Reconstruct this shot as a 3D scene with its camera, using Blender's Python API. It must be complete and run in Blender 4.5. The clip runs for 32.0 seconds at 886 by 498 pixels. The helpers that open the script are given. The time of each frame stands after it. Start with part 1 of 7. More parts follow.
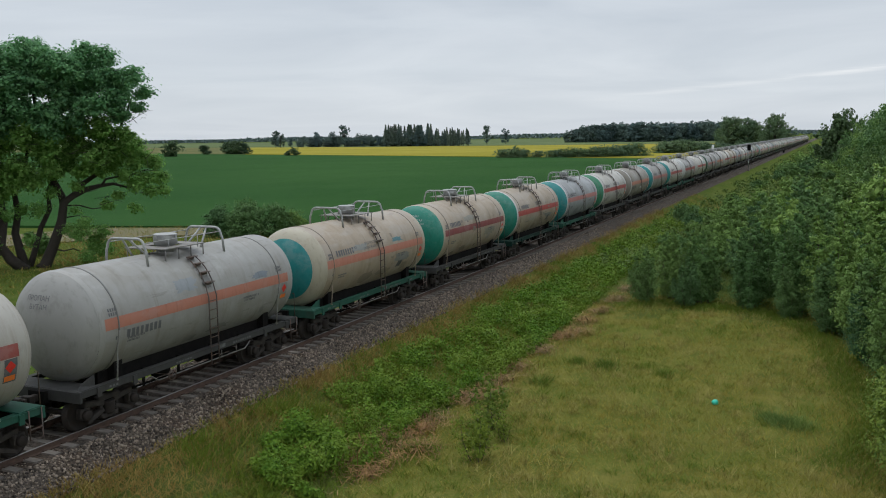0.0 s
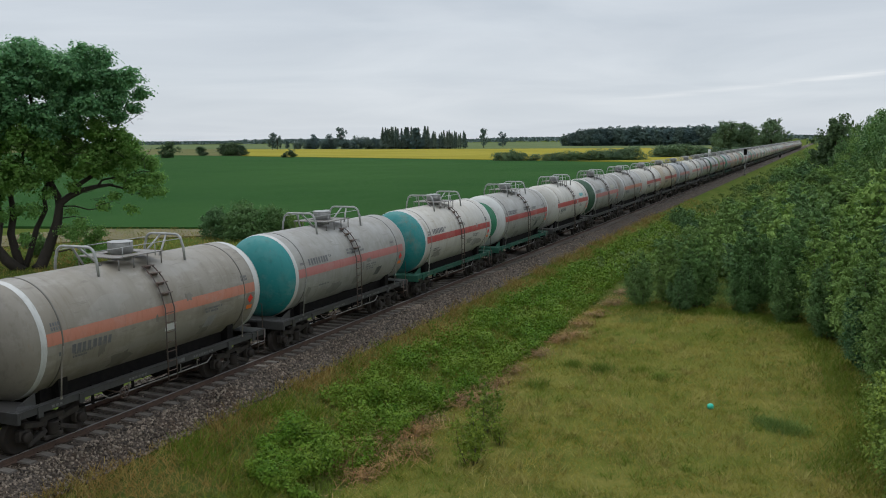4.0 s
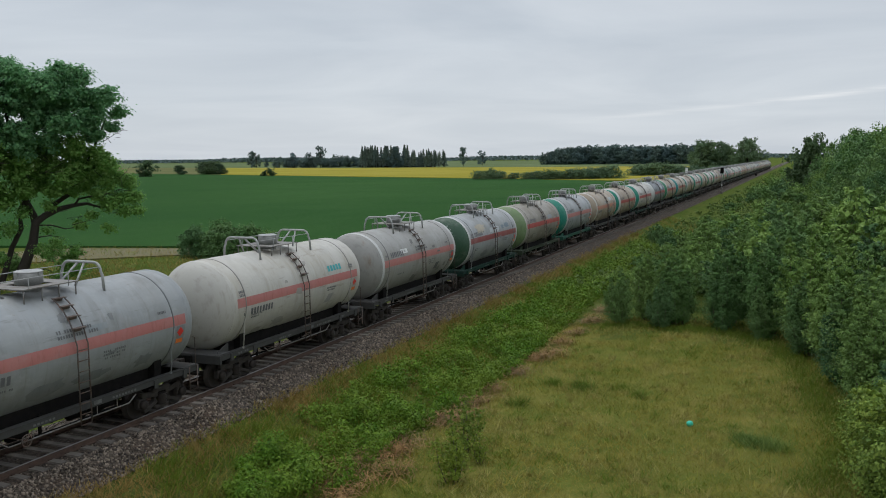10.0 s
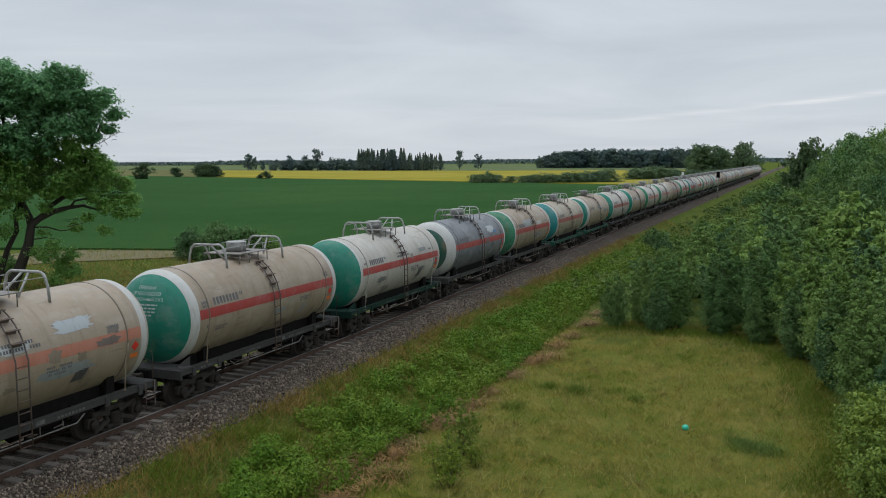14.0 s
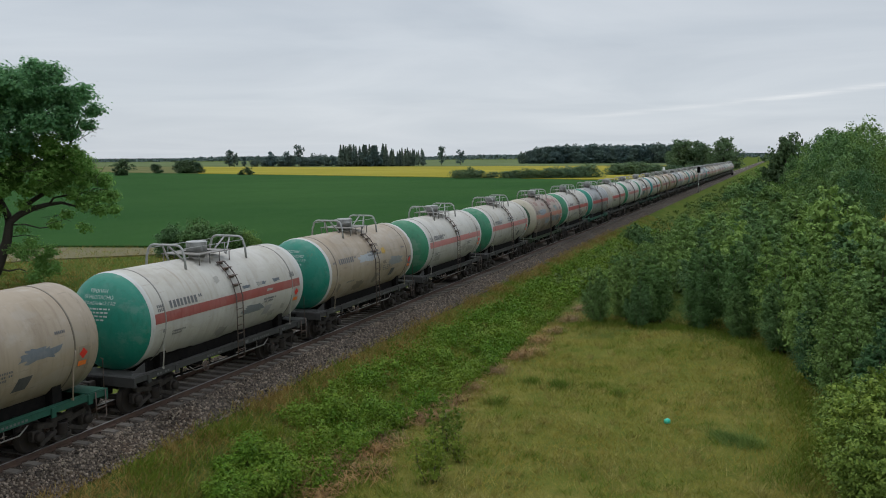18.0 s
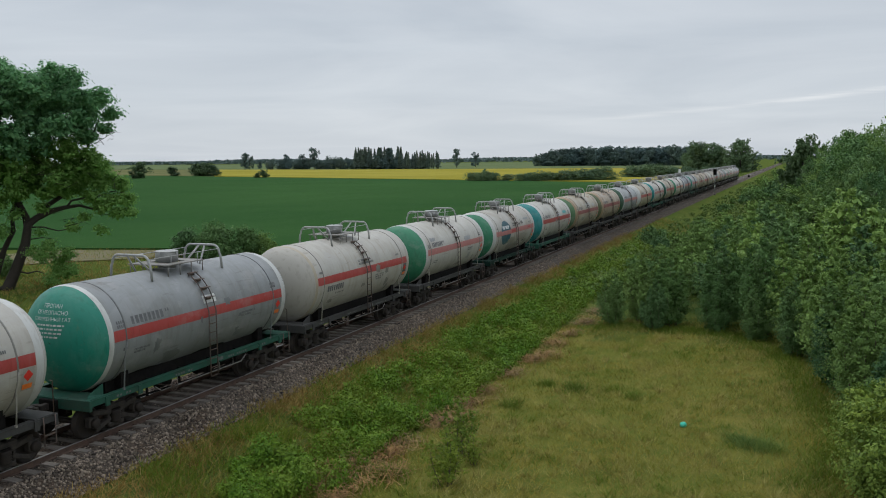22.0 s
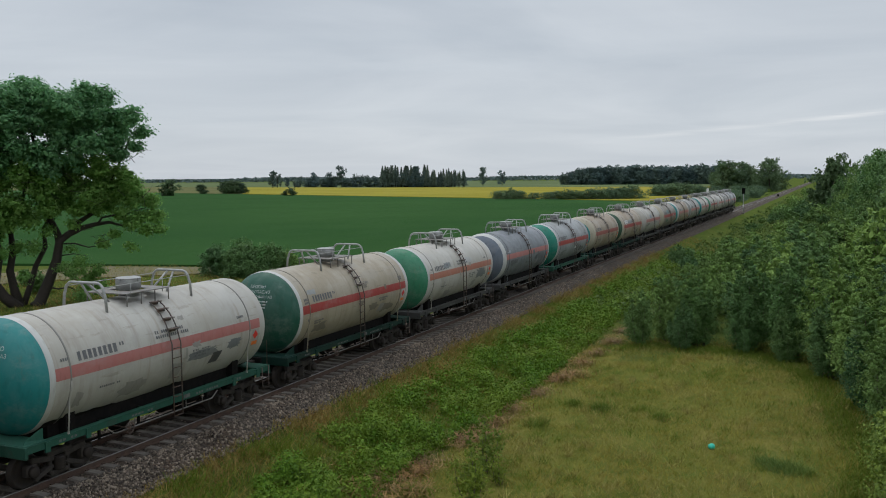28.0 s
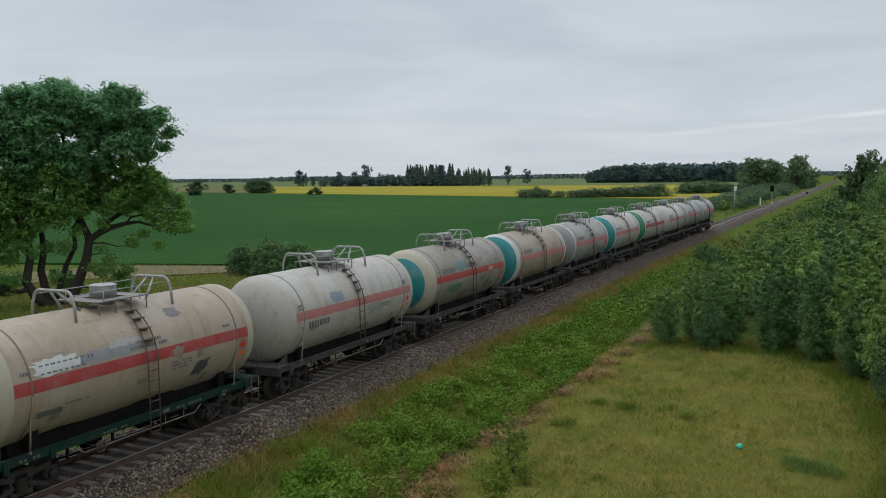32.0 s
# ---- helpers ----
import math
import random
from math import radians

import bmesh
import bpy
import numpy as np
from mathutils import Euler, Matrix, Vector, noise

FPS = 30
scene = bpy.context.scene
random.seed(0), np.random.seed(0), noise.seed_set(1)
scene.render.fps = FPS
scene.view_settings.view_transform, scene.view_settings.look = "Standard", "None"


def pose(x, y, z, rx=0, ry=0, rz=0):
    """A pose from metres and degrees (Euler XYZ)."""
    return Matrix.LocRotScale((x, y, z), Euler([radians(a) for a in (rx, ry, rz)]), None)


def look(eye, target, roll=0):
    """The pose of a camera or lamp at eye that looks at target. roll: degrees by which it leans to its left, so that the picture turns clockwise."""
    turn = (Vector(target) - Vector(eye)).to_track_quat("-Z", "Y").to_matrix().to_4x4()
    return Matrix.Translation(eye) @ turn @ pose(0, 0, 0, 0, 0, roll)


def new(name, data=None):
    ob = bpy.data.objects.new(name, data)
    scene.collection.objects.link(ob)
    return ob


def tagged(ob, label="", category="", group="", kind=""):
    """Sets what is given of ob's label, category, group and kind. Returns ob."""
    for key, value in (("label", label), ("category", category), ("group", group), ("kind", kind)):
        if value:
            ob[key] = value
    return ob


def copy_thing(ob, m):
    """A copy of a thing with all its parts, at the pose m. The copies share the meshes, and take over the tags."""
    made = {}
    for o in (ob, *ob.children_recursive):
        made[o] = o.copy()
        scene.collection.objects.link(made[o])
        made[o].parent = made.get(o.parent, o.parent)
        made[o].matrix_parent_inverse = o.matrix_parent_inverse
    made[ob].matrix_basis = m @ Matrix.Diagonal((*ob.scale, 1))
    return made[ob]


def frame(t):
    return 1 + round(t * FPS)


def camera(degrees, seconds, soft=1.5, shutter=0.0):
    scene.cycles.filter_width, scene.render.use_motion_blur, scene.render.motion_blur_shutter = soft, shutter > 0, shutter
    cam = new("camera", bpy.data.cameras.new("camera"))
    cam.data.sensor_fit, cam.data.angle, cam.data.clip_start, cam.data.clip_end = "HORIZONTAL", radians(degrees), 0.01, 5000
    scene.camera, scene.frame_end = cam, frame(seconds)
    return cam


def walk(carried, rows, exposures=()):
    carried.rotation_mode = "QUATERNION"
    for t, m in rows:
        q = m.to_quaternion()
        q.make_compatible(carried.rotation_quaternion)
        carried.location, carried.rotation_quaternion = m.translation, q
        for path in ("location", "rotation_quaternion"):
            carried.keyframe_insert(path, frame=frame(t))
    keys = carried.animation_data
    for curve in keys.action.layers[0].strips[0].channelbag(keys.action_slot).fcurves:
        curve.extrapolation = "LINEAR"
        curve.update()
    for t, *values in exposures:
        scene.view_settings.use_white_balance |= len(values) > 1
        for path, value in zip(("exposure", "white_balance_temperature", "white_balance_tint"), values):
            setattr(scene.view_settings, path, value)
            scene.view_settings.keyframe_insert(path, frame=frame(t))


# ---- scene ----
import itertools
import colorsys

EYE = (19.903, 0.0, 8.074)
cam = camera(53.365, 32.0, soft=1.0)
# seconds, turn to the left of the track, tilt, lean
PATH = [
    (0, 23.469, -7.268, -0.881), (0.5, 23.688, -7.153, -0.819), (1, 23.682, -7.100, -0.775), (1.5, 23.707, -7.209, -0.702),
    (2, 23.717, -7.206, -0.633), (2.5, 23.608, -7.171, -0.561), (3, 23.488, -7.162, -0.540), (3.5, 23.390, -7.155, -0.540),
    (5.5, 22.330, -6.670, -0.525), (6, 21.974, -6.535, -0.476), (6.5, 21.733, -6.450, -0.518), (7, 21.449, -6.432, -0.554),
    (7.5, 21.457, -6.317, -0.657), (8, 21.651, -6.137, -0.675), (8.5, 21.796, -6.065, -0.706), (9, 21.947, -6.036, -0.651),
    (9.5, 21.927, -6.053, -0.549), (10, 21.893, -5.908, -0.549), (10.5, 21.830, -5.716, -0.635), (11, 21.725, -5.652, -0.540),
    (11.5, 21.752, -5.502, -0.617), (12, 21.810, -5.404, -0.604), (12.5, 21.912, -5.517, -0.503), (13, 21.910, -5.621, -0.523),
    (13.5, 21.831, -5.663, -0.477), (14, 21.651, -5.701, -0.350), (14.5, 21.649, -5.900, -0.360), (16.5, 20.838, -6.075, -0.485),
    (17, 20.752, -6.089, -0.481), (17.5, 20.638, -6.030, -0.464), (18, 20.507, -5.984, -0.486), (18.5, 20.419, -6.028, -0.503),
    (19, 20.429, -6.064, -0.556), (19.5, 20.591, -6.115, -0.578), (20, 20.815, -6.123, -0.579), (20.5, 21.039, -6.088, -0.561),
    (21, 21.204, -6.035, -0.606), (21.5, 21.391, -5.951, -0.615), (22, 21.478, -5.810, -0.568), (22.5, 21.637, -5.809, -0.371),
    (23, 21.926, -5.582, -0.356), (23.5, 22.082, -5.528, -0.369), (24, 22.107, -5.458, -0.235), (24.5, 22.090, -5.346, -0.242),
    (25, 21.933, -5.293, -0.207), (25.5, 21.821, -5.203, -0.221), (27.5, 22.896, -4.743, -0.446), (28, 23.162, -4.617, -0.441),
    (28.5, 23.423, -4.638, -0.486), (29, 23.570, -4.710, -0.566), (29.5, 23.674, -4.724, -0.624), (30, 23.674, -4.734, -0.642),
    (30.5, 23.724, -4.791, -0.633), (31, 24.037, -4.792, -0.728), (31.5, 24.317, -4.764, -0.767), (32, 24.810, -4.685, -0.666)]
walk(cam, [(t, pose(*EYE, 90 + tilt, 0, turn) @ pose(0, 0, 0, 0, 0, lean)) for t, turn, tilt, lean in PATH],
     exposures=[(0.0, 0.08), (3.0, 0.08), (8.0, 0.0), (21.0, 0.0), (27.0, -0.07), (32.0, -0.05)])

# ---- world and light: a bright overcast afternoon ----
SUN_UP, SUN_ROUND = 66.0, 300.0
world = bpy.data.worlds.new("overcast_sky")
scene.world = world
world.use_nodes = True


def wire(tree, a, ai, b, bi):
    tree.links.new(a.outputs[ai], b.inputs[bi])


def make_sky():
    t = world.node_tree
    n = t.nodes
    n.clear()
    out = n.new("ShaderNodeOutputWorld")
    bg = n.new("ShaderNodeBackground")
    sky = n.new("ShaderNodeTexSky")
    sky.sky_type, sky.sun_disc = "NISHITA", False
    sky.sun_elevation, sky.sun_rotation = radians(SUN_UP), radians(SUN_ROUND)
    tint = n.new("ShaderNodeMix")
    tint.data_type = "RGBA"
    tint.inputs[0].default_value = 0.93
    co = n.new("ShaderNodeTexCoord")
    sep = n.new("ShaderNodeSeparateXYZ")
    wire(t, co, "Generated", sep, 0)
    # flattened coordinates, so that the cloud sheet thins out towards the horizon
    up = n.new("ShaderNodeMath")
    up.operation = "ADD"
    up.inputs[1].default_value = 0.10
    wire(t, sep, "Z", up, 0)
    dx, dy = n.new("ShaderNodeMath"), n.new("ShaderNodeMath")
    dx.operation = dy.operation = "DIVIDE"
    wire(t, sep, "X", dx, 0), wire(t, up, 0, dx, 1)
    wire(t, sep, "Y", dy, 0), wire(t, up, 0, dy, 1)
    flat = n.new("ShaderNodeCombineXYZ")
    wire(t, dx, 0, flat, 0), wire(t, dy, 0, flat, 1)
    big = n.new("ShaderNodeTexNoise")
    big.inputs["Scale"].default_value, big.inputs["Detail"].default_value = 0.55, 7
    big.inputs["Roughness"].default_value, big.inputs["Distortion"].default_value = 0.52, 0.6
    wire(t, flat, 0, big, "Vector")
    ramp = n.new("ShaderNodeValToRGB")
    e = ramp.color_ramp.elements
    e[0].position, e[0].color = 0.32, (4.55, 5.12, 5.82, 1)
    e[1].position, e[1].color = 0.70, (6.68, 7.12, 7.64, 1)
    wire(t, big, "Fac", ramp, 0)
    # long thin streaks low in the cloud sheet
    thin = n.new("ShaderNodeTexNoise")
    thin.inputs["Scale"].default_value, thin.inputs["Detail"].default_value = 1.0, 5
    long_ = n.new("ShaderNodeMapping")
    long_.inputs["Scale"].default_value = (2.2, 2.2, 34.0)
    wire(t, co, "Generated", long_, 0), wire(t, long_, 0, thin, "Vector")
    bright = n.new("ShaderNodeValToRGB")
    q = bright.color_ramp.elements
    q[0].position, q[0].color = 0.36, (0.975, 0.975, 0.978, 1)
    q[1].position, q[1].color = 0.70, (1.025, 1.025, 1.022, 1)
    wire(t, thin, "Fac", bright, 0)
    # pale band just over the horizon
    low = n.new("ShaderNodeMapRange")
    low.inputs[1].default_value, low.inputs[2].default_value = 0.0, 0.30
    low.inputs[3].default_value, low.inputs[4].default_value = 0.55, 0.0
    wire(t, sep, "Z", low, 0)
    pale = n.new("ShaderNodeMix")
    pale.data_type = "RGBA"
    pale.inputs[7].default_value = (6.75, 7.25, 7.8, 1)
    wire(t, low, 0, pale, 0), wire(t, ramp, 0, pale, 6)
    # an overcast sky is brightest overhead
    lift = n.new("ShaderNodeMapRange")
    lift.inputs[1].default_value, lift.inputs[2].default_value = 0.22, 1.0
    lift.inputs[3].default_value, lift.inputs[4].default_value = 1.0, 2.75
    wire(t, sep, "Z", lift, 0)
    full = n.new("ShaderNodeMix")
    full.data_type, full.blend_type = "RGBA", "MULTIPLY"
    full.inputs[0].default_value = 1.0
    veil = n.new("ShaderNodeMix")
    veil.data_type, veil.blend_type = "RGBA", "MULTIPLY"
    veil.inputs[0].default_value = 1.0
    wire(t, pale, 2, veil, 6), wire(t, bright, 0, veil, 7)
    # a bright rift in the cloud, low down beyond the line
    slope, rift_z, rift = n.new("ShaderNodeMath"), n.new("ShaderNodeMath"), n.new("ShaderNodeValToRGB")
    slope.operation, rift_z.operation = "MULTIPLY_ADD", "ADD"
    slope.inputs[1].default_value, slope.inputs[2].default_value = -0.085, 0.4415
    wire(t, sep, "X", slope, 0), wire(t, slope, 0, rift_z, 0), wire(t, sep, "Z", rift_z, 1)
    w = rift.color_ramp.elements
    w[0].position, w[0].color = 0.4958, (0, 0, 0, 1)
    w[1].position, w[1].color = 0.5042, (0, 0, 0, 1)
    mid = w.new(0.500)
    mid.color = (1, 1, 1, 1)
    wire(t, rift_z, 0, rift, 0)
    side = n.new("ShaderNodeMapRange")
    side.inputs[1].default_value, side.inputs[2].default_value = -0.26, 0.02
    wire(t, sep, "X", side, 0)
    both, three = n.new("ShaderNodeMath"), n.new("ShaderNodeMath")
    both.operation = three.operation = "MULTIPLY"
    wire(t, rift, 0, both, 0), wire(t, side, 0, both, 1)
    wire(t, both, 0, three, 0)
    gaps = n.new("ShaderNodeValToRGB")
    gaps.color_ramp.elements[0].position, gaps.color_ramp.elements[1].position = 0.38, 0.62
    gaps.color_ramp.elements[0].color = (0.12, 0.12, 0.12, 1)
    gaps.color_ramp.elements[1].color = (0.72, 0.72, 0.72, 1)
    fine = n.new("ShaderNodeTexNoise")
    fine.inputs["Scale"].default_value, fine.inputs["Detail"].default_value = 1.0, 5
    fine_map = n.new("ShaderNodeMapping")
    fine_map.inputs["Scale"].default_value = (9.0, 4.0, 190.0)
    wire(t, co, "Generated", fine_map, 0), wire(t, fine_map, 0, fine, "Vector"), wire(t, fine, "Fac", gaps, 0)
    wire(t, gaps, 0, three, 1)
    open_ = n.new("ShaderNodeMix")
    open_.data_type = "RGBA"
    open_.inputs[7].default_value = (9.6, 9.7, 9.8, 1)
    wire(t, three, 0, open_, 0), wire(t, veil, 2, open_, 6)
    wire(t, open_, 2, full, 6), wire(t, lift, 0, full, 7)
    wire(t, sky, 0, tint, 6), wire(t, full, 2, tint, 7)
    wire(t, tint, 2, bg, 0)
    bg.inputs[1].default_value = 0.10
    wire(t, bg, 0, out, 0)


make_sky()
sun = new("sun", bpy.data.lights.new("sun", "SUN"))
sun.data.energy, sun.data.angle, sun.data.color = 0.6, radians(25), (1.0, 0.95, 0.86)
sun.matrix_world = look((0, 0, 50), Vector((0, 0, 50)) - Vector((math.sin(radians(SUN_ROUND)) * math.cos(radians(SUN_UP)), math.cos(radians(SUN_ROUND)) * math.cos(radians(SUN_UP)), math.sin(radians(SUN_UP)))))

# ---- materials ----
class Shade:
    """A short way to write a node material."""

    def __init__(self, name, rough=0.7, metal=0.0, spec=0.4):
        self.m = bpy.data.materials.new(name)
        self.m.use_nodes = True
        self.t = self.m.node_tree
        self.n = self.t.nodes
        self.b = self.n["Principled BSDF"]
        self.b.inputs["Roughness"].default_value = rough
        self.b.inputs["Metallic"].default_value = metal
        self.b.inputs["Specular IOR Level"].default_value = spec
        self.co = self.n.new("ShaderNodeTexCoord")

    def link(self, a, ai, b, bi):
        self.t.links.new(a.outputs[ai], b.inputs[bi])

    def noise(self, scale, detail=4, rough=0.55, stretch=(1, 1, 1), shift=None, distort=0.0):
        n = self.n.new("ShaderNodeTexNoise")
        n.inputs["Scale"].default_value, n.inputs["Detail"].default_value = scale, detail
        n.inputs["Roughness"].default_value, n.inputs["Distortion"].default_value = rough, distort
        mp = self.n.new("ShaderNodeMapping")
        mp.inputs["Scale"].default_value = stretch
        self.link(self.co, "Object", mp, 0)
        if shift is not None:
            self.t.links.new(shift, mp.inputs["Location"])
        self.link(mp, 0, n, "Vector")
        return n.outputs["Fac"]

    def ramp(self, fac, a, b, ca=(0, 0, 0), cb=(1, 1, 1)):
        r = self.n.new("ShaderNodeValToRGB")
        r.color_ramp.elements[0].position, r.color_ramp.elements[1].position = a, b
        r.color_ramp.elements[0].color, r.color_ramp.elements[1].color = (*ca, 1), (*cb, 1)
        self.t.links.new(fac, r.inputs[0])
        return r.outputs[0]

    def mix(self, fac, a, b, mode="MIX"):
        m = self.n.new("ShaderNodeMix")
        m.data_type, m.blend_type = "RGBA", mode
        for sock, v in ((m.inputs[0], fac), (m.inputs[6], a), (m.inputs[7], b)):
            if isinstance(v, (int, float)):
                sock.default_value = v
            elif isinstance(v, tuple):
                sock.default_value = (*v, 1)
            else:
                self.t.links.new(v, sock)
        return m.outputs[2]

    def math(self, op, a, b):
        m = self.n.new("ShaderNodeMath")
        m.operation = op
        for k, v in enumerate((a, b)):
            if isinstance(v, (int, float)):
                m.inputs[k].default_value = v
            else:
                self.t.links.new(v, m.inputs[k])
        return m.outputs[0]

    def info(self, what):
        return self.n.new("ShaderNodeObjectInfo").outputs[what]

    def island(self):
        return self.n.new("ShaderNodeNewGeometry").outputs["Random Per Island"]

    def color(self, v):
        if isinstance(v, tuple):
            self.b.inputs["Base Color"].default_value = (*v, 1)
        else:
            self.t.links.new(v, self.b.inputs["Base Color"])
        return self

    def bump(self, height, strength=0.3, dist=0.02):
        b = self.n.new("ShaderNodeBump")
        b.inputs["Strength"].default_value, b.inputs["Distance"].default_value = strength, dist
        self.t.links.new(height, b.inputs["Height"])
        self.link(b, 0, self.b, "Normal")
        return self

    def rough(self, v):
        self.t.links.new(v, self.b.inputs["Roughness"])
        return self


def simple(name, c, rough=0.7, metal=0.0, scale=6.0, vary=0.35, bump=0.15, c2=None, spec=0.4):
    s = Shade(name, rough, metal, spec)
    f = s.noise(scale, 5)
    d = c2 or tuple(v * (1 - vary) for v in c)
    fine = s.ramp(s.noise(scale * 9, 3), 0.3, 0.75)
    s.color(s.mix(s.math("MULTIPLY", fine, 0.3), s.mix(s.ramp(f, 0.35, 0.68), c, d), tuple(min(1, v * 1.25) for v in c)))
    s.bump(s.noise(scale * 6, 4), bump, 0.01)
    return s.m


def tank_paint():
    """Weathered paint in the thing's own colour: rain streaks, chalky wear, repainted blotches and rust specks."""
    s = Shade("tank_paint", 0.42, 0.0, 0.45)
    own = s.info("Color")
    rnd = s.info("Random")
    off = s.n.new("ShaderNodeCombineXYZ")
    s.t.links.new(s.math("MULTIPLY", rnd, 90.0), off.inputs[0])
    s.t.links.new(s.math("MULTIPLY", rnd, 47.0), off.inputs[1])
    shift = off.outputs[0]
    blotch = s.ramp(s.noise(0.55, 5, 0.6, (1, 1, 1), shift), 0.42, 0.66)
    streak = s.ramp(s.noise(1.0, 6, 0.62, (1.0, 2.4, 0.5), shift), 0.50, 0.76)
    drip = s.ramp(s.noise(1.6, 5, 0.6, (0.4, 3.2, 0.22), shift), 0.55, 0.74)
    flake = s.ramp(s.noise(1.15, 7, 0.72, (0.8, 1, 1.2), shift), 0.575, 0.60)
    chalk = s.ramp(s.noise(2.4, 6, 0.65, (1, 0.5, 1), shift), 0.52, 0.8)
    speck = s.ramp(s.noise(7.0, 4, 0.7, (1, 1, 0.6), shift), 0.66, 0.74)
    c = s.mix(s.math("MULTIPLY", blotch, 0.45), own, s.mix(1.0, own, (0.78, 0.74, 0.66), "MULTIPLY"))
    c = s.mix(s.math("MULTIPLY", streak, 0.55), c, s.mix(1.0, own, (0.55, 0.50, 0.43), "MULTIPLY"))
    c = s.mix(s.math("MULTIPLY", chalk, 0.30), c, s.mix(0.5, own, (0.72, 0.72, 0.70)))
    c = s.mix(s.math("MULTIPLY", drip, 0.42), c, s.mix(1.0, own, (0.50, 0.40, 0.30), "MULTIPLY"))
    c = s.mix(s.math("MULTIPLY", flake, 0.38), c, s.mix(0.55, own, (0.27, 0.25, 0.23)))
    c = s.mix(s.math("MULTIPLY", speck, 0.45), c, (0.16, 0.10, 0.06))
    recoat = s.ramp(s.noise(0.8, 2, 0.4, (1, 0.42, 1.5), shift), 0.585, 0.600)
    scrape = s.ramp(s.noise(2.6, 5, 0.65, (1, 0.28, 2.6), shift), 0.615, 0.665)
    c = s.mix(s.math("MULTIPLY", recoat, 0.30), c, s.mix(0.5, own, (0.30, 0.30, 0.29)))
    c = s.mix(s.math("MULTIPLY", scrape, 0.34), c, s.mix(1.0, own, (0.42, 0.37, 0.32), "MULTIPLY"))
    s.color(c)
    s.rough(s.math("ADD", s.math("MULTIPLY", blotch, 0.2), 0.42))
    s.bump(s.noise(0.8, 3, 0.5, (1, 2.2, 1), shift), 0.12, 0.03)
    return s.m


def trim_paint(name="trim_paint", frame=False):
    """Thinner weathered paint for stripes, heads and frames, in the part's own colour."""
    s = Shade(name, 0.6 if frame else 0.5, 0.0, 0.15 if frame else 0.4)
    own = s.info("Color")
    rnd = s.info("Random")
    off = s.n.new("ShaderNodeCombineXYZ")
    s.t.links.new(s.math("MULTIPLY", rnd, 61.0), off.inputs[1])
    shift = off.outputs[0]
    worn = s.ramp(s.noise(1.6, 6, 0.65, (1, 1.4, 0.8), shift), 0.45, 0.75)
    dirt = s.ramp(s.noise(3.5, 5, 0.6, (1, 2.5, 0.6), shift), 0.52, 0.78)
    c = s.mix(s.math("MULTIPLY", worn, 0.35), own, s.mix(0.22, own, (0.12, 0.118, 0.11)) if frame else s.mix(0.28, own, (0.45, 0.42, 0.39)))
    c = s.mix(s.math("MULTIPLY", dirt, 0.5), c, s.mix(1.0, own, (0.45, 0.42, 0.38), "MULTIPLY"))
    faded = s.ramp(s.noise(0.9, 6, 0.7, (1, 1, 1.4), shift), 0.54, 0.63)
    c = s.mix(s.math("MULTIPLY", faded, 0.35), c, (0.045, 0.036, 0.030) if frame else s.mix(0.45, own, (0.33, 0.31, 0.29)))
    if not frame:
        rust = s.ramp(s.noise(1.3, 7, 0.7, (1.0, 1.6, 0.45), shift), 0.60, 0.72)
        c = s.mix(s.math("MULTIPLY", rust, 0.42), c, (0.17, 0.095, 0.042))
    s.color(c).bump(s.noise(18, 3, 0.6), 0.12, 0.006)
    return s.m


def leaf(name, dark, light, trans=0.35, rough=0.55, patch=None, differ=0.2):
    s = Shade(name, rough, 0.0, 0.12)
    c = s.mix(s.island(), dark, light)
    big = s.ramp(s.noise(0.9, 3), 0.35, 0.68)
    c = s.mix(s.math("MULTIPLY", big, 0.45), c, s.mix(1.0, c, (0.6, 0.72, 0.55), "MULTIPLY"))
    if patch:
        wide = s.math("ADD", s.math("MULTIPLY", s.noise(0.30, 5, 0.6), 0.6), s.math("MULTIPLY", s.noise(1.7, 4, 0.6), 0.4))
        c = s.mix(s.ramp(wide, 0.44, 0.57), c, s.mix(s.island(), tuple(v * 0.7 for v in patch), patch))
    tint = s.mix(s.info("Random"), (1 - differ, 1 - 0.7 * differ, 1 - 0.6 * differ), (1 + differ, 1 + 0.7 * differ, 1 - 0.4 * differ))
    c = s.mix(1.0, c, tint, "MULTIPLY")
    s.color(c)
    tr = s.n.new("ShaderNodeBsdfTranslucent")
    s.t.links.new(c, tr.inputs[0])
    mx = s.n.new("ShaderNodeMixShader")
    mx.inputs[0].default_value = trans
    s.link(s.b, 0, mx, 1), s.link(tr, 0, mx, 2)
    s.link(mx, 0, s.n["Material Output"], 0)
    return s.m


def ground_mat():
    s = Shade("meadow_ground", 0.95, 0.0, 0.0)
    a = s.noise(0.22, 6, 0.6)
    b = s.noise(1.3, 6, 0.65)
    c = s.noise(9.0, 5, 0.7)
    g = s.mix(s.ramp(a, 0.36, 0.64), (0.108, 0.122, 0.022), (0.170, 0.152, 0.040))
    g = s.mix(s.ramp(b, 0.42, 0.62), g, (0.082, 0.108, 0.020))
    g = s.mix(s.math("MULTIPLY", s.ramp(c, 0.45, 0.75), 0.55), g, (0.26, 0.205, 0.075))
    g = s.mix(s.math("MULTIPLY", s.ramp(s.noise(30, 3, 0.7), 0.5, 0.7), 0.4), g, (0.07, 0.09, 0.022))
    s.color(g).bump(s.noise(22, 5, 0.7), 0.8, 0.06)
    return s.m


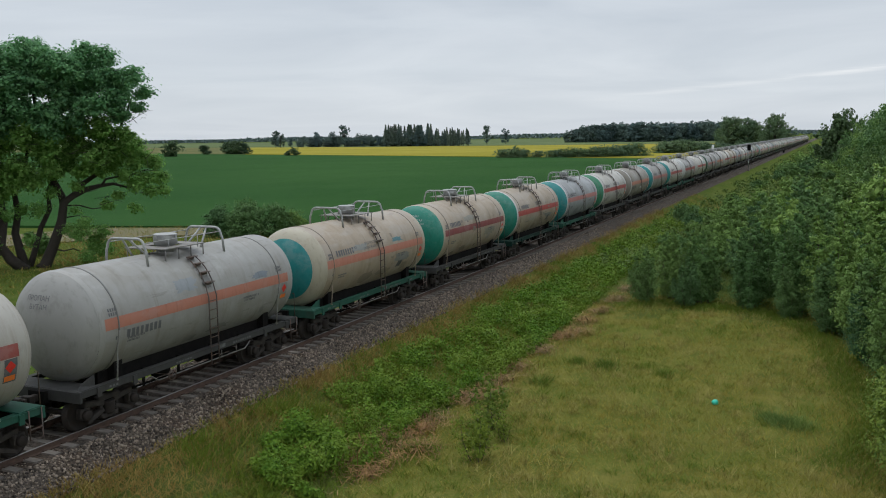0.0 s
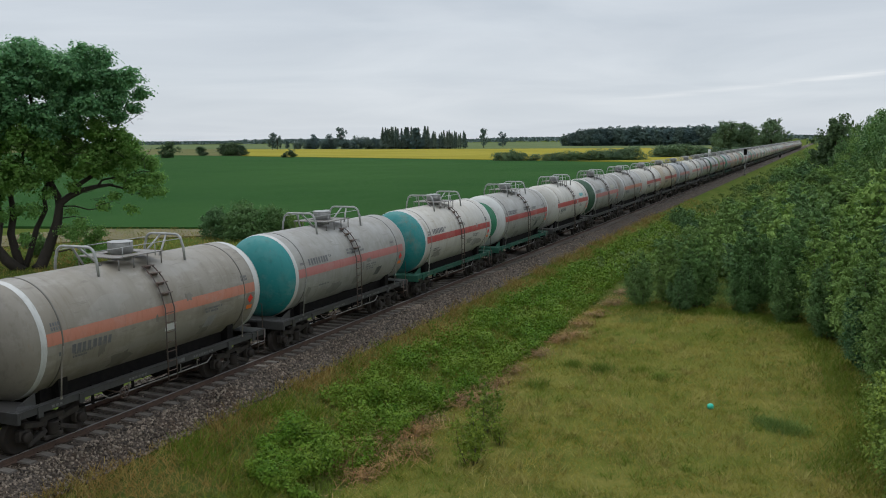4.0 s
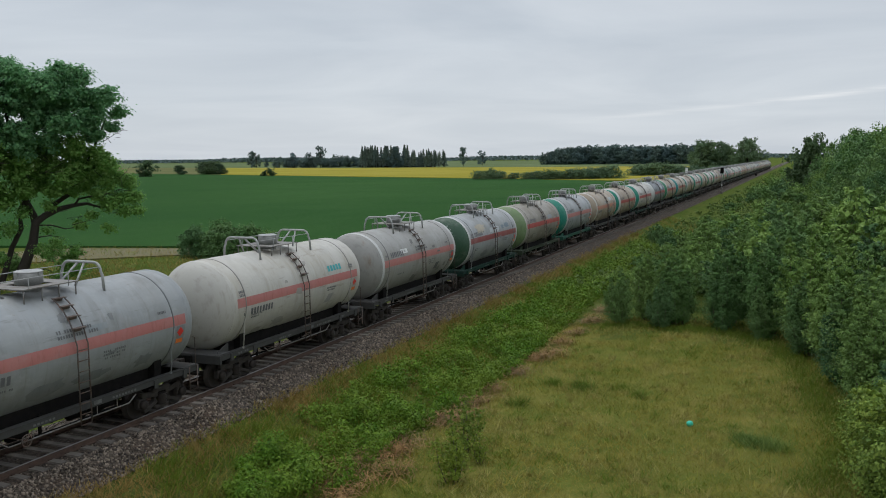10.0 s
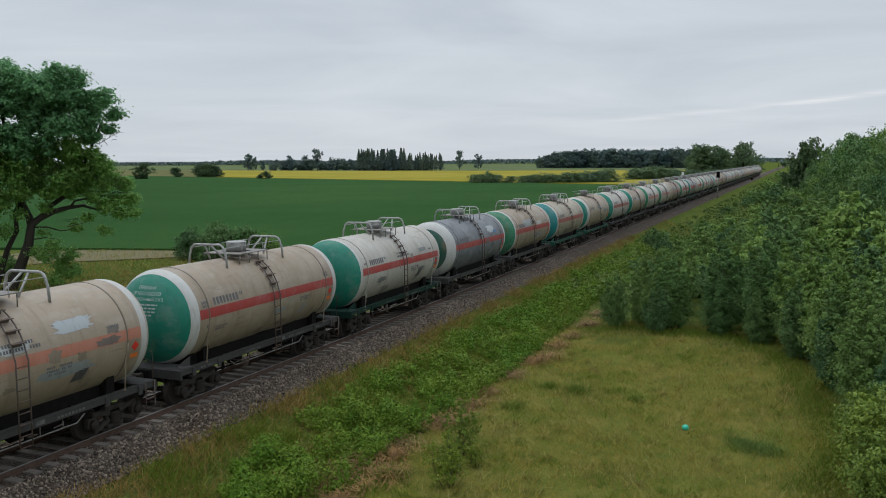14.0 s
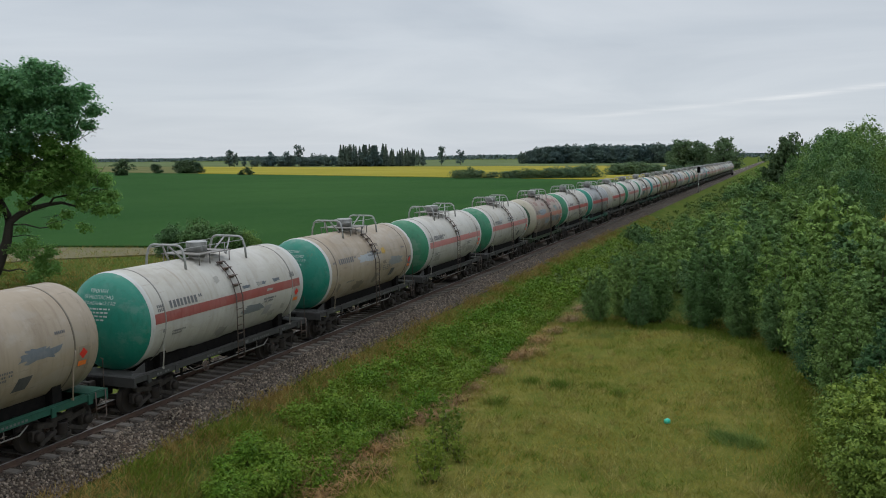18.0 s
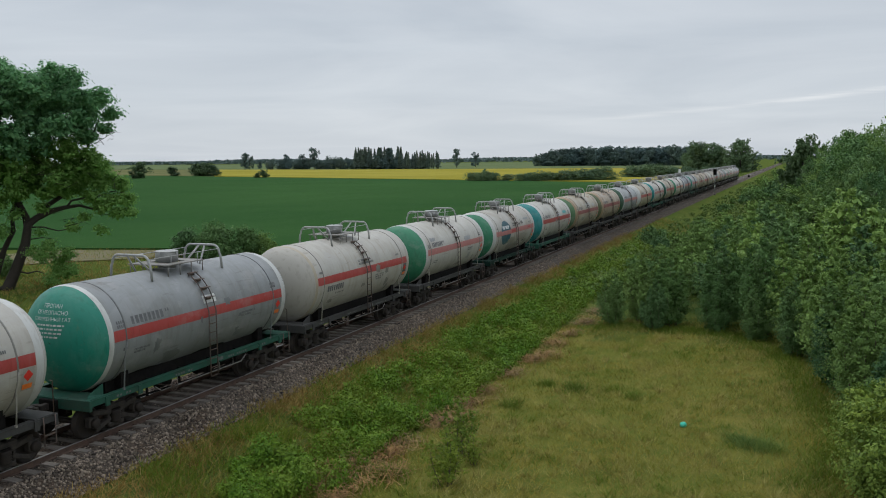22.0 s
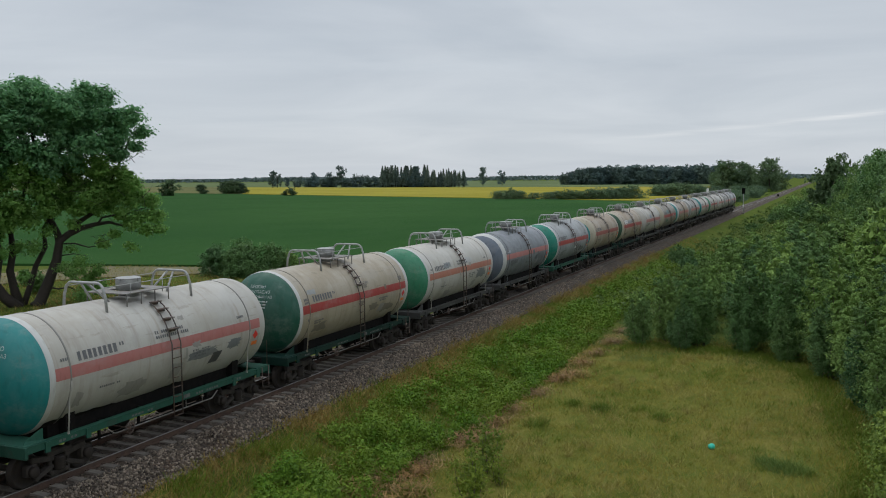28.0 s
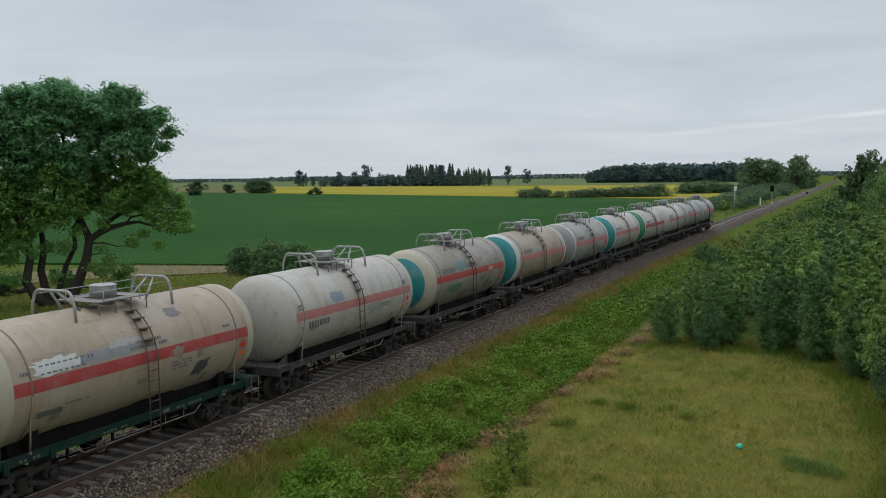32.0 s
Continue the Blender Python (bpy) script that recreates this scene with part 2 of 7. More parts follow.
def bank_mat():
    s = Shade("bank_ground", 0.95, 0.0, 0.0)
    b, c = s.noise(0.6, 6, 0.62), s.noise(5.0, 5, 0.7)
    g = s.mix(s.ramp(b, 0.38, 0.64), (0.060, 0.098, 0.018), (0.100, 0.120, 0.030))
    g = s.mix(s.math("MULTIPLY", s.ramp(c, 0.46, 0.74), 0.5), g, (0.125, 0.112, 0.05))
    s.color(g).bump(s.noise(12, 5, 0.7), 0.9, 0.12)
    return s.m


def crop_mat(name, dark, light, rows=True):
    s = Shade(name, 0.95, 0.0, 0.02)
    a = s.noise(0.012, 6, 0.6, (1, 1, 1))
    b = s.noise(0.25, 5, 0.6, (1.0, 0.12, 1))
    c = s.noise(2.5, 4, 0.7)
    g = s.mix(s.ramp(a, 0.38, 0.62), dark, light)
    g = s.mix(s.math("MULTIPLY", s.ramp(b, 0.4, 0.65), 0.35), g, s.mix(1.0, g, (0.72, 0.8, 0.7), "MULTIPLY"))
    g = s.mix(s.math("MULTIPLY", s.ramp(c, 0.45, 0.7), 0.4), g, s.mix(1.0, g, (1.35, 1.25, 1.2), "MULTIPLY"))
    s.color(g).bump(s.noise(6, 4, 0.7), 0.7, 0.12)
    return s.m


def ballast_mat():
    s = Shade("crushed_stone", 0.9, 0.0, 0.2)
    v = s.n.new("ShaderNodeTexVoronoi")
    v.inputs["Scale"].default_value = 16
    s.link(s.co, "Object", v, "Vector")
    c = s.mix(s.ramp(v.outputs["Color"], 0.1, 0.9), (0.030, 0.025, 0.021), (0.120, 0.098, 0.078))
    c = s.mix(s.ramp(s.noise(0.5, 4), 0.4, 0.65), c, s.mix(1.0, c, (0.85, 0.72, 0.62), "MULTIPLY"))
    s.color(c).bump(v.outputs["Distance"], 1.0, 0.05)
    return s.m


def stone_mat():
    s = Shade("ballast_stone", 0.85, 0.0, 0.25)
    c = s.mix(s.island(), (0.025, 0.020, 0.0168), (0.275, 0.220, 0.170))
    s.color(c)
    return s.m


TANK, TRIM = tank_paint(), trim_paint()
M_LUSH = leaf("lush_grass_blade", (0.080, 0.135, 0.018), (0.165, 0.215, 0.036), 0.35)
M_TUFT = leaf("blue_green_sedge", (0.105, 0.175, 0.045), (0.19, 0.25, 0.075), 0.35)
FRAME = trim_paint("frame_paint", True)
M_SPROUT = leaf("young_sprout_leaf", (0.125, 0.185, 0.030), (0.24, 0.30, 0.055), 0.45)
M_BLACK = simple("sooty_black_steel", (0.0065, 0.0062, 0.006), 0.75, 0.0, 5, 0.4, c2=(0.013, 0.011, 0.010), spec=0.08)
M_BOGIE = simple("dusty_bogie_steel", (0.030, 0.027, 0.025), 0.75, 0.0, 6, 0.4, c2=(0.055, 0.046, 0.038), spec=0.15)
M_WHEEL = simple("greasy_wheel_steel", (0.026, 0.023, 0.021), 0.65, 0.2, 7, 0.4, c2=(0.036, 0.027, 0.021), spec=0.2)
M_RAILTOP = simple("polished_rail_steel", (0.30, 0.285, 0.27), 0.42, 0.8, 3, 0.2, 0.05)
M_RAIL = simple("rusty_rail_steel", (0.10, 0.060, 0.042), 0.85, 0.1, 6, 0.4, c2=(0.055, 0.036, 0.028))
M_SLEEPER = simple("grey_concrete", (0.185, 0.160, 0.136), 0.9, 0.0, 4, 0.5, 0.3)
M_DULL = simple("dull_grey_steel", (0.20, 0.195, 0.185), 0.6, 0.2, 5, 0.35, c2=(0.13, 0.105, 0.085))
# one black for both the soot and the shade below the barrel
M_SOOT_SHADE = simple("soot_and_shade_black", (0.009, 0.0086, 0.0083), 0.85, 0.0, 2.2, 0.4, 0.2, c2=(0.022, 0.019, 0.017), spec=0.1)
M_SILVER = simple("galvanised_steel", (0.34, 0.34, 0.33), 0.5, 0.3, 5, 0.35)
M_LADDER = simple("dark_painted_steel", (0.075, 0.07, 0.066), 0.65, 0.2, 6, 0.4, c2=(0.13, 0.07, 0.045))
M_BARK = simple("rough_bark", (0.040, 0.032, 0.026), 0.95, 0.0, 5, 0.5, 0.9, c2=(0.030, 0.024, 0.019))
M_TWIG = simple("grey_brown_twig", (0.12, 0.10, 0.072), 0.9, 0.0, 9, 0.4, 0.4)
M_OAK = leaf("oak_leaf", (0.122, 0.275, 0.15), (0.225, 0.42, 0.212), 0.6)
M_SHRUB = leaf("willow_leaf", (0.098, 0.176, 0.066), (0.138, 0.226, 0.082), 0.17, differ=0.36)
M_BIRCH = leaf("young_birch_leaf", (0.128, 0.222, 0.070), (0.176, 0.272, 0.088), 0.18, differ=0.32)
# dark alder green, deepened by shade between bushes put into the colour
M_ALDER_SHADE = leaf("shade_dark_alder_leaf", (0.070, 0.146, 0.056), (0.104, 0.190, 0.070), 0.16, differ=0.34)
M_CORNER = leaf("bright_bush_leaf", (0.1, 0.162, 0.03), (0.245, 0.31, 0.06), 0.2)
M_NETTLE = leaf("nettle_leaf", (0.052, 0.122, 0.012), (0.145, 0.256, 0.026), 0.2, patch=(0.158, 0.232, 0.028))
M_GRASS = leaf("grass_blade", (0.136, 0.148, 0.018), (0.266, 0.257, 0.050), 0.3, patch=(0.34, 0.278, 0.062))
M_VERGE = leaf("verge_grass_blade", (0.094, 0.143, 0.017), (0.208, 0.236, 0.042), 0.3, patch=(0.335, 0.230, 0.085))
M_DRY = leaf("dry_stalk", (0.20, 0.125, 0.06), (0.44, 0.31, 0.17), 0.2)
M_STRAW = leaf("bleached_straw", (0.24, 0.195, 0.066), (0.42, 0.355, 0.125), 0.2)
M_RUSSET = leaf("russet_dock", (0.24, 0.13, 0.04), (0.42, 0.29, 0.10), 0.2)
# far leaves: distance haze is mixed into the colour, paler and bluer
M_FAR = leaf("haze_tinted_leaf", (0.084, 0.128, 0.134), (0.11, 0.158, 0.158), 0.2)
M_DARK = leaf("dark_crown_leaf", (0.052, 0.092, 0.052), (0.082, 0.128, 0.068), 0.25)
# green with some of the distance haze in its colour
M_LINE = leaf("line_tree_leaf", (0.086, 0.142, 0.086), (0.128, 0.19, 0.106), 0.3)
# conifer tone lightened, with the haze before it in the colour
M_FARPINE = leaf("haze_tinted_conifer", (0.075, 0.108, 0.096), (0.110, 0.146, 0.122), 0.1)
M_GROUND, M_BALLAST, M_STONE, M_BANK = ground_mat(), ballast_mat(), stone_mat(), bank_mat()
M_WHEAT = crop_mat("young_wheat", (0.0215, 0.064, 0.0165), (0.0315, 0.081, 0.0212))
M_RAPE = crop_mat("flowering_rape", (0.225, 0.196, 0.026), (0.275, 0.238, 0.042))
M_FARFIELD = crop_mat("distant_pasture", (0.085, 0.115, 0.05), (0.12, 0.15, 0.07))
M_FALLOW = crop_mat("fallow_grass", (0.098, 0.104, 0.042), (0.135, 0.132, 0.058))
M_SAND = simple("sandy_track", (0.125, 0.102, 0.046), 0.95, 0.0, 1.2, 0.3, 0.4, c2=(0.10, 0.10, 0.042))
M_DARKPAINT = simple("stencil_black", (0.085, 0.085, 0.09), 0.6, 0.0, 8, 0.4, c2=(0.13, 0.128, 0.125))
M_WHITE = simple("white_paint", (0.72, 0.72, 0.70), 0.5, 0.0, 6, 0.2)
M_DUSTY = simple("dusty_white_paint", (0.11, 0.11, 0.105), 0.7, 0.0, 5, 0.5)
M_PALE = simple("faded_white_lettering", (0.48, 0.51, 0.49), 0.6, 0.0, 4, 0.5)
M_RED = simple("signal_red", (0.55, 0.03, 0.02), 0.5, 0.0, 6, 0.25)
M_ORANGE = simple("placard_orange", (0.70, 0.17, 0.03), 0.5, 0.0, 6, 0.25)
M_BALL = simple("turquoise_plastic", (0.03, 0.50, 0.36), 0.3, 0.0, 6, 0.2, 0.02)
M_GLASS = simple("dark_signal_lens", (0.01, 0.01, 0.012), 0.15, 0.0, 6, 0.2, 0.0)


# ---- mesh helpers ----
def box(bm, c, s, rot=None):
    m = Matrix.Translation(c) @ (rot or Matrix()) @ Matrix.Diagonal((*s, 1))
    return bmesh.ops.create_cube(bm, size=1.0, matrix=m)["verts"]


def bevel_all(bm, w=0.01, seg=1):
    bmesh.ops.bevel(bm, geom=list(bm.edges), offset=w, segments=seg, affect="EDGES", profile=0.5)


def tube(bm, pts, r, seg=7, r2=None):
    """A round bar swept along points, closed at its ends."""
    pts = [Vector(p) for p in pts]
    rings = []
    side = None
    for i, p in enumerate(pts):
        d = (pts[min(i + 1, len(pts) - 1)] - pts[max(i - 1, 0)]).normalized()
        if side is None:
            side = d.orthogonal().normalized()
        side = (side - d * side.dot(d)).normalized()
        up = d.cross(side)
        k = i / max(1, len(pts) - 1)
        rr = r if r2 is None else r + (r2 - r) * k
        rings.append([bm.verts.new(p + (side * math.cos(a) + up * math.sin(a)) * rr) for a in [2 * math.pi * j / seg for j in range(seg)]])
    for a, b in zip(rings, rings[1:]):
        for j in range(seg):
            f = bm.faces.new((a[j], a[(j + 1) % seg], b[(j + 1) % seg], b[j]))
            f.smooth = True
    bm.faces.new(rings[0][::-1]), bm.faces.new(rings[-1])


def lathe(bm, prof, seg=48, axis="y", centre=(0, 0, 0), ends=True, a0=0.0, a1=2 * math.pi):
    """A surface of revolution: prof is (place along the axis, radius)."""
    full = abs(a1 - a0) > 6.28
    n = seg if full else seg + 1
    rings = []
    for u, r in prof:
        ring = []
        for j in range(n):
            a = a0 + (a1 - a0) * j / seg
            p, q = r * math.cos(a), r * math.sin(a)
            v = (p, u, q) if axis == "y" else (u, p, q) if axis == "x" else (p, q, u)
            ring.append(bm.verts.new(Vector(v) + Vector(centre)))
        rings.append(ring)
    for a, b in zip(rings, rings[1:]):
        for j in range(n if full else n - 1):
            f = bm.faces.new((a[j], a[(j + 1) % n], b[(j + 1) % n], b[j]))
            f.smooth = True
    if ends and full:
        bm.faces.new(rings[0]), bm.faces.new(rings[-1][::-1])
    return rings


def finish(bm, name, mat, normals=True):
    if normals:
        bmesh.ops.recalc_face_normals(bm, faces=bm.faces)
    me = bpy.data.meshes.new(name)
    bm.to_mesh(me)
    bm.free()
    me.materials.append(mat)
    return me


def child(name, me, parent, m=None, label="", color=None):
    ob = new(name, me)
    ob.parent = parent
    if m is not None:
        ob.matrix_basis = m
    if label:
        tagged(ob, label)
    if color:
        ob.color = (*color, 1)
    return ob


def part(name, bm, mat, parent, label="", m=None, color=None):
    return child(name, finish(bm, name, mat), parent, m, label, color)


def quads(name, v, mat, smooth=False):
    """A mesh of loose four-cornered leaves or blades; v is (n, 4, 3)."""
    v = np.asarray(v, dtype=np.float32)
    n = len(v)
    me = bpy.data.meshes.new(name)
    me.vertices.add(n * 4), me.loops.add(n * 4), me.polygons.add(n)
    me.vertices.foreach_set("co", v.ravel())
    me.loops.foreach_set("vertex_index", np.arange(n * 4, dtype=np.int32))
    me.polygons.foreach_set("loop_start", np.arange(0, n * 4, 4, dtype=np.int32))
    me.polygons.foreach_set("loop_total", np.full(n, 4, dtype=np.int32))
    me.update(calc_edges=True)
    me.materials.append(mat)
    return me


def leaves(rng, c, size, droop=0.0, long=1.6, spread=0.3, flat=0.0, out=None):
    """Diamond leaves of mixed size about the centres c; flat turns their faces upward, out turns them outward."""
    n = len(c)
    s = size * (1 + spread * rng.normal(size=n)).clip(0.45, 1.8)
    if out is None:
        a = rng.normal(size=(n, 3))
        a[:, 2] = a[:, 2] * 0.6 - droop
        face = rng.normal(size=(n, 3)) + np.array([0, 0, flat])
    else:
        face = out + 0.55 * rng.normal(size=(n, 3)) + np.array([0, 0, flat])
        a = rng.normal(size=(n, 3)) + 0.4 * out - np.array([0, 0, droop])
        face /= np.linalg.norm(face, axis=1)[:, None] + 1e-9
        a -= face * (a * face).sum(1)[:, None]
    a /= np.linalg.norm(a, axis=1)[:, None] + 1e-9
    b = np.cross(a, face)
    b /= np.linalg.norm(b, axis=1)[:, None] + 1e-9
    a, b = a * (s * long / 2)[:, None], b * (s / 2)[:, None]
    return np.stack([c - a, c + b - a * 0.1, c + a, c - b - a * 0.1], 1)


def blades(rng, x, y, z, h, w, lean=0.35):
    n = len(x)
    base = np.stack([x, y, z], 1)
    ang = rng.uniform(0, 2 * np.pi, n)
    side = np.stack([np.cos(ang), np.sin(ang), 0 * ang], 1) * (w * rng.uniform(0.6, 1.4, n))[:, None] / 2
    hh = h * rng.uniform(0.5, 1.35, n)
    tip = base + np.stack([lean * hh * rng.normal(size=n), lean * hh * rng.normal(size=n), hh], 1)
    return np.stack([base - side, base + side, tip + side * 0.25, tip - side * 0.25], 1)


# ---- the lie of the land ----
def drift(y):
    """How far the line is bent to the right, y metres on, to fit the camera's view."""
    return 0.0092 * 26.0 * math.log1p(math.exp(min(60.0, (y - 92.0) / 26.0)))


def land(x, y):
    """Height of the ground: the track's bank, then the meadow and the fields."""
    x -= drift(y)
    ax = abs(x)
    prof = ((0, -0.62), (2.4, -0.62), (3.4, -0.9), (5.2, -1.45), (7.2, -1.95), (8.4, -1.9), (11, -1.8), (400, -1.7), (5000, -1.7)) if x > 0 else \
           ((0, -0.62), (2.6, -0.62), (4.0, -1.0), (6.5, -1.6), (9, -1.6), (5000, -1.6))
    for (a, za), (b, zb) in zip(prof, prof[1:]):
        if ax <= b:
            k = (ax - a) / (b - a)
            z = za + (zb - za) * k
            break
    if ax > 2.8 and -20 < y < 160 and ax < 90:
        z += 0.10 * noise.noise(Vector((x * 0.35, y * 0.35, 3.1))) + 0.05 * noise.noise(Vector((x * 1.3, y * 1.3, 7.7)))
    return z


def steps_between(*runs):
    out = []
    for a, b, n in runs:
        out += [a + (b - a) * i / n for i in range(n)]
    return out + [runs[-1][1]]


def make_ground():
    xs = steps_between((-4600, -400, 8), (-400, -90, 8), (-90, -30, 16), (-30, -10, 10), (-10, -2.4, 10), (-2.4, 2.4, 2), (2.4, 9, 22), (9, 30, 42), (30, 100, 20), (100, 4600, 10))
    ys = steps_between((-700, -40, 6), (-40, 10, 20), (10, 70, 120), (70, 160, 60), (160, 600, 24), (600, 4700, 14))
    v = [(x, y, land(x, y)) for y in ys for x in xs]
    nx = len(xs)
    f = [(j * nx + i, j * nx + i + 1, (j + 1) * nx + i + 1, (j + 1) * nx + i) for j in range(len(ys) - 1) for i in range(nx - 1)]
    me = bpy.data.meshes.new("ground")
    me.from_pydata(v, [], f)
    me.polygons.foreach_set("use_smooth", np.ones(len(f), dtype=bool))
    me.materials.append(M_GROUND), me.materials.append(M_BANK)
    for p in me.polygons:
        x, y = p.center.x, p.center.y
        if not ((7.4 < x < 23 and y < 49 + 2 * math.sin(x)) or (x > 33 and 90 < y < 420)):
            p.material_index = 1
    return tagged(new("ground", me), "rough summer meadow and banks of uneven grass", "ground", kind="structure")


make_ground()


def slab(name, outline, bottom, top, mat, label, category="field"):
    """A standing crop or a laid strip: a low block over an outline."""
    bm = bmesh.new()
    lo = [bm.verts.new((x, y, bottom)) for x, y in outline]
    hi = [bm.verts.new((x, y, top)) for x, y in outline]
    n = len(outline)
    bm.faces.new(hi)
    for i in range(n):
        bm.faces.new((lo[i], lo[(i + 1) % n], hi[(i + 1) % n], hi[i]))
    return tagged(new(name, finish(bm, name, mat)), label, category, kind="structure")


slab("wheat_field", [(-15, 86), (-41, 79.5), (-54, 76), (-90, 67), (-160, 50), (-420, 0), (-1500, -40), (-1500, 1010), (-700, 640), (-300, 460), (-90, 364), (-34, 335), (-14, 300)], -1.7, -1.35, M_WHEAT, "dense dark green field of young wheat")
slab("rape_field", [(-30, 341), (-90, 368), (-300, 465), (-325, 476), (-614, 876), (-413, 803), (-57, 806), (-34, 560)], -1.7, -1.30, M_RAPE, "bright yellow field of flowering rape")
slab("fallow_field", [(-325.3, 476), (-700, 646), (-1500, 1016), (-1500, 1300), (-900, 980), (-614.3, 876)], -1.7, -1.40, M_FALLOW, "pale olive fallow field beyond the wheat")
slab("pasture", [(-60, 830), (-420, 815), (-900, 992), (-1500, 1320), (-2800, 2300), (-60, 2300)], -1.7, -1.45, M_FARFIELD, "pale green pasture beyond the rape field")
slab("sandy_road", [(-26, 82.2), (-34, 76.5), (-40, 71.5), (-46, 66), (-50, 60), (-58, 48), (-66, 49), (-60, 62), (-57, 71), (-53, 75.6), (-40, 79.0), (-26, 83.0)], -1.75, -1.50, M_SAND, "sandy farm track between grass verges", "road")

# ---- the railway line ----
NEAR, FAR_END = -45.0, 1150.0


def make_bed():
    bm = bmesh.new()
    prof = [(-2.75, -0.66), (-2.3, -0.42), (-1.85, -0.22), (-1.4, -0.20), (-0.5, -0.205), (0.5, -0.205), (1.4, -0.20), (1.8, -0.22), (2.15, -0.42), (2.6, -0.66)]
    ys = steps_between((NEAR, 8, 20), (8, 70, 150), (70, 200, 60), (200, FAR_END, 60))
    rows = []
    for y in ys:
        k = 1.0 if 5 < y < 120 else 0.0
        rows.append([bm.verts.new((x + drift(y) + 0.10 * k * noise.noise(Vector((i * 3.0, y * 0.9, 1))), y, z + 0.03 * k * noise.noise(Vector((x * 2, y * 2, 5))))) for i, (x, z) in enumerate(prof)])
    for a, b in zip(rows, rows[1:]):
        for i in range(len(prof) - 1):
            bm.faces.new((a[i], a[i + 1], b[i + 1], b[i])).smooth = True
    return tagged(new("ballast_bed", finish(bm, "ballast_bed", M_BALLAST)), "grey crushed stone bed under the railway track", "ballast", kind="structure")


bed = make_bed()


def make_stones():
    rng = np.random.default_rng(5)
    n = 35000
    y = 8 + 72 * rng.random(n) ** 1.25
    u = rng.random(n)
    x = np.where(u < 0.67, rng.uniform(0.9, 2.75, n), np.where(u < 0.86, rng.uniform(-1.6, 0.9, n), rng.uniform(-2.7, -1.4, n)))
    z = np.interp(np.abs(x), [0, 1.4, 1.8, 2.15, 2.6, 2.8], [-0.2, -0.195, -0.215, -0.41, -0.65, -0.66])
    s = 0.024 + 0.040 * rng.random(n) ** 1.6
    inner = np.abs(x) < 1.45
    s, z = np.where(inner, s * 0.75, s), np.where(inner, z - 0.035, z)
    base = np.array([[1, 0, 0], [0, 1, 0], [-1, 0, 0], [0, -1, 0], [0, 0, 0.9], [0, 0, -0.9]], dtype=np.float32)
    q = rng.normal(size=(n, 3, 3))
    q, _ = np.linalg.qr(q)
    v = np.einsum("kj,njl->nkl", base, q) * s[:, None, None] * rng.uniform(0.7, 1.3, (n, 6, 1))
    v += np.stack([x, y, z + s * 0.3], 1)[:, None, :]
    tri = np.array([[0, 1, 4], [1, 2, 4], [2, 3, 4], [3, 0, 4], [1, 0, 5], [2, 1, 5], [3, 2, 5], [0, 3, 5]])
    f = (tri[None] + 6 * np.arange(n)[:, None, None]).reshape(-1)
    me = bpy.data.meshes.new("ballast_stones")
    me.vertices.add(n * 6), me.loops.add(n * 24), me.polygons.add(n * 8)
    me.vertices.foreach_set("co", v.astype(np.float32).ravel())
    me.loops.foreach_set("vertex_index", f.astype(np.int32))
    me.polygons.foreach_set("loop_start", np.arange(0, n * 24, 3, dtype=np.int32))
    me.polygons.foreach_set("loop_total", np.full(n * 8, 3, dtype=np.int32))
    me.update(calc_edges=True)
    me.materials.append(M_STONE)
    tagged(new("ballast_stones", me), "loose grey and brown crushed stones beside the rails", "gravel", kind="stuff")


make_stones()


def rail_strip(bm, x, prof):
    n = len(prof)
    last = None
    for y in steps_between((NEAR, 60, 1), (60, 400, 24), (400, FAR_END, 12)):
        row = [bm.verts.new((x + drift(y) + px, y, pz)) for px, pz in prof]
        if last:
            for i in range(n):
                bm.faces.new((last[i], last[(i + 1) % n], row[(i + 1) % n], row[i]))
        else:
            bm.faces.new(row)
        last = row
    bm.faces.new(last[::-1])


track = tagged(new("railway_track"), "straight railway track with rusty rails worn bright on top", "track", kind="structure")
for side in (-1, 1):
    bm = bmesh.new()
    rail_strip(bm, side * 0.795, [(-0.075, -0.18), (0.075, -0.18), (0.075, -0.165), (0.012, -0.14), (0.010, -0.05), (0.036, -0.035), (0.036, -0.008), (-0.036, -0.008), (-0.036, -0.035), (-0.010, -0.05), (-0.012, -0.14), (-0.075, -0.165)])
    rail = part("rail", bm, M_RAIL, track)
    bm = bmesh.new()
    rail_strip(bm, side * 0.795, [(-0.034, -0.0079), (0.034, -0.0079), (0.030, 0.0), (-0.030, 0.0)])
    part("running_surface", bm, M_RAILTOP, rail, "bright polished rail top")


def sleeper_mesh():
    bm = bmesh.new()
    for x0, x1, h0, h1 in ((-1.36, -0.95, -0.16, -0.155), (-0.95, -0.45, -0.155, -0.175), (-0.45, 0.45, -0.175, -0.175), (0.45, 0.95, -0.175, -0.155), (0.95, 1.36, -0.155, -0.16)):
        v = []
        for x, h in ((x0, h0), (x1, h1)):
            v.append([bm.verts.new(p) for p in ((x, -0.15, -0.3), (x, -0.115, h), (x, 0.115, h), (x, 0.15, -0.3))])
        a, b = v
        for i in range(3):
            bm.faces.new((a[i], a[i + 1], b[i + 1], b[i]))
        if x0 < -1.3:
            bm.faces.new(a[::-1])
        if x1 > 1.3:
            bm.faces.new(b)
    bmesh.ops.remove_doubles(bm, verts=bm.verts, dist=0.0005)
    return finish(bm, "sleeper", M_SLEEPER)


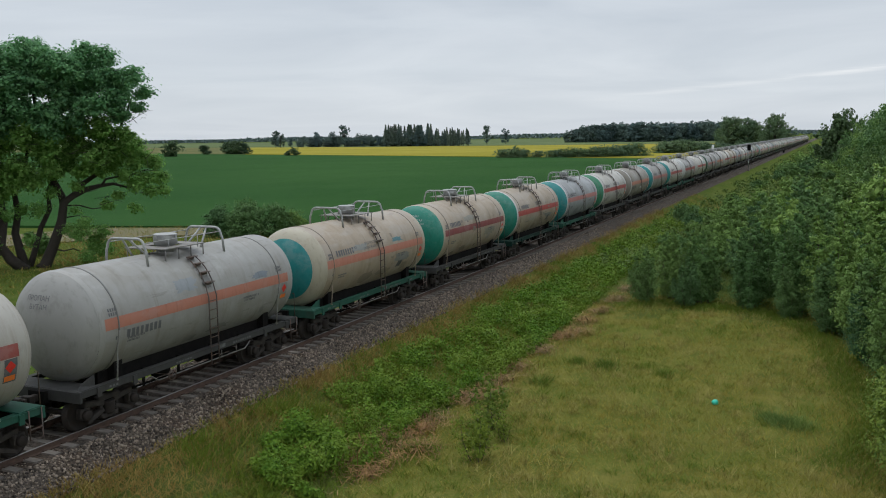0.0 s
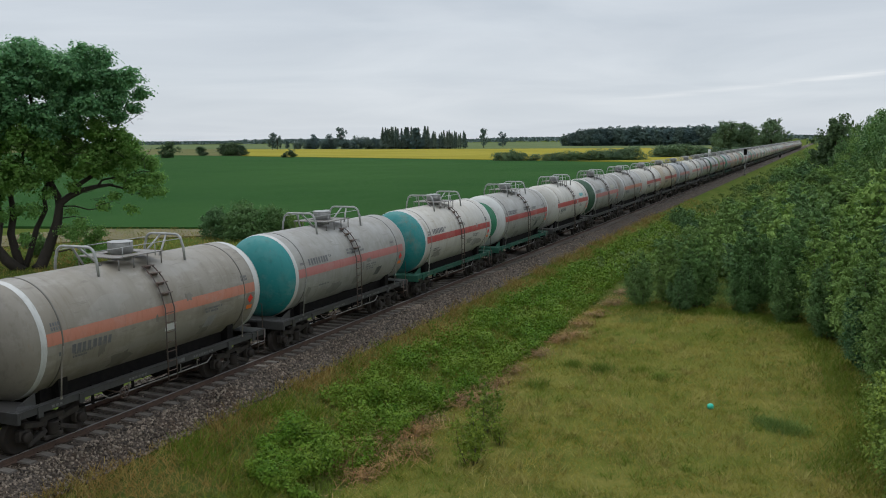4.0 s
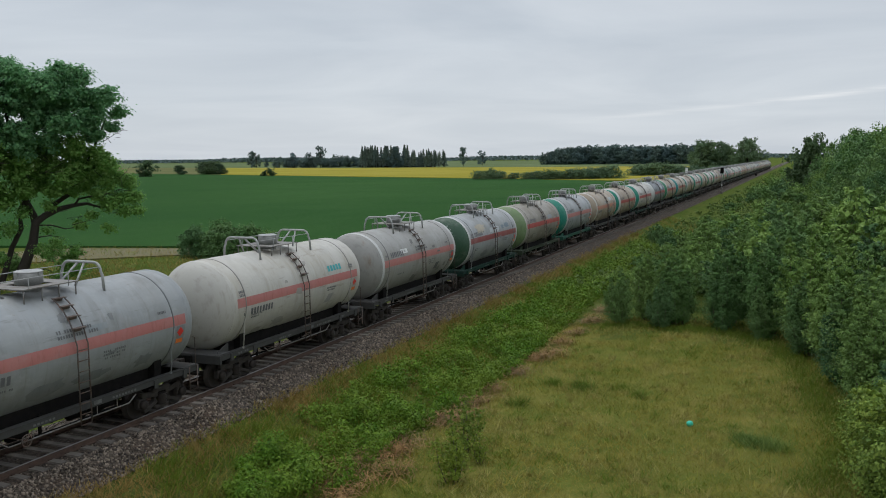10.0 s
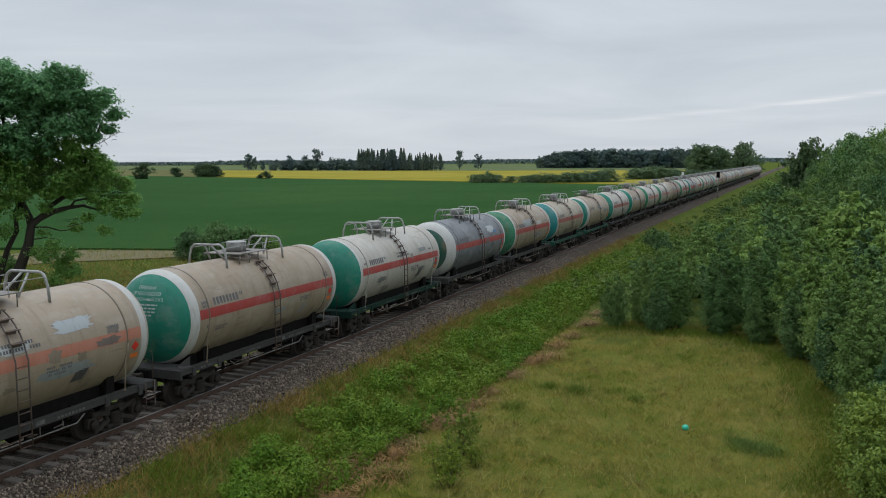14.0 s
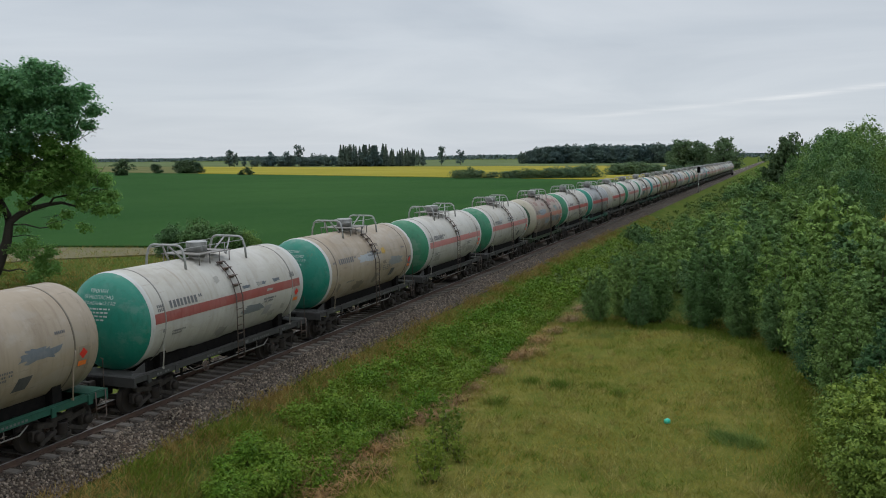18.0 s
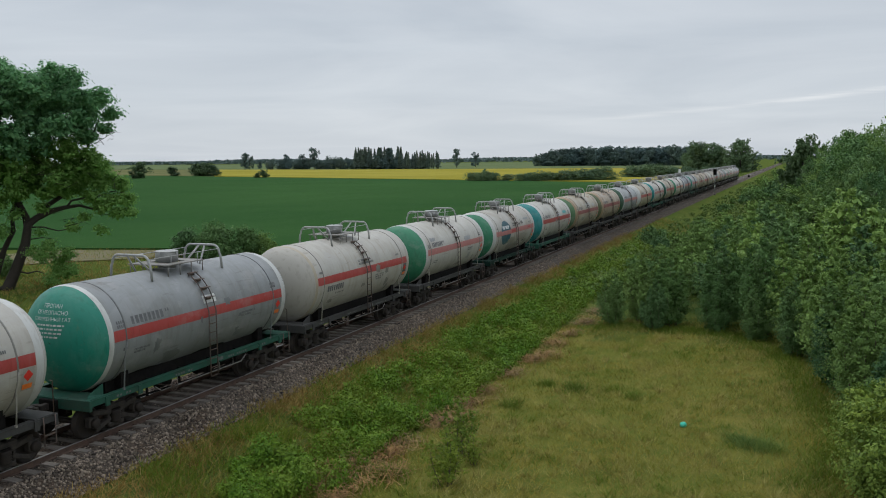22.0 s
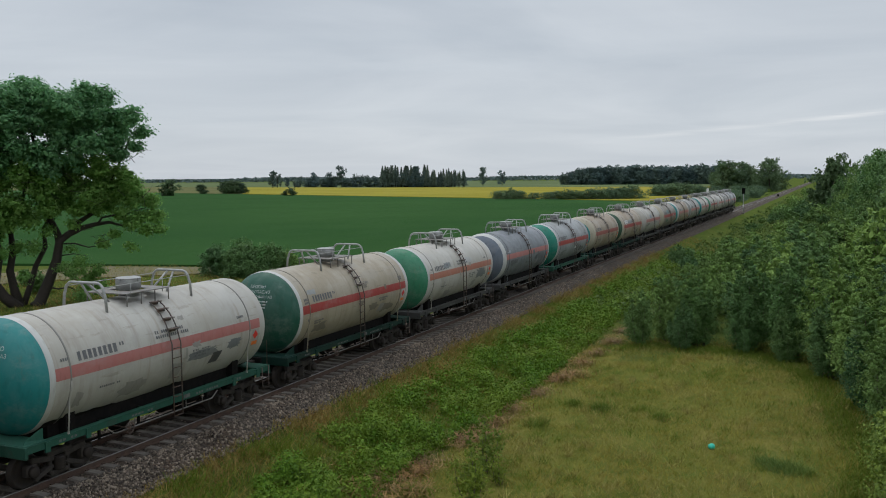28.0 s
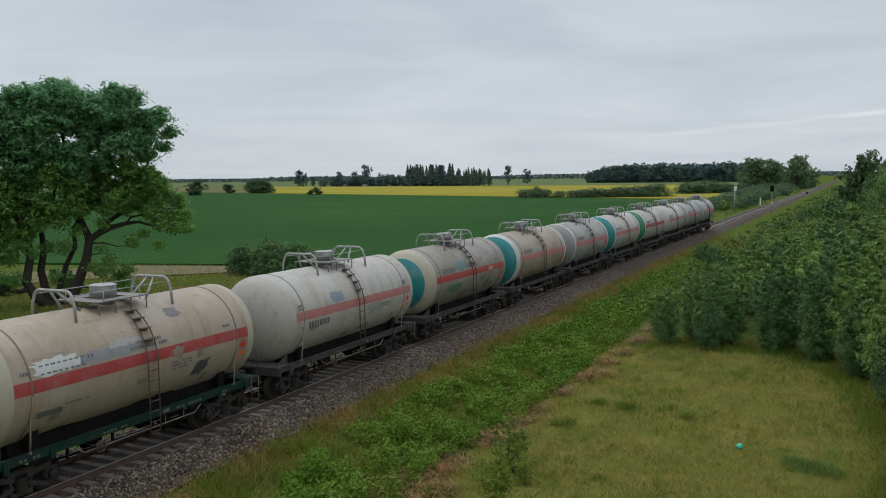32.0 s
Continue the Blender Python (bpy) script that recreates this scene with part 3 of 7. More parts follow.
def clip_mesh():
    bm = bmesh.new()
    for s in (-1, 1):
        for t in (-1, 1):
            box(bm, (s * 0.795 + t * 0.095, 0, -0.145), (0.06, 0.12, 0.035))
    return finish(bm, "rail_fastening", M_RAIL)


SLEEPER, FASTENING = sleeper_mesh(), clip_mesh()
PITCH_SLEEPER = 0.62


def make_far_sleepers():
    co = np.empty(len(SLEEPER.vertices) * 3, dtype=np.float32)
    SLEEPER.vertices.foreach_get("co", co)
    co = co.reshape(-1, 3)
    faces = [tuple(p.vertices) for p in SLEEPER.polygons]
    v, f = [], []
    ys = [8 - PITCH_SLEEPER * k for k in range(1, 60)] + [8 + PITCH_SLEEPER * k for k in range(300, 900)]
    for k, y in enumerate(ys):
        v += [(float(a) + drift(y), float(b) + y, float(c)) for a, b, c in co]
        f += [tuple(i + k * len(co) for i in p) for p in faces]
    me = bpy.data.meshes.new("far_sleepers")
    me.from_pydata(v, [], f)
    me.materials.append(M_SLEEPER)
    ob = tagged(new("far_sleepers", me), kind="stuff")
    ob.parent = track


make_far_sleepers()


def near_sleepers():
    rng = random.Random(3)
    for k in range(300):
        child("sleeper", SLEEPER, track, pose(drift(8 + PITCH_SLEEPER * k) + rng.uniform(-0.03, 0.03), 8 + PITCH_SLEEPER * k + rng.uniform(-0.02, 0.02), 0, 0, 0, rng.uniform(-0.8, 0.8)))
    for k in range(110):
        child("rail_fastening", FASTENING, track, pose(0, 8 + PITCH_SLEEPER * k, 0))

# ---- tank wagons ----
ZC, R = 2.86, 1.625          # axis height and radius of the tank
CYL, REAR, DISH = 4.50, 4.86, 0.80      # the barrel's front and rear edges, depth of its dished ends
PITCH = 12.017


def dish(r):
    """How far a dished end stands out at radius r."""
    return DISH * math.sqrt(max(0.0, 1 - (r / R) ** 2))


def mesh_shell():
    bm = bmesh.new()
    prof = [(-4.49, R), (-3.6, R), (0, R), (3.6, R), (REAR, R)] + [(REAR + 0.85 * dish(R * math.cos(a)), R * math.cos(a)) for a in [math.pi / 2 * i / 12 for i in range(1, 12)]] + [(REAR + 0.85 * DISH, 0.02)]
    lathe(bm, prof, 60, "y", (0, 0, ZC), ends=False)
    return finish(bm, "barrel", TANK)


def mesh_ring(rc):
    """The painted band round the front end, from the cap's edge to the barrel."""
    bm = bmesh.new()
    a0 = math.acos(min(1.0, rc / R))
    prof = [(-4.485, R + 0.003)] + [(-CYL - dish(R * math.cos(a)), R * math.cos(a) + (0.003 if a == 0 else 0)) for a in [a0 * i / 8 for i in range(9)]]
    lathe(bm, prof, 60, "y", (0, 0, ZC), ends=False)
    return finish(bm, "end_band", TRIM)


def mesh_rear_rim():
    """The painted edge of the rear end."""
    bm = bmesh.new()
    lathe(bm, [(4.66, R + 0.0035), (REAR, R + 0.0035), (REAR + 0.10, R * 0.989), (REAR + 0.2, R * 0.957)], 60, "y", (0, 0, ZC), ends=False)
    return finish(bm, "rear_rim", TRIM)


def mesh_cap(rc):
    bm = bmesh.new()
    prof = [(-CYL - dish(rc * k / 14) - 0.004, max(0.02, rc * k / 14)) for k in range(14, -1, -1)]
    lathe(bm, prof, 60, "y", (0, 0, ZC), ends=False)
    return finish(bm, "end_cap", TRIM)


def on_barrel(y, z, lift, side=1):
    a = math.asin(max(-1, min(1, (z - ZC) / R)))
    return (side * (R + lift) * math.cos(a), y, ZC + (R + lift) * math.sin(a))


def skin(bm, y0, y1, z0, z1, lift, side=1, n=4):
    """A painted patch that follows the barrel."""
    rows = [[bm.verts.new(on_barrel(y, z0 + (z1 - z0) * i / n, lift, side)) for y in (y0, y1)] for i in range(n + 1)]
    for a, b in zip(rows, rows[1:]):
        bm.faces.new((a[0], a[1], b[1], b[0]) if side > 0 else (a[1], a[0], b[0], b[1])).smooth = True


def mesh_stripe(side):
    bm = bmesh.new()
    skin(bm, -4.48, 4.64, 2.82, 3.15, 0.005, side, 5)
    return finish(bm, "stripe", TRIM, False)


def mesh_hoop():
    bm = bmesh.new()
    lathe(bm, [(-0.028, R), (-0.024, R + 0.014), (0.024, R + 0.014), (0.028, R)], 64, "y", (0, 0, ZC), ends=False)
    return finish(bm, "tank_band", TRIM)


def mesh_saddle():
    """The cradle between the frame and the belly of the tank."""
    bm = bmesh.new()
    n = 9
    rows = []
    for y in (-0.16, 0.16):
        top = [bm.verts.new((x, y, ZC - math.sqrt(R * R - x * x) + 0.03)) for x in [-1.2 + 2.4 * i / (n - 1) for i in range(n)]]
        low = [bm.verts.new((x * 0.98, y, 1.10)) for x in [-1.2 + 2.4 * i / (n - 1) for i in range(n)]]
        rows.append((top, low))
    (ta, la), (tb, lb) = rows
    for i in range(n - 1):
        bm.faces.new((ta[i], ta[i + 1], la[i + 1], la[i])), bm.faces.new((tb[i], tb[i + 1], lb[i + 1], lb[i]))
        bm.faces.new((la[i], la[i + 1], lb[i + 1], lb[i])), bm.faces.new((ta[i], ta[i + 1], tb[i + 1], tb[i]))
    bm.faces.new((ta[0], tb[0], lb[0], la[0])), bm.faces.new((ta[-1], tb[-1], lb[-1], la[-1]))
    return finish(bm, "saddle", M_BLACK)


def mesh_strut():
    """The tail of a tank band, drawn down to the side sill."""
    bm = bmesh.new()
    a = [on_barrel(0, z, 0.012) for z in (2.75, 2.5, 2.25)]
    tube(bm, a + [(1.49, 0, 1.80), (1.445, 0, 1.30)], 0.022, 6)
    box(bm, (1.44, 0, 1.31), (0.05, 0.06, 0.07))
    return finish(bm, "band_strut", TRIM)


def mesh_dome():
    bm = bmesh.new()
    lathe(bm, [(4.40, 0.31), (4.68, 0.31), (4.685, 0.38), (4.99, 0.38), (5.005, 0.375)], 20, "z")
    return finish(bm, "valve_housing", M_SILVER)


def mesh_lid():
    bm = bmesh.new()
    lathe(bm, [(5.002, 0.39), (5.035, 0.39), (5.05, 0.355), (5.055, 0.05)], 20, "z")
    for a in range(0, 360, 90):
        box(bm, (0.39 * math.cos(radians(a)), 0.39 * math.sin(radians(a)), 4.99), (0.05, 0.05, 0.09), Matrix.Rotation(radians(a), 4, "Z"))
    return finish(bm, "housing_lid", M_SILVER)


def mesh_walkway():
    bm = bmesh.new()
    box(bm, (0.62, 0.0, 4.66), (0.40, 2.0, 0.03))
    box(bm, (-0.62, 0.0, 4.66), (0.40, 2.0, 0.03))
    box(bm, (0, 0.72, 4.66), (0.84, 0.56, 0.03))
    box(bm, (0, -0.72, 4.66), (0.84, 0.56, 0.03))
    for y in (-0.92, -0.3, 0.3, 0.92):
        for x in (-0.78, 0.78):
            tube(bm, [(x, y, 4.64), (x, y, ZC + math.sqrt(R * R - x * x) - 0.02)], 0.02, 5)
    return finish(bm, "walkway", M_DULL)


def mesh_arch():
    """A bent pipe across the tank's back."""
    bm = bmesh.new()
    foot = 0.84
    zf = ZC + math.sqrt(R * R - foot * foot) - 0.02
    pts = [(-foot, 0, zf)]
    top, rr = 5.08, 0.27
    pts.append((-foot + 0.05, 0, top - rr - 0.1))
    for i in range(7):
        a = math.pi - math.pi / 2 * i / 6
        pts.append((-foot + 0.10 + rr + rr * math.cos(a), 0, top - rr + rr * math.sin(a)))
    pts += [(-x, y, z) for x, y, z in pts[::-1]]
    tube(bm, pts, 0.042, 8)
    return finish(bm, "guard_arch", M_SILVER)


def mesh_brace(way):
    bm = bmesh.new()
    tube(bm, [(0.12, 0, 5.06), (0.34, way * 0.62, ZC + math.sqrt(R * R - 0.34 ** 2) - 0.01)], 0.034, 6)
    tube(bm, [(-0.12, 0, 5.06), (-0.34, way * 0.62, ZC + math.sqrt(R * R - 0.34 ** 2) - 0.01)], 0.034, 6)
    return finish(bm, "arch_brace", M_SILVER)


def mesh_handrail(side):
    bm = bmesh.new()
    tube(bm, [(side * 0.74, -1.80, 4.95), (side * 0.74, 1.96, 4.95)], 0.014, 5)
    for y in (-0.7, 0.7):
        tube(bm, [(side * 0.74, y, 4.95), (side * 0.74, y, 4.55)], 0.014, 5)
    return finish(bm, "handrail", M_SILVER)


LADDER_Y = 0.1


def ladder_line(y):
    pts = [(1.73, y, 0.78), (1.73, y, 3.05)]
    for d in (10, 20, 30, 40, 50, 58):
        a = radians(d)
        pts.append(((R + 0.09) * math.cos(a), y, ZC + (R + 0.09) * math.sin(a)))
    return pts


def mesh_ladder_rail(y):
    bm = bmesh.new()
    tube(bm, ladder_line(y), 0.022, 5)
    return finish(bm, "ladder_rail", M_LADDER)


def mesh_rung():
    bm = bmesh.new()
    tube(bm, [(0, -0.2, 0), (0, 0.2, 0)], 0.016, 5)
    return finish(bm, "rung", M_LADDER)


def mesh_step():
    bm = bmesh.new()
    box(bm, (0.03, 0, 0), (0.16, 0.40, 0.025))
    box(bm, (-0.02, 0, -0.05), (0.03, 0.30, 0.09))
    return finish(bm, "tread", M_LADDER)


def mesh_sill(side):
    """A channel with a broad upper flange."""
    bm = bmesh.new()
    x = side * 1.44
    box(bm, (x, 0, 1.19), (0.02, 10.7, 0.17))
    box(bm, (x - side * 0.09, 0, 1.277), (0.22, 10.7, 0.018))
    box(bm, (x - side * 0.05, 0, 1.105), (0.11, 10.7, 0.018))
    for k in range(9):
        box(bm, (x - side * 0.04, -4.8 + 1.2 * k, 1.19), (0.08, 0.03, 0.15))
    for y in (-4.7, -3.3, 3.3, 4.7):
        box(bm, (x + side * 0.03, y, 1.13), (0.05, 0.16, 0.26))
    return finish(bm, "side_sill", FRAME)


def mesh_brake_wheel():
    """The hand brake's wheel below the sill, with its spokes and shaft."""
    bm = bmesh.new()
    ring = [(1.50, 0.16 * math.cos(a), 0.86 + 0.16 * math.sin(a)) for a in [math.pi * k / 8 for k in range(17)]]
    tube(bm, ring, 0.018, 5)
    for k in range(4):
        a = math.pi * k / 4
        c, q = 0.155 * math.cos(a), 0.155 * math.sin(a)
        tube(bm, [(1.50, -c, 0.86 - q), (1.50, c, 0.86 + q)], 0.011, 4)
    tube(bm, [(1.50, 0, 0.86), (0.5, 0, 0.86)], 0.02, 5)
    return finish(bm, "brake_wheel", M_LADDER)


def mesh_truss():
    """The step rail and rods that hang below the sill."""
    bm = bmesh.new()
    tube(bm, [(1.36, -2.5, 1.0), (1.36, -2.2, 0.80), (1.36, 2.2, 0.80), (1.36, 2.5, 1.0)], 0.022, 5)
    for y in (-1.4, 0.9, 1.7):
        tube(bm, [(1.36, y, 0.80), (1.36, y, 1.05)], 0.016, 5)
    return finish(bm, "brake_rod", M_DULL)


def mesh_centre_sill_and_fill():
    bm = bmesh.new()
    # the sill, made wider to help close the gap under the barrel
    box(bm, (0, 0, 1.08), (0.62, 11.1, 0.34))
    for y in (-2.4, -0.8, 0.8, 2.4):
        box(bm, (0, y, 1.14), (2.8, 0.12, 0.18))
    # long black boxes added to fill the bright gap below the barrel
    for s in (-1, 1):
        box(bm, (0.62 * s, 0.0, 1.34), (0.62, 8.4, 0.40))
    bevel_all(bm, 0.01)
    # air reservoir, brake cylinder, pull rods and hangers, added to darken the view below
    for x, y0, y1, z, r in ((-0.72, -1.9, -0.5, 0.80, 0.24), (0.55, 0.6, 1.5, 0.82, 0.20), (-0.62, 0.9, 2.0, 0.74, 0.17)):
        tube(bm, [(x, y0, z), (x, y0 + 0.08, z), (x, y1 - 0.08, z), (x, y1, z)], r, 12)
    for x, z in ((-0.25, 0.66), (0.22, 0.70), (-1.05, 0.62), (0.95, 0.66)):
        tube(bm, [(x, -2.9, z + 0.06), (x, 0.0, z), (x, 2.9, z + 0.06)], 0.035, 6)
        for y in (-2.4, -0.8, 0.8, 2.4):
            box(bm, (x, y, z + 0.2), (0.05, 0.08, 0.44))
    return finish(bm, "centre_sill", M_BLACK)


def mesh_end_beam():
    bm = bmesh.new()
    box(bm, (0, 0, 1.14), (2.98, 0.10, 0.32))
    box(bm, (0, 0.35, 1.30), (2.86, 0.74, 0.03))
    bevel_all(bm, 0.012)
    return finish(bm, "end_platform", FRAME)


def mesh_coupler():
    bm = bmesh.new()
    box(bm, (0, 0.02, 1.06), (0.16, 0.5, 0.20))
    box(bm, (0.05, -0.26, 1.06), (0.34, 0.18, 0.28))
    box(bm, (-0.16, -0.30, 1.06), (0.12, 0.16, 0.24), Matrix.Rotation(0.4, 4, "Z"))
    bevel_all(bm, 0.02)
    return finish(bm, "coupler", M_WHEEL)


def mesh_stirrup():
    bm = bmesh.new()
    tube(bm, [(0, -0.2, 1.3), (0, -0.2, 0.52), (0, 0.2, 0.52), (0, 0.2, 1.3)], 0.018, 5)
    box(bm, (0, 0, 0.8), (0.05, 0.4, 0.03))
    return finish(bm, "corner_step", M_LADDER)


def mesh_grab():
    bm = bmesh.new()
    tube(bm, [(0, 0, 1.25), (0, 0, 2.2), (0, 0.10, 2.24)], 0.016, 5)
    return finish(bm, "grab_rail", M_LADDER)


def mesh_guard():
    """The slanting plate on the end platform below the dished end."""
    bm = bmesh.new()
    v = [bm.verts.new(p) for p in ((1.30, 0.0, 1.31), (1.30, 0.62, 1.31), (1.30, 0.62, 1.62), (1.26, 0.40, 1.52), (1.22, 0.12, 1.38))]
    bm.faces.new(v)
    r = bmesh.ops.extrude_face_region(bm, geom=bm.faces[:])
    bmesh.ops.translate(bm, verts=[g for g in r["geom"] if isinstance(g, bmesh.types.BMVert)], vec=(-0.03, 0, 0))
    return finish(bm, "end_bracket", FRAME)


def mesh_side_frame():
    bm = bmesh.new()
    for s in (-1, 1):
        box(bm, (0, s * 0.925, 0.52), (0.20, 0.36, 0.30))
        box(bm, (0, s * 0.55, 0.70), (0.18, 0.75, 0.16), Matrix.Rotation(s * 0.16, 4, "X"))
        box(bm, (0, s * 0.52, 0.33), (0.18, 0.66, 0.13), Matrix.Rotation(-s * 0.36, 4, "X"))
    box(bm, (0, 0, 0.78), (0.20, 0.85, 0.14))
    box(bm, (0, 0, 0.24), (0.22, 0.62, 0.12))
    for s in (-1, 1):
        box(bm, (0, s * 0.30, 0.5), (0.16, 0.09, 0.5))
    bevel_all(bm, 0.022)
    return finish(bm, "side_frame", M_BOGIE)


def mesh_springs():
    bm = bmesh.new()
    lathe(bm, [(0.29 + 0.0365 * k, 0.19 if k % 2 else 0.155) for k in range(11)], 12, "z", (0.0, 0, 0))
    return finish(bm, "spring_nest", M_WHEEL)


def mesh_wheel():
    bm = bmesh.new()
    lathe(bm, [(0.065, 0.06), (0.065, 0.14), (0.03, 0.20), (0.02, 0.38), (0.06, 0.41), (0.065, 0.47), (-0.05, 0.478), (-0.065, 0.50), (-0.085, 0.50), (-0.09, 0.41), (-0.03, 0.38), (-0.02, 0.20), (-0.06, 0.14), (-0.065, 0.06)], 20, "x")
    return finish(bm, "wheel", M_WHEEL)


def mesh_axle():
    bm = bmesh.new()
    lathe(bm, [(-1.0, 0.07), (-0.7, 0.09), (0.7, 0.09), (1.0, 0.07)], 10, "x")
    return finish(bm, "axle", M_WHEEL)


def mesh_axlebox():
    bm = bmesh.new()
    lathe(bm, [(-0.06, 0.15), (0.10, 0.15), (0.12, 0.12), (0.13, 0.02)], 14, "x")
    return finish(bm, "axle_box", M_WHEEL)


def mesh_bolster():
    bm = bmesh.new()
    box(bm, (0, 0, 0.72), (2.1, 0.44, 0.22))
    box(bm, (0, 0, 0.86), (0.5, 0.5, 0.10))
    bevel_all(bm, 0.02)
    return finish(bm, "bolster", M_BLACK)


def mesh_brake():
    bm = bmesh.new()
    lathe(bm, [(-0.30, 0.05), (-0.29, 0.18), (0.25, 0.18), (0.28, 0.05)], 14, "y", (0.75, -1.4, 0.86))
    tube(bm, [(0.75, -1.1, 0.86), (0.75, 2.6, 0.80)], 0.02, 5)
    lathe(bm, [(-0.5, 0.05), (-0.45, 0.15), (0.45, 0.15), (0.5, 0.05)], 12, "y", (0.8, 1.6, 0.86))
    return finish(bm, "brake_gear", M_BLACK)


def mesh_placard():
    bm = bmesh.new()
    skin(bm, 4.20, 4.58, 2.20, 2.80, 0.011, 1, 4)
    return finish(bm, "warning_board", TRIM, False)


def mesh_diamond():
    bm = bmesh.new()
    c, r = (4.38, 2.60), 0.16
    bm.faces.new([bm.verts.new(on_barrel(c[0] + dy, c[1] + dz, 0.016)) for dy, dz in ((-r, 0), (0, -r), (r, 0), (0, r))])
    return finish(bm, "hazard_diamond", M_RED, False)


def mesh_codeplate():
    bm = bmesh.new()
    skin(bm, 4.22, 4.54, 2.24, 2.38, 0.016, 1, 2)
    return finish(bm, "code_plate", M_ORANGE, False)


def bars(name, spec, mat, seed):
    """Rows of plain bars that stand for stencilled writing: (start, height, length, letter height, letters)."""
    rng = random.Random(seed)
    bm = bmesh.new()
    for y, z, length, h, n in spec:
        w = length / n
        for i in range(n):
            if n > 9 and rng.random() < 0.14:
                continue
            skin(bm, y + i * w, y + i * w + w * rng.uniform(0.58, 0.74), z, z + h, 0.010, 1, 1)
    return finish(bm, name, mat, False)


NUMBER_HIGH = bars("wagon_number", [(-3.66, 3.22, 1.50, 0.24, 8), (-2.10, 3.36, 0.22, 0.10, 2)], M_DARKPAINT, 1)
NUMBER_LOW = bars("wagon_number", [(-3.66, 2.47, 1.50, 0.24, 8)], M_DARKPAINT, 2)
DATA_A = bars("stencilled_data", [(-4.30, 3.32, 0.34, 0.09, 4), (-4.30, 3.20, 0.34, 0.09, 4), (-3.60, 2.42, 0.70, 0.06, 12), (-3.60, 2.33, 0.5, 0.06, 9), (1.9, 2.62, 0.9, 0.07, 14), (1.9, 2.52, 0.7, 0.07, 11), (3.95, 3.36, 0.36, 0.08, 5), (3.95, 3.26, 0.36, 0.08, 5), (-4.1, 2.5, 0.2, 0.1, 2)], M_DARKPAINT, 3)
DATA_B = bars("stencilled_data", [(-0.6, 3.42, 1.3, 0.09, 14), (-0.6, 3.28, 1.5, 0.09, 16), (1.0, 2.6, 0.9, 0.06, 12), (1.0, 2.5, 0.9, 0.06, 12), (1.0, 2.4, 0.7, 0.06, 10), (-2.9, 2.3, 0.8, 0.06, 11), (3.4, 3.3, 0.4, 0.08, 6), (-4.25, 3.3, 0.3, 0.08, 4)], M_DARKPAINT, 4)


def words_mesh(lines, place, mat):
    """Lettering in the built-in face, each line (text, size, across, up) bent by place(x, z)."""
    bm = bmesh.new()
    for text, size, across, up in lines:
        cu = bpy.data.curves.new("words", "FONT")
        cu.body, cu.size, cu.align_x, cu.resolution_u = text, size, "CENTER", 2
        ob = bpy.data.objects.new("words", cu)
        scene.collection.objects.link(ob)
        bpy.context.view_layer.update()
        me = bpy.data.meshes.new_from_object(ob.evaluated_get(bpy.context.evaluated_depsgraph_get()))
        tmp = bmesh.new()
        tmp.from_mesh(me)
        for v in tmp.verts:
            v.co = Vector(place(v.co.x + across, v.co.y + up))
        tmp.to_mesh(me)
        tmp.free()
        bm.from_mesh(me)
        bpy.data.objects.remove(ob)
        bpy.data.meshes.remove(me)
    return finish(bm, "warning_text", mat, False)


def on_front(x, z):
    return (x, -CYL - dish(math.hypot(x, z)) - 0.014, ZC + z)


def writing_on_cap():
    """The warning on the front end, laid onto its dish, with plain bars for what is too small to read."""
    me = words_mesh((("ПРОПАН", 0.16, 0, 1.02), ("ОГНЕОПАСНО", 0.16, 0, 0.83), ("СЖИЖЕННЫЙ ГАЗ", 0.145, 0, 0.65)), on_front, M_PALE)
    bm = bmesh.new()
    bm.from_mesh(me)
    rng = random.Random(9)
    for k in range(4):
        z, x = 0.50 - 0.115 * k, -0.52
        while x < 0.45 - 0.08 * k:
            wide = rng.uniform(0.05, 0.16)
            bm.faces.new([bm.verts.new(on_front(a, b)) for a, b in ((x, z), (x + wide, z), (x + wide, z + 0.05), (x, z + 0.05))])
            x += wide + 0.035
    bpy.data.meshes.remove(me)
    return finish(bm, "warning_text", M_PALE, False)


WORDS = writing_on_cap()
CAP_SIZES = {"full": 0.982 * R, "mid": 0.92 * R, "small": 0.76 * R}
CAPS = {k: mesh_cap(v) for k, v in CAP_SIZES.items()}
RINGS = {k: mesh_ring(v) for k, v in CAP_SIZES.items()}


def make_bogie(wagon, y):
    bogie = child("bogie", mesh_bolster(), wagon, pose(0, y, 0)) if not PARTS.get("bolster") else child("bogie", PARTS["bolster"], wagon, pose(0, y, 0))
    PARTS["bolster"] = bogie.data
    for s in (-1, 1):
        child("side_frame", PARTS.setdefault("side", mesh_side_frame()) if "side" not in PARTS else PARTS["side"], bogie, pose(s * 1.02, 0, 0))
        child("spring_nest", PARTS["springs"], bogie, pose(s * 1.06, 0, 0))
        child("axle", PARTS["axle"], bogie, pose(0, s * 0.925, 0.475))
        for t in (-1, 1):
            child("wheel", PARTS["wheel"], bogie, pose(s * 0.80, t * 0.925, 0.478, 0, 0, 0 if s > 0 else 180))
            child("axle_box", PARTS["axlebox"], bogie, pose(s * 1.12, t * 0.925, 0.478, 0, 0, 0 if s > 0 else 180))


PARTS = {"springs": mesh_springs(), "axle": mesh_axle(), "wheel": mesh_wheel(), "axlebox": mesh_axlebox(), "side": mesh_side_frame()}


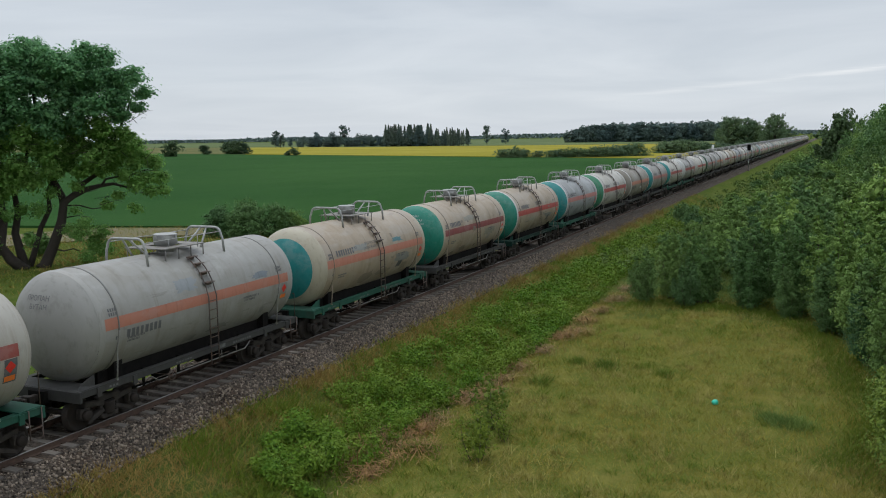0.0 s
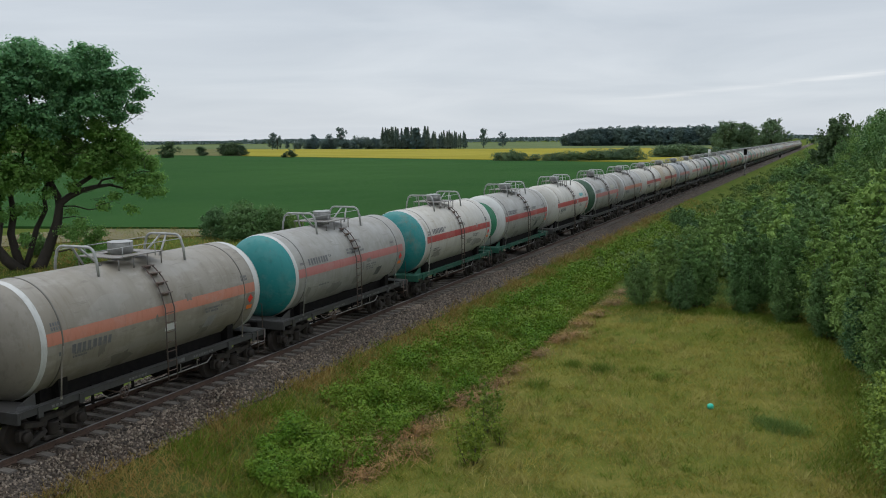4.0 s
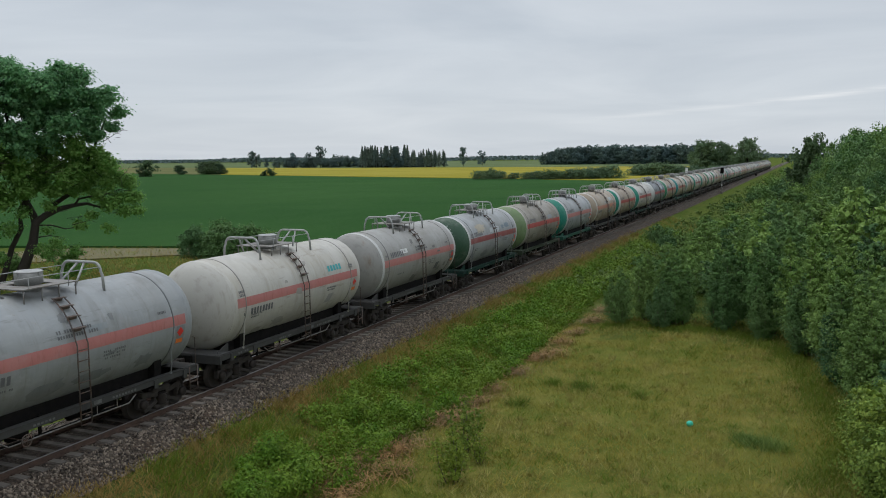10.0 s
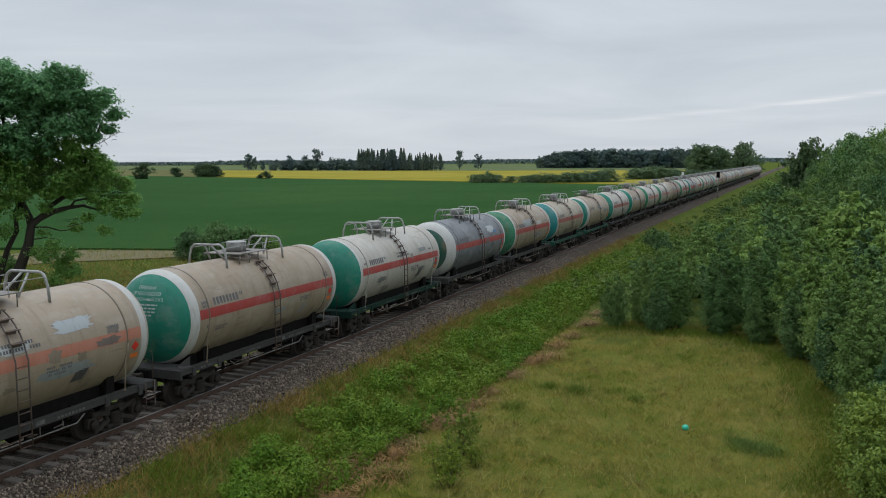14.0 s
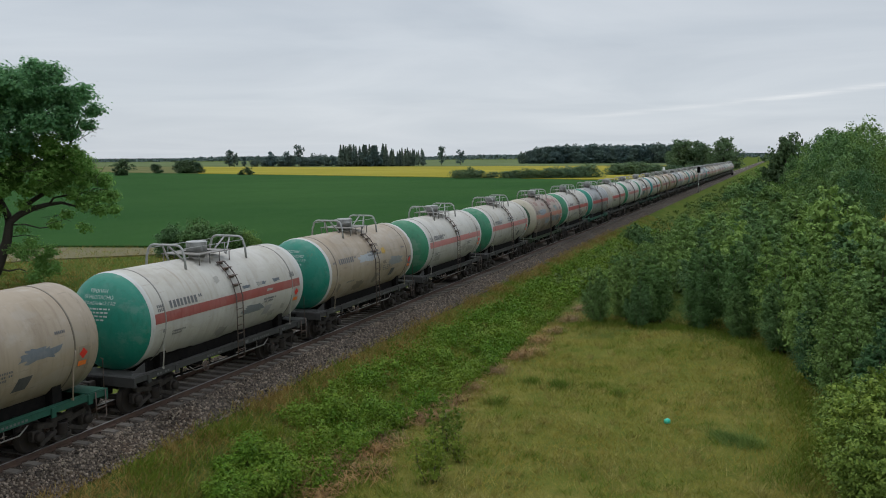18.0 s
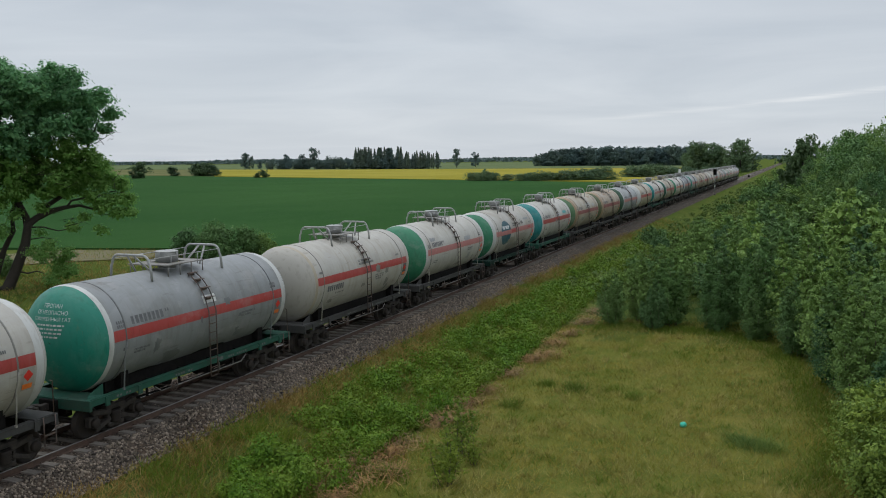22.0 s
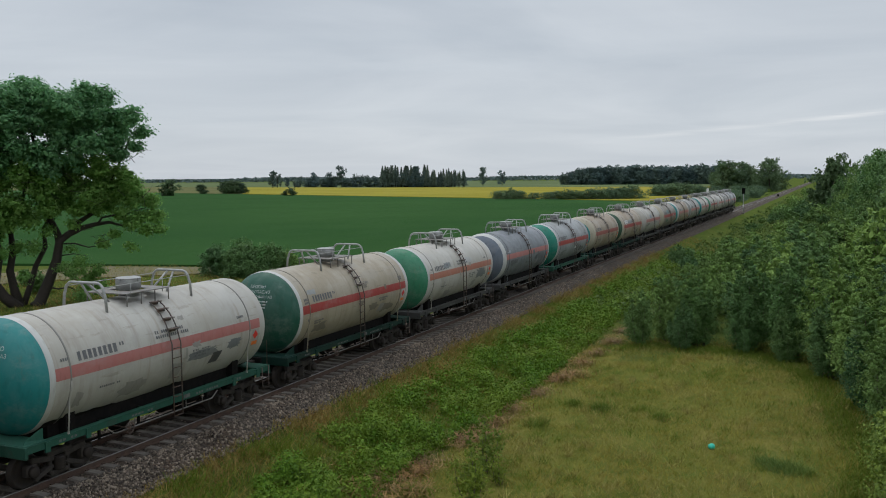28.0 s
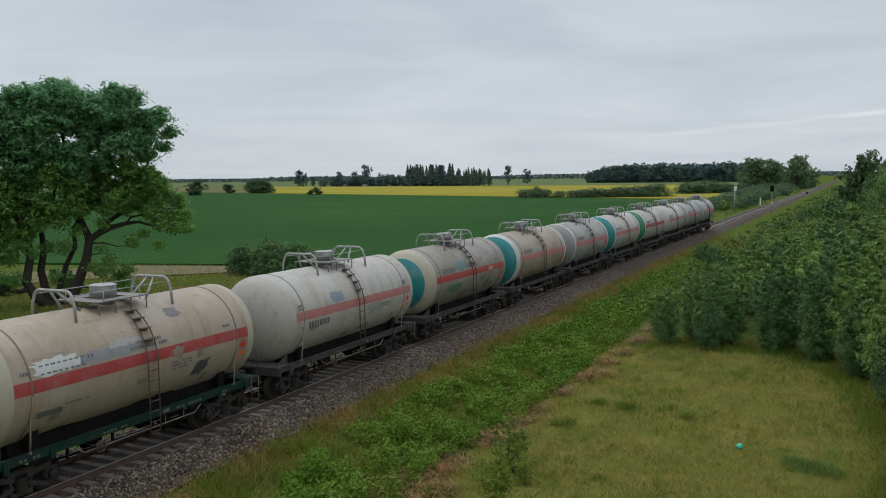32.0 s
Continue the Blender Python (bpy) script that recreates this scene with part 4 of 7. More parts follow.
def build_wagon(arches=True):
    """One bare tank wagon with all its parts; the paint is set later."""
    w = new("tank_wagon")
    child("barrel", mesh_shell(), w)
    hoop = mesh_hoop()
    saddle = mesh_saddle()
    strut = mesh_strut()
    for y in (-3.97, 4.06):
        child("tank_band", hoop, w, pose(0, y, 0))
        child("saddle", saddle, w, pose(0, y * 0.92, 0))
        child("band_strut", strut, w, pose(0, y, 0))
    dome = child("valve_housing", mesh_dome(), w, None, "grey steel valve housing")
    child("housing_lid", mesh_lid(), dome)
    child("walkway", mesh_walkway(), w)
    if arches:
        arch = mesh_arch()
        for y, way in ((-1.80, -1), (1.96, 1)):
            a = child("guard_arch", arch, w, pose(0, y, 0), "bent steel pipe arch")
            child("arch_brace", mesh_brace(-way), a)
    for s in (-1, 1):
        child("handrail", mesh_handrail(s), w)
        child("side_sill", mesh_sill(s), w)
    for y in (LADDER_Y - 0.2, LADDER_Y + 0.2):
        child("ladder_rail", mesh_ladder_rail(y), w)
    rung, tread = mesh_rung(), mesh_step()
    for k in range(8):
        child("rung", rung, w, pose(1.73, LADDER_Y, 0.80 + 0.30 * k))
    for d in (22, 34, 46, 57):
        a = radians(d)
        child("tread", tread, w, pose((R + 0.10) * math.cos(a), LADDER_Y, ZC + (R + 0.10) * math.sin(a)))
    tagged(child("centre_sill", mesh_centre_sill_and_fill(), w), kind="stuff")
    beam, coup, stirrup, grab, guard = mesh_end_beam(), mesh_coupler(), mesh_stirrup(), mesh_grab(), mesh_guard()
    for turn in (0, 180):
        m = pose(0, 0, 0, 0, 0, turn)
        child("end_platform", beam, w, m @ pose(0, -5.38, 0))
        child("coupler", coup, w, m @ pose(0, -5.62, 0))
        child("corner_step", stirrup, w, m @ pose(-1.50, -5.1, 0))
        child("grab_rail", grab, w, m @ pose(-1.40, -5.36, 0))
        make_bogie(w, -3.98 if turn == 0 else 3.98)
    child("end_bracket", guard, w, pose(0, -5.30, 0))
    child("brake_gear", mesh_brake(), w)
    child("brake_wheel", mesh_brake_wheel(), w, pose(0, -1.75, 0))
    child("brake_rod", mesh_truss(), w)
    board = child("warning_board", mesh_placard(), w, None, "white warning board with a red diamond")
    child("hazard_diamond", mesh_diamond(), board)
    child("code_plate", mesh_codeplate(), board)
    return w


# paint: barrel, front end, stripe and frame colours
TONE = {"W": (0.415, 0.395, 0.353), "G": (0.271, 0.264, 0.244), "L": (0.262, 0.273, 0.276), "C": (0.342, 0.295, 0.220), "B": (0.296, 0.238, 0.173),
        "M": (0.185, 0.192, 0.192), "T": (0.212, 0.190, 0.155), "D": (0.099, 0.114, 0.143), "N": (0.143, 0.157, 0.172), "R": (0.253, 0.196, 0.155), "S": (0.367, 0.345, 0.302),
        "t": (0.012, 0.176, 0.172), "e": (0.008, 0.168, 0.116), "g": (0.028, 0.172, 0.09), "d": (0.01, 0.073, 0.047), "k": (0.022, 0.065, 0.034),
        "o": (0.129, 0.189, 0.082), "q": (0.088, 0.104, 0.046), "x": (0.066, 0.142, 0.062), "n": (0.101, 0.121, 0.152), "w": (0.44, 0.44, 0.42), "c": (0.354, 0.319, 0.239), "y": (0.285, 0.205, 0.126),
        "r": (0.315, 0.040, 0.034), "p": (0.37, 0.135, 0.12), "a": (0.385, 0.15, 0.098), "m": (0.206, 0.043, 0.041), "b": (0.25, 0.060, 0.048),
        "K": (0.047, 0.046, 0.044), "E": (0.020, 0.076, 0.052), "O": (0.0291, 0.0403, 0.0242), "H": (0.0062, 0.0267, 0.0198)}
WORD = {"W": "white", "G": "light grey", "L": "pale blue-grey", "C": "cream", "B": "beige", "M": "mid-grey", "T": "grey-brown", "D": "dark blue-grey", "N": "slate grey",
        "R": "rusty flaking", "S": "off-white", "t": "teal", "e": "emerald green", "g": "green", "d": "dark green", "k": "deep green", "o": "olive green", "q": "dull olive", "x": "moss green", "n": "slate",
        "r": "red", "p": "faded red", "a": "orange", "m": "maroon", "b": "brown-red"}
# barrel, cap ('-' for none), cap size, end band, stripe ('-' for none), frame, number place, words on the cap
TRAIN = """
S - full w b E h 0|G - full G a K l 0|B t small c a E h 0|B e full c m K h 1|B e full w r H h 1|L t full w p E h 1|W g full w r K h 0|T - full w a K l 0|
G t full w p K h 0|W t full w r E h 0|G g small w r E h 0|W - full W r K l 0|G k full w p K h 0|G - full w a K l 0|W - full W r K l 0|C - full C r K l 0|
L - full w p K l 0|W - full W p K l 0|G - full w p K h 0|L k full w m H h 1|T o full S r O h 0|L e full w p E h 1|B - full w a K l 0|B e mid w r K h 1|
W e full w r H h 0|N d small w r K h 0|B g full w r K h 0|C t full w b E h 1|B e mid w - E h 1|W e full w b K h 1|B e full w - K h 1|W g full w p K h 0|
S g full w p K h 0|R k small c a O h 0|S g full w r K h 0|M e full w r E h 1|S - full C r K l 0|W g full w p K h 0|S g mid w p H h 1|W t full w r E h 0|
C x mid y m K h 0|B q mid y m K h 0|L k full w p K h 0|C e small w r K h 0|W t full w p E h 1|C d full w r H h 1|W g full w a K h 0|N n mid w p K l 0|
L e full w r E h 1|B t small c b H h 1|B k mid c r H h 0|S - full S p K l 0|T t small c r K h 0|B t mid w p K h 0|G - full w p K h 0|S t full w p K h 0|
S g full w r K h 0|W - full w p K h 0|G - full w p K h 0|L - full w p K l 0
""".replace("\n", "").split("|")
NO_ARCHES = (28,)
FIRST = -13                     # the wagon whose rear end is in view as the film begins
START = 167.146 - 0.10          # where wagon 0 stands at the start
RUN = [(0, 0.0), (2, 36.89), (4, 73.96), (6, 110.8), (8, 147.65), (10, 184.72), (12, 221.83), (14, 258.72), (16, 295.33), (18, 332.15), (20, 369.5), (22, 406.84), (24, 444.05), (26, 481.12), (28, 518.2), (30, 555.34), (32, 592.51)]
WAGONS = []


def mesh_belly(seed):
    """A black skin for soot and painted shade under the barrel, with a ragged upper edge."""
    bm = bmesh.new()
    n, rows = 60, 22
    prev = None
    for i in range(n + 1):
        y = -CYL + 0.02 + (CYL + REAR - 0.06) * i / n
        edge = []
        for side in (0, 1):
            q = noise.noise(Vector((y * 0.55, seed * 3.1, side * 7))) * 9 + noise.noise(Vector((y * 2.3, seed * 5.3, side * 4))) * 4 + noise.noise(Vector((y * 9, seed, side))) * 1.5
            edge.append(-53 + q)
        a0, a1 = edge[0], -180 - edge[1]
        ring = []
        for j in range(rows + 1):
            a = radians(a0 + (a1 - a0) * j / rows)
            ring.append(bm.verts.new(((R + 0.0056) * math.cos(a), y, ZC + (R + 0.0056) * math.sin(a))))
        if prev:
            for j in range(rows):
                bm.faces.new((prev[j], prev[j + 1], ring[j + 1], ring[j])).smooth = True
        prev = ring
    return finish(bm, "underside_coat", M_SOOT_SHADE)


def mesh_smudges(seed):
    """Ragged sooty and greasy stains low on the barrel and below the valves, on both sides."""
    rng = random.Random(seed)
    bm = bmesh.new()
    for k in range(9):
        side = 1 if k % 3 else -1
        wide, high = rng.uniform(0.25, 1.3), rng.uniform(0.12, 0.5)
        y = rng.uniform(-3.7, 3.7)
        z = rng.choice((1.75, 1.85, 2.0, 2.15, 2.35)) if k < 5 else rng.uniform(2.3, 3.9)
        if k >= 5:
            y, wide, high = rng.uniform(-1.2, 2.6), wide * 0.4, high * 0.7
        n = 16
        ring = []
        for i in range(n):
            a = 2 * math.pi * i / n
            q = 1 + rng.uniform(-0.34, 0.34)
            ring.append((wide / 2 * q * math.copysign(abs(math.cos(a)) ** 0.6, math.cos(a)), high / 2 * q * math.copysign(abs(math.sin(a)) ** 0.6, math.sin(a))))
        prev = None
        for r in range(3):
            f = 1 - r / 2.3
            cur = [bm.verts.new(on_barrel(y + a * f, z + b * f, 0.0072 + 0.00012 * k, side)) for a, b in ring]
            if prev:
                for i in range(n):
                    bm.faces.new((prev[i], prev[(i + 1) % n], cur[(i + 1) % n], cur[i])).smooth = True
            prev = cur
        bm.faces.new(prev)
    return finish(bm, "grime_stains", TRIM, True)


def mesh_sill_marks(seed):
    """Plain bars that stand for the white writing along the side sill."""
    rng = random.Random(seed + 70)
    bm = bmesh.new()
    for y0, n, h in ((-4.3, 5, 0.08), (-1.6, 7, 0.07), (0.7, 1, 0.15), (1.3, 9, 0.08), (3.2, 4, 0.10)):
        for i in range(n):
            if rng.random() < 0.8:
                a, wide = y0 + i * 0.13, (0.30 if n == 1 else 0.085)
                v = [bm.verts.new((1.4535, y, z)) for y, z in ((a, 1.145), (a + wide, 1.145), (a + wide, 1.145 + 0.8 * h), (a, 1.145 + 0.8 * h))]
                bm.faces.new(v)
    return finish(bm, "frame_lettering", M_DUSTY, False)


def mesh_dark_panel():
    """A slanting dark panel painted low on the barrel, behind the ladder."""
    bm = bmesh.new()
    n = 4
    rows = [[bm.verts.new(on_barrel(y + 0.16 * i / n, 2.02 + 0.36 * i / n, 0.0085)) for y in (1.95, 2.42)] for i in range(n + 1)]
    for a, b in zip(rows, rows[1:]):
        bm.faces.new((a[0], a[1], b[1], b[0])).smooth = True
    return finish(bm, "test_panel", TRIM, False)


DARK_PANEL = mesh_dark_panel()
REAR_RIM = mesh_rear_rim()
SILL_MARKS = [mesh_sill_marks(k) for k in range(3)]
SMUDGES = [mesh_smudges(k) for k in range(8)]
BELLIES = [mesh_belly(k) for k in range(5)]


def paint(w, spec, k):
    barrel, cap, size, band, stripe, frame_c, num, words = spec.split()
    rng = random.Random(k * 7 + 1)
    jit = lambda c, q=(0.92, 1.06): (lambda g: tuple(v * g for v in c))(rng.uniform(*q))
    body = jit(TONE[barrel])
    for o in w.children:
        kind = o.name.split(".")[0]
        if kind in ("barrel",):
            o.color = (*body, 1)
        elif kind == "tank_band":
            o.color = (*[v * 0.45 for v in body], 1)
        elif kind == "band_strut":
            o.color = (*[v * 0.8 for v in body], 1)
        elif kind in ("side_sill", "end_platform", "end_bracket"):
            o.color = (*TONE[frame_c], 1)
        elif kind == "warning_board":
            o.color = (*[v * 0.82 for v in body], 1) if k % 3 else (0.40, 0.40, 0.385, 1) if k % 2 else (0.09, 0.095, 0.10, 1)
    tone = TONE[cap] if cap != "-" else tuple(v * 0.93 for v in body)
    child("end_cap", CAPS[size], w, None, (WORD[cap] + " painted end") if cap != "-" else "", tone)
    child("end_band", RINGS[size], w, None, "", TONE[band])
    child("rear_rim", REAR_RIM, w, None, "", TONE[band] if k % 4 else body)
    tagged(child("frame_lettering", SILL_MARKS[k % 3], w), kind="stuff")
    if stripe != "-":
        for s in (-1, 1):
            child("stripe", STRIPES[s], w, None, WORD[stripe] + " painted stripe", jit(TONE[stripe]))
    # every third wagon gets the painted soot and shade below
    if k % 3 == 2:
        child("underside_coat", BELLIES[k % 5], w, None, "black underside of soot and painted shade with a ragged edge")
    if k % 5 != 1:
        child("test_panel", DARK_PANEL, w, None, "dark painted panel", tuple(0.16 + 0.25 * v for v in body) if k % 2 else (0.050, 0.052, 0.054))
    grime = child("grime_stains", SMUDGES[(k * 5 + k // 8) % 8], w, None, "dark sooty stains", tuple(v * (0.66 if k % 3 else 0.5) for v in body))
    tagged(grime, kind="stuff")
    if k != 38:
        tagged(child("wagon_number", NUMBER_HIGH if num == "h" else NUMBER_LOW, w), kind="stuff")
    tagged(child("stencilled_data", DATA_A if k % 2 or k == 2 else DATA_B, w), kind="stuff")
    if words == "1":
        tagged(child("warning_text", WORDS, w, None, "white warning words"), kind="stuff")
    if rng.random() < 0.5 and k not in MARKS:
        bm = bmesh.new()
        for _ in range(1):
            y, z = rng.uniform(-2.6, 3.0), rng.choice((3.22, 3.3, 2.3, 2.42))
            skin(bm, y, y + rng.uniform(0.4, 1.3), z, z + rng.uniform(0.16, 0.34), 0.004, 1, 2)
        tint = rng.choice(((0.20, 0.22, 0.23), (0.36, 0.39, 0.41), (0.60, 0.60, 0.58)))
        child("repainted_patch", finish(bm, "repainted_patch", TRIM, False), w, None, "", tint)
    end = (WORD[cap] + " front end") if cap != "-" else "plain front end"
    tagged(w, f"{WORD[barrel]} tank wagon, {end}, " + (f"{WORD[stripe]} stripe" if stripe != "-" else "no stripe"), "tank wagon", "wagons of the train")


def blot(y, z, wide, high, seed, lift=0.009, n=46, rag=0.28):
    """An irregular painted or flaked area on the barrel's near side, with a ragged edge."""
    bm = bmesh.new()
    ring = []
    for i in range(n):
        a = 2 * math.pi * i / n
        c, q = math.cos(a), math.sin(a)
        k = 1 + rag * (1.2 * noise.noise(Vector((2.2 * c, 2.2 * q, seed * 3.7))) + 1.1 * noise.noise(Vector((6 * c, 6 * q, seed * 1.9))) + 0.8 * noise.noise(Vector((15 * c, 15 * q, seed * 0.7))))
        ring.append((wide / 2 * k * math.copysign(abs(c) ** 0.55, c), high / 2 * k * math.copysign(abs(q) ** 0.55, q)))
    rows = 3
    prev = None
    for r in range(rows + 1):
        f = 1 - r / (rows + 0.3)
        cur = [bm.verts.new(on_barrel(y + a * f, z + b * f, lift)) for a, b in ring]
        if prev:
            for i in range(n):
                bm.faces.new((prev[i], prev[(i + 1) % n], cur[(i + 1) % n], cur[i])).smooth = True
        prev = cur
    bm.faces.new(prev)
    return finish(bm, "paint_blot", TRIM, False)


def oval(y, z, wide, high, lift, n=36):
    """A round painted mark on the barrel's near side."""
    bm = bmesh.new()
    prev = None
    for r in range(6):
        f = 1 - r / 6
        cur = [bm.verts.new(on_barrel(y + wide / 2 * f * math.cos(a), z + high / 2 * f * math.sin(a) + 0.10 * f * math.cos(a), lift)) for a in [2 * math.pi * i / n for i in range(n)]]
        if prev:
            for i in range(n):
                bm.faces.new((prev[i], prev[(i + 1) % n], cur[(i + 1) % n], cur[i])).smooth = True
        prev = cur
    bm.faces.new(prev)
    return finish(bm, "company_mark", TRIM, False)


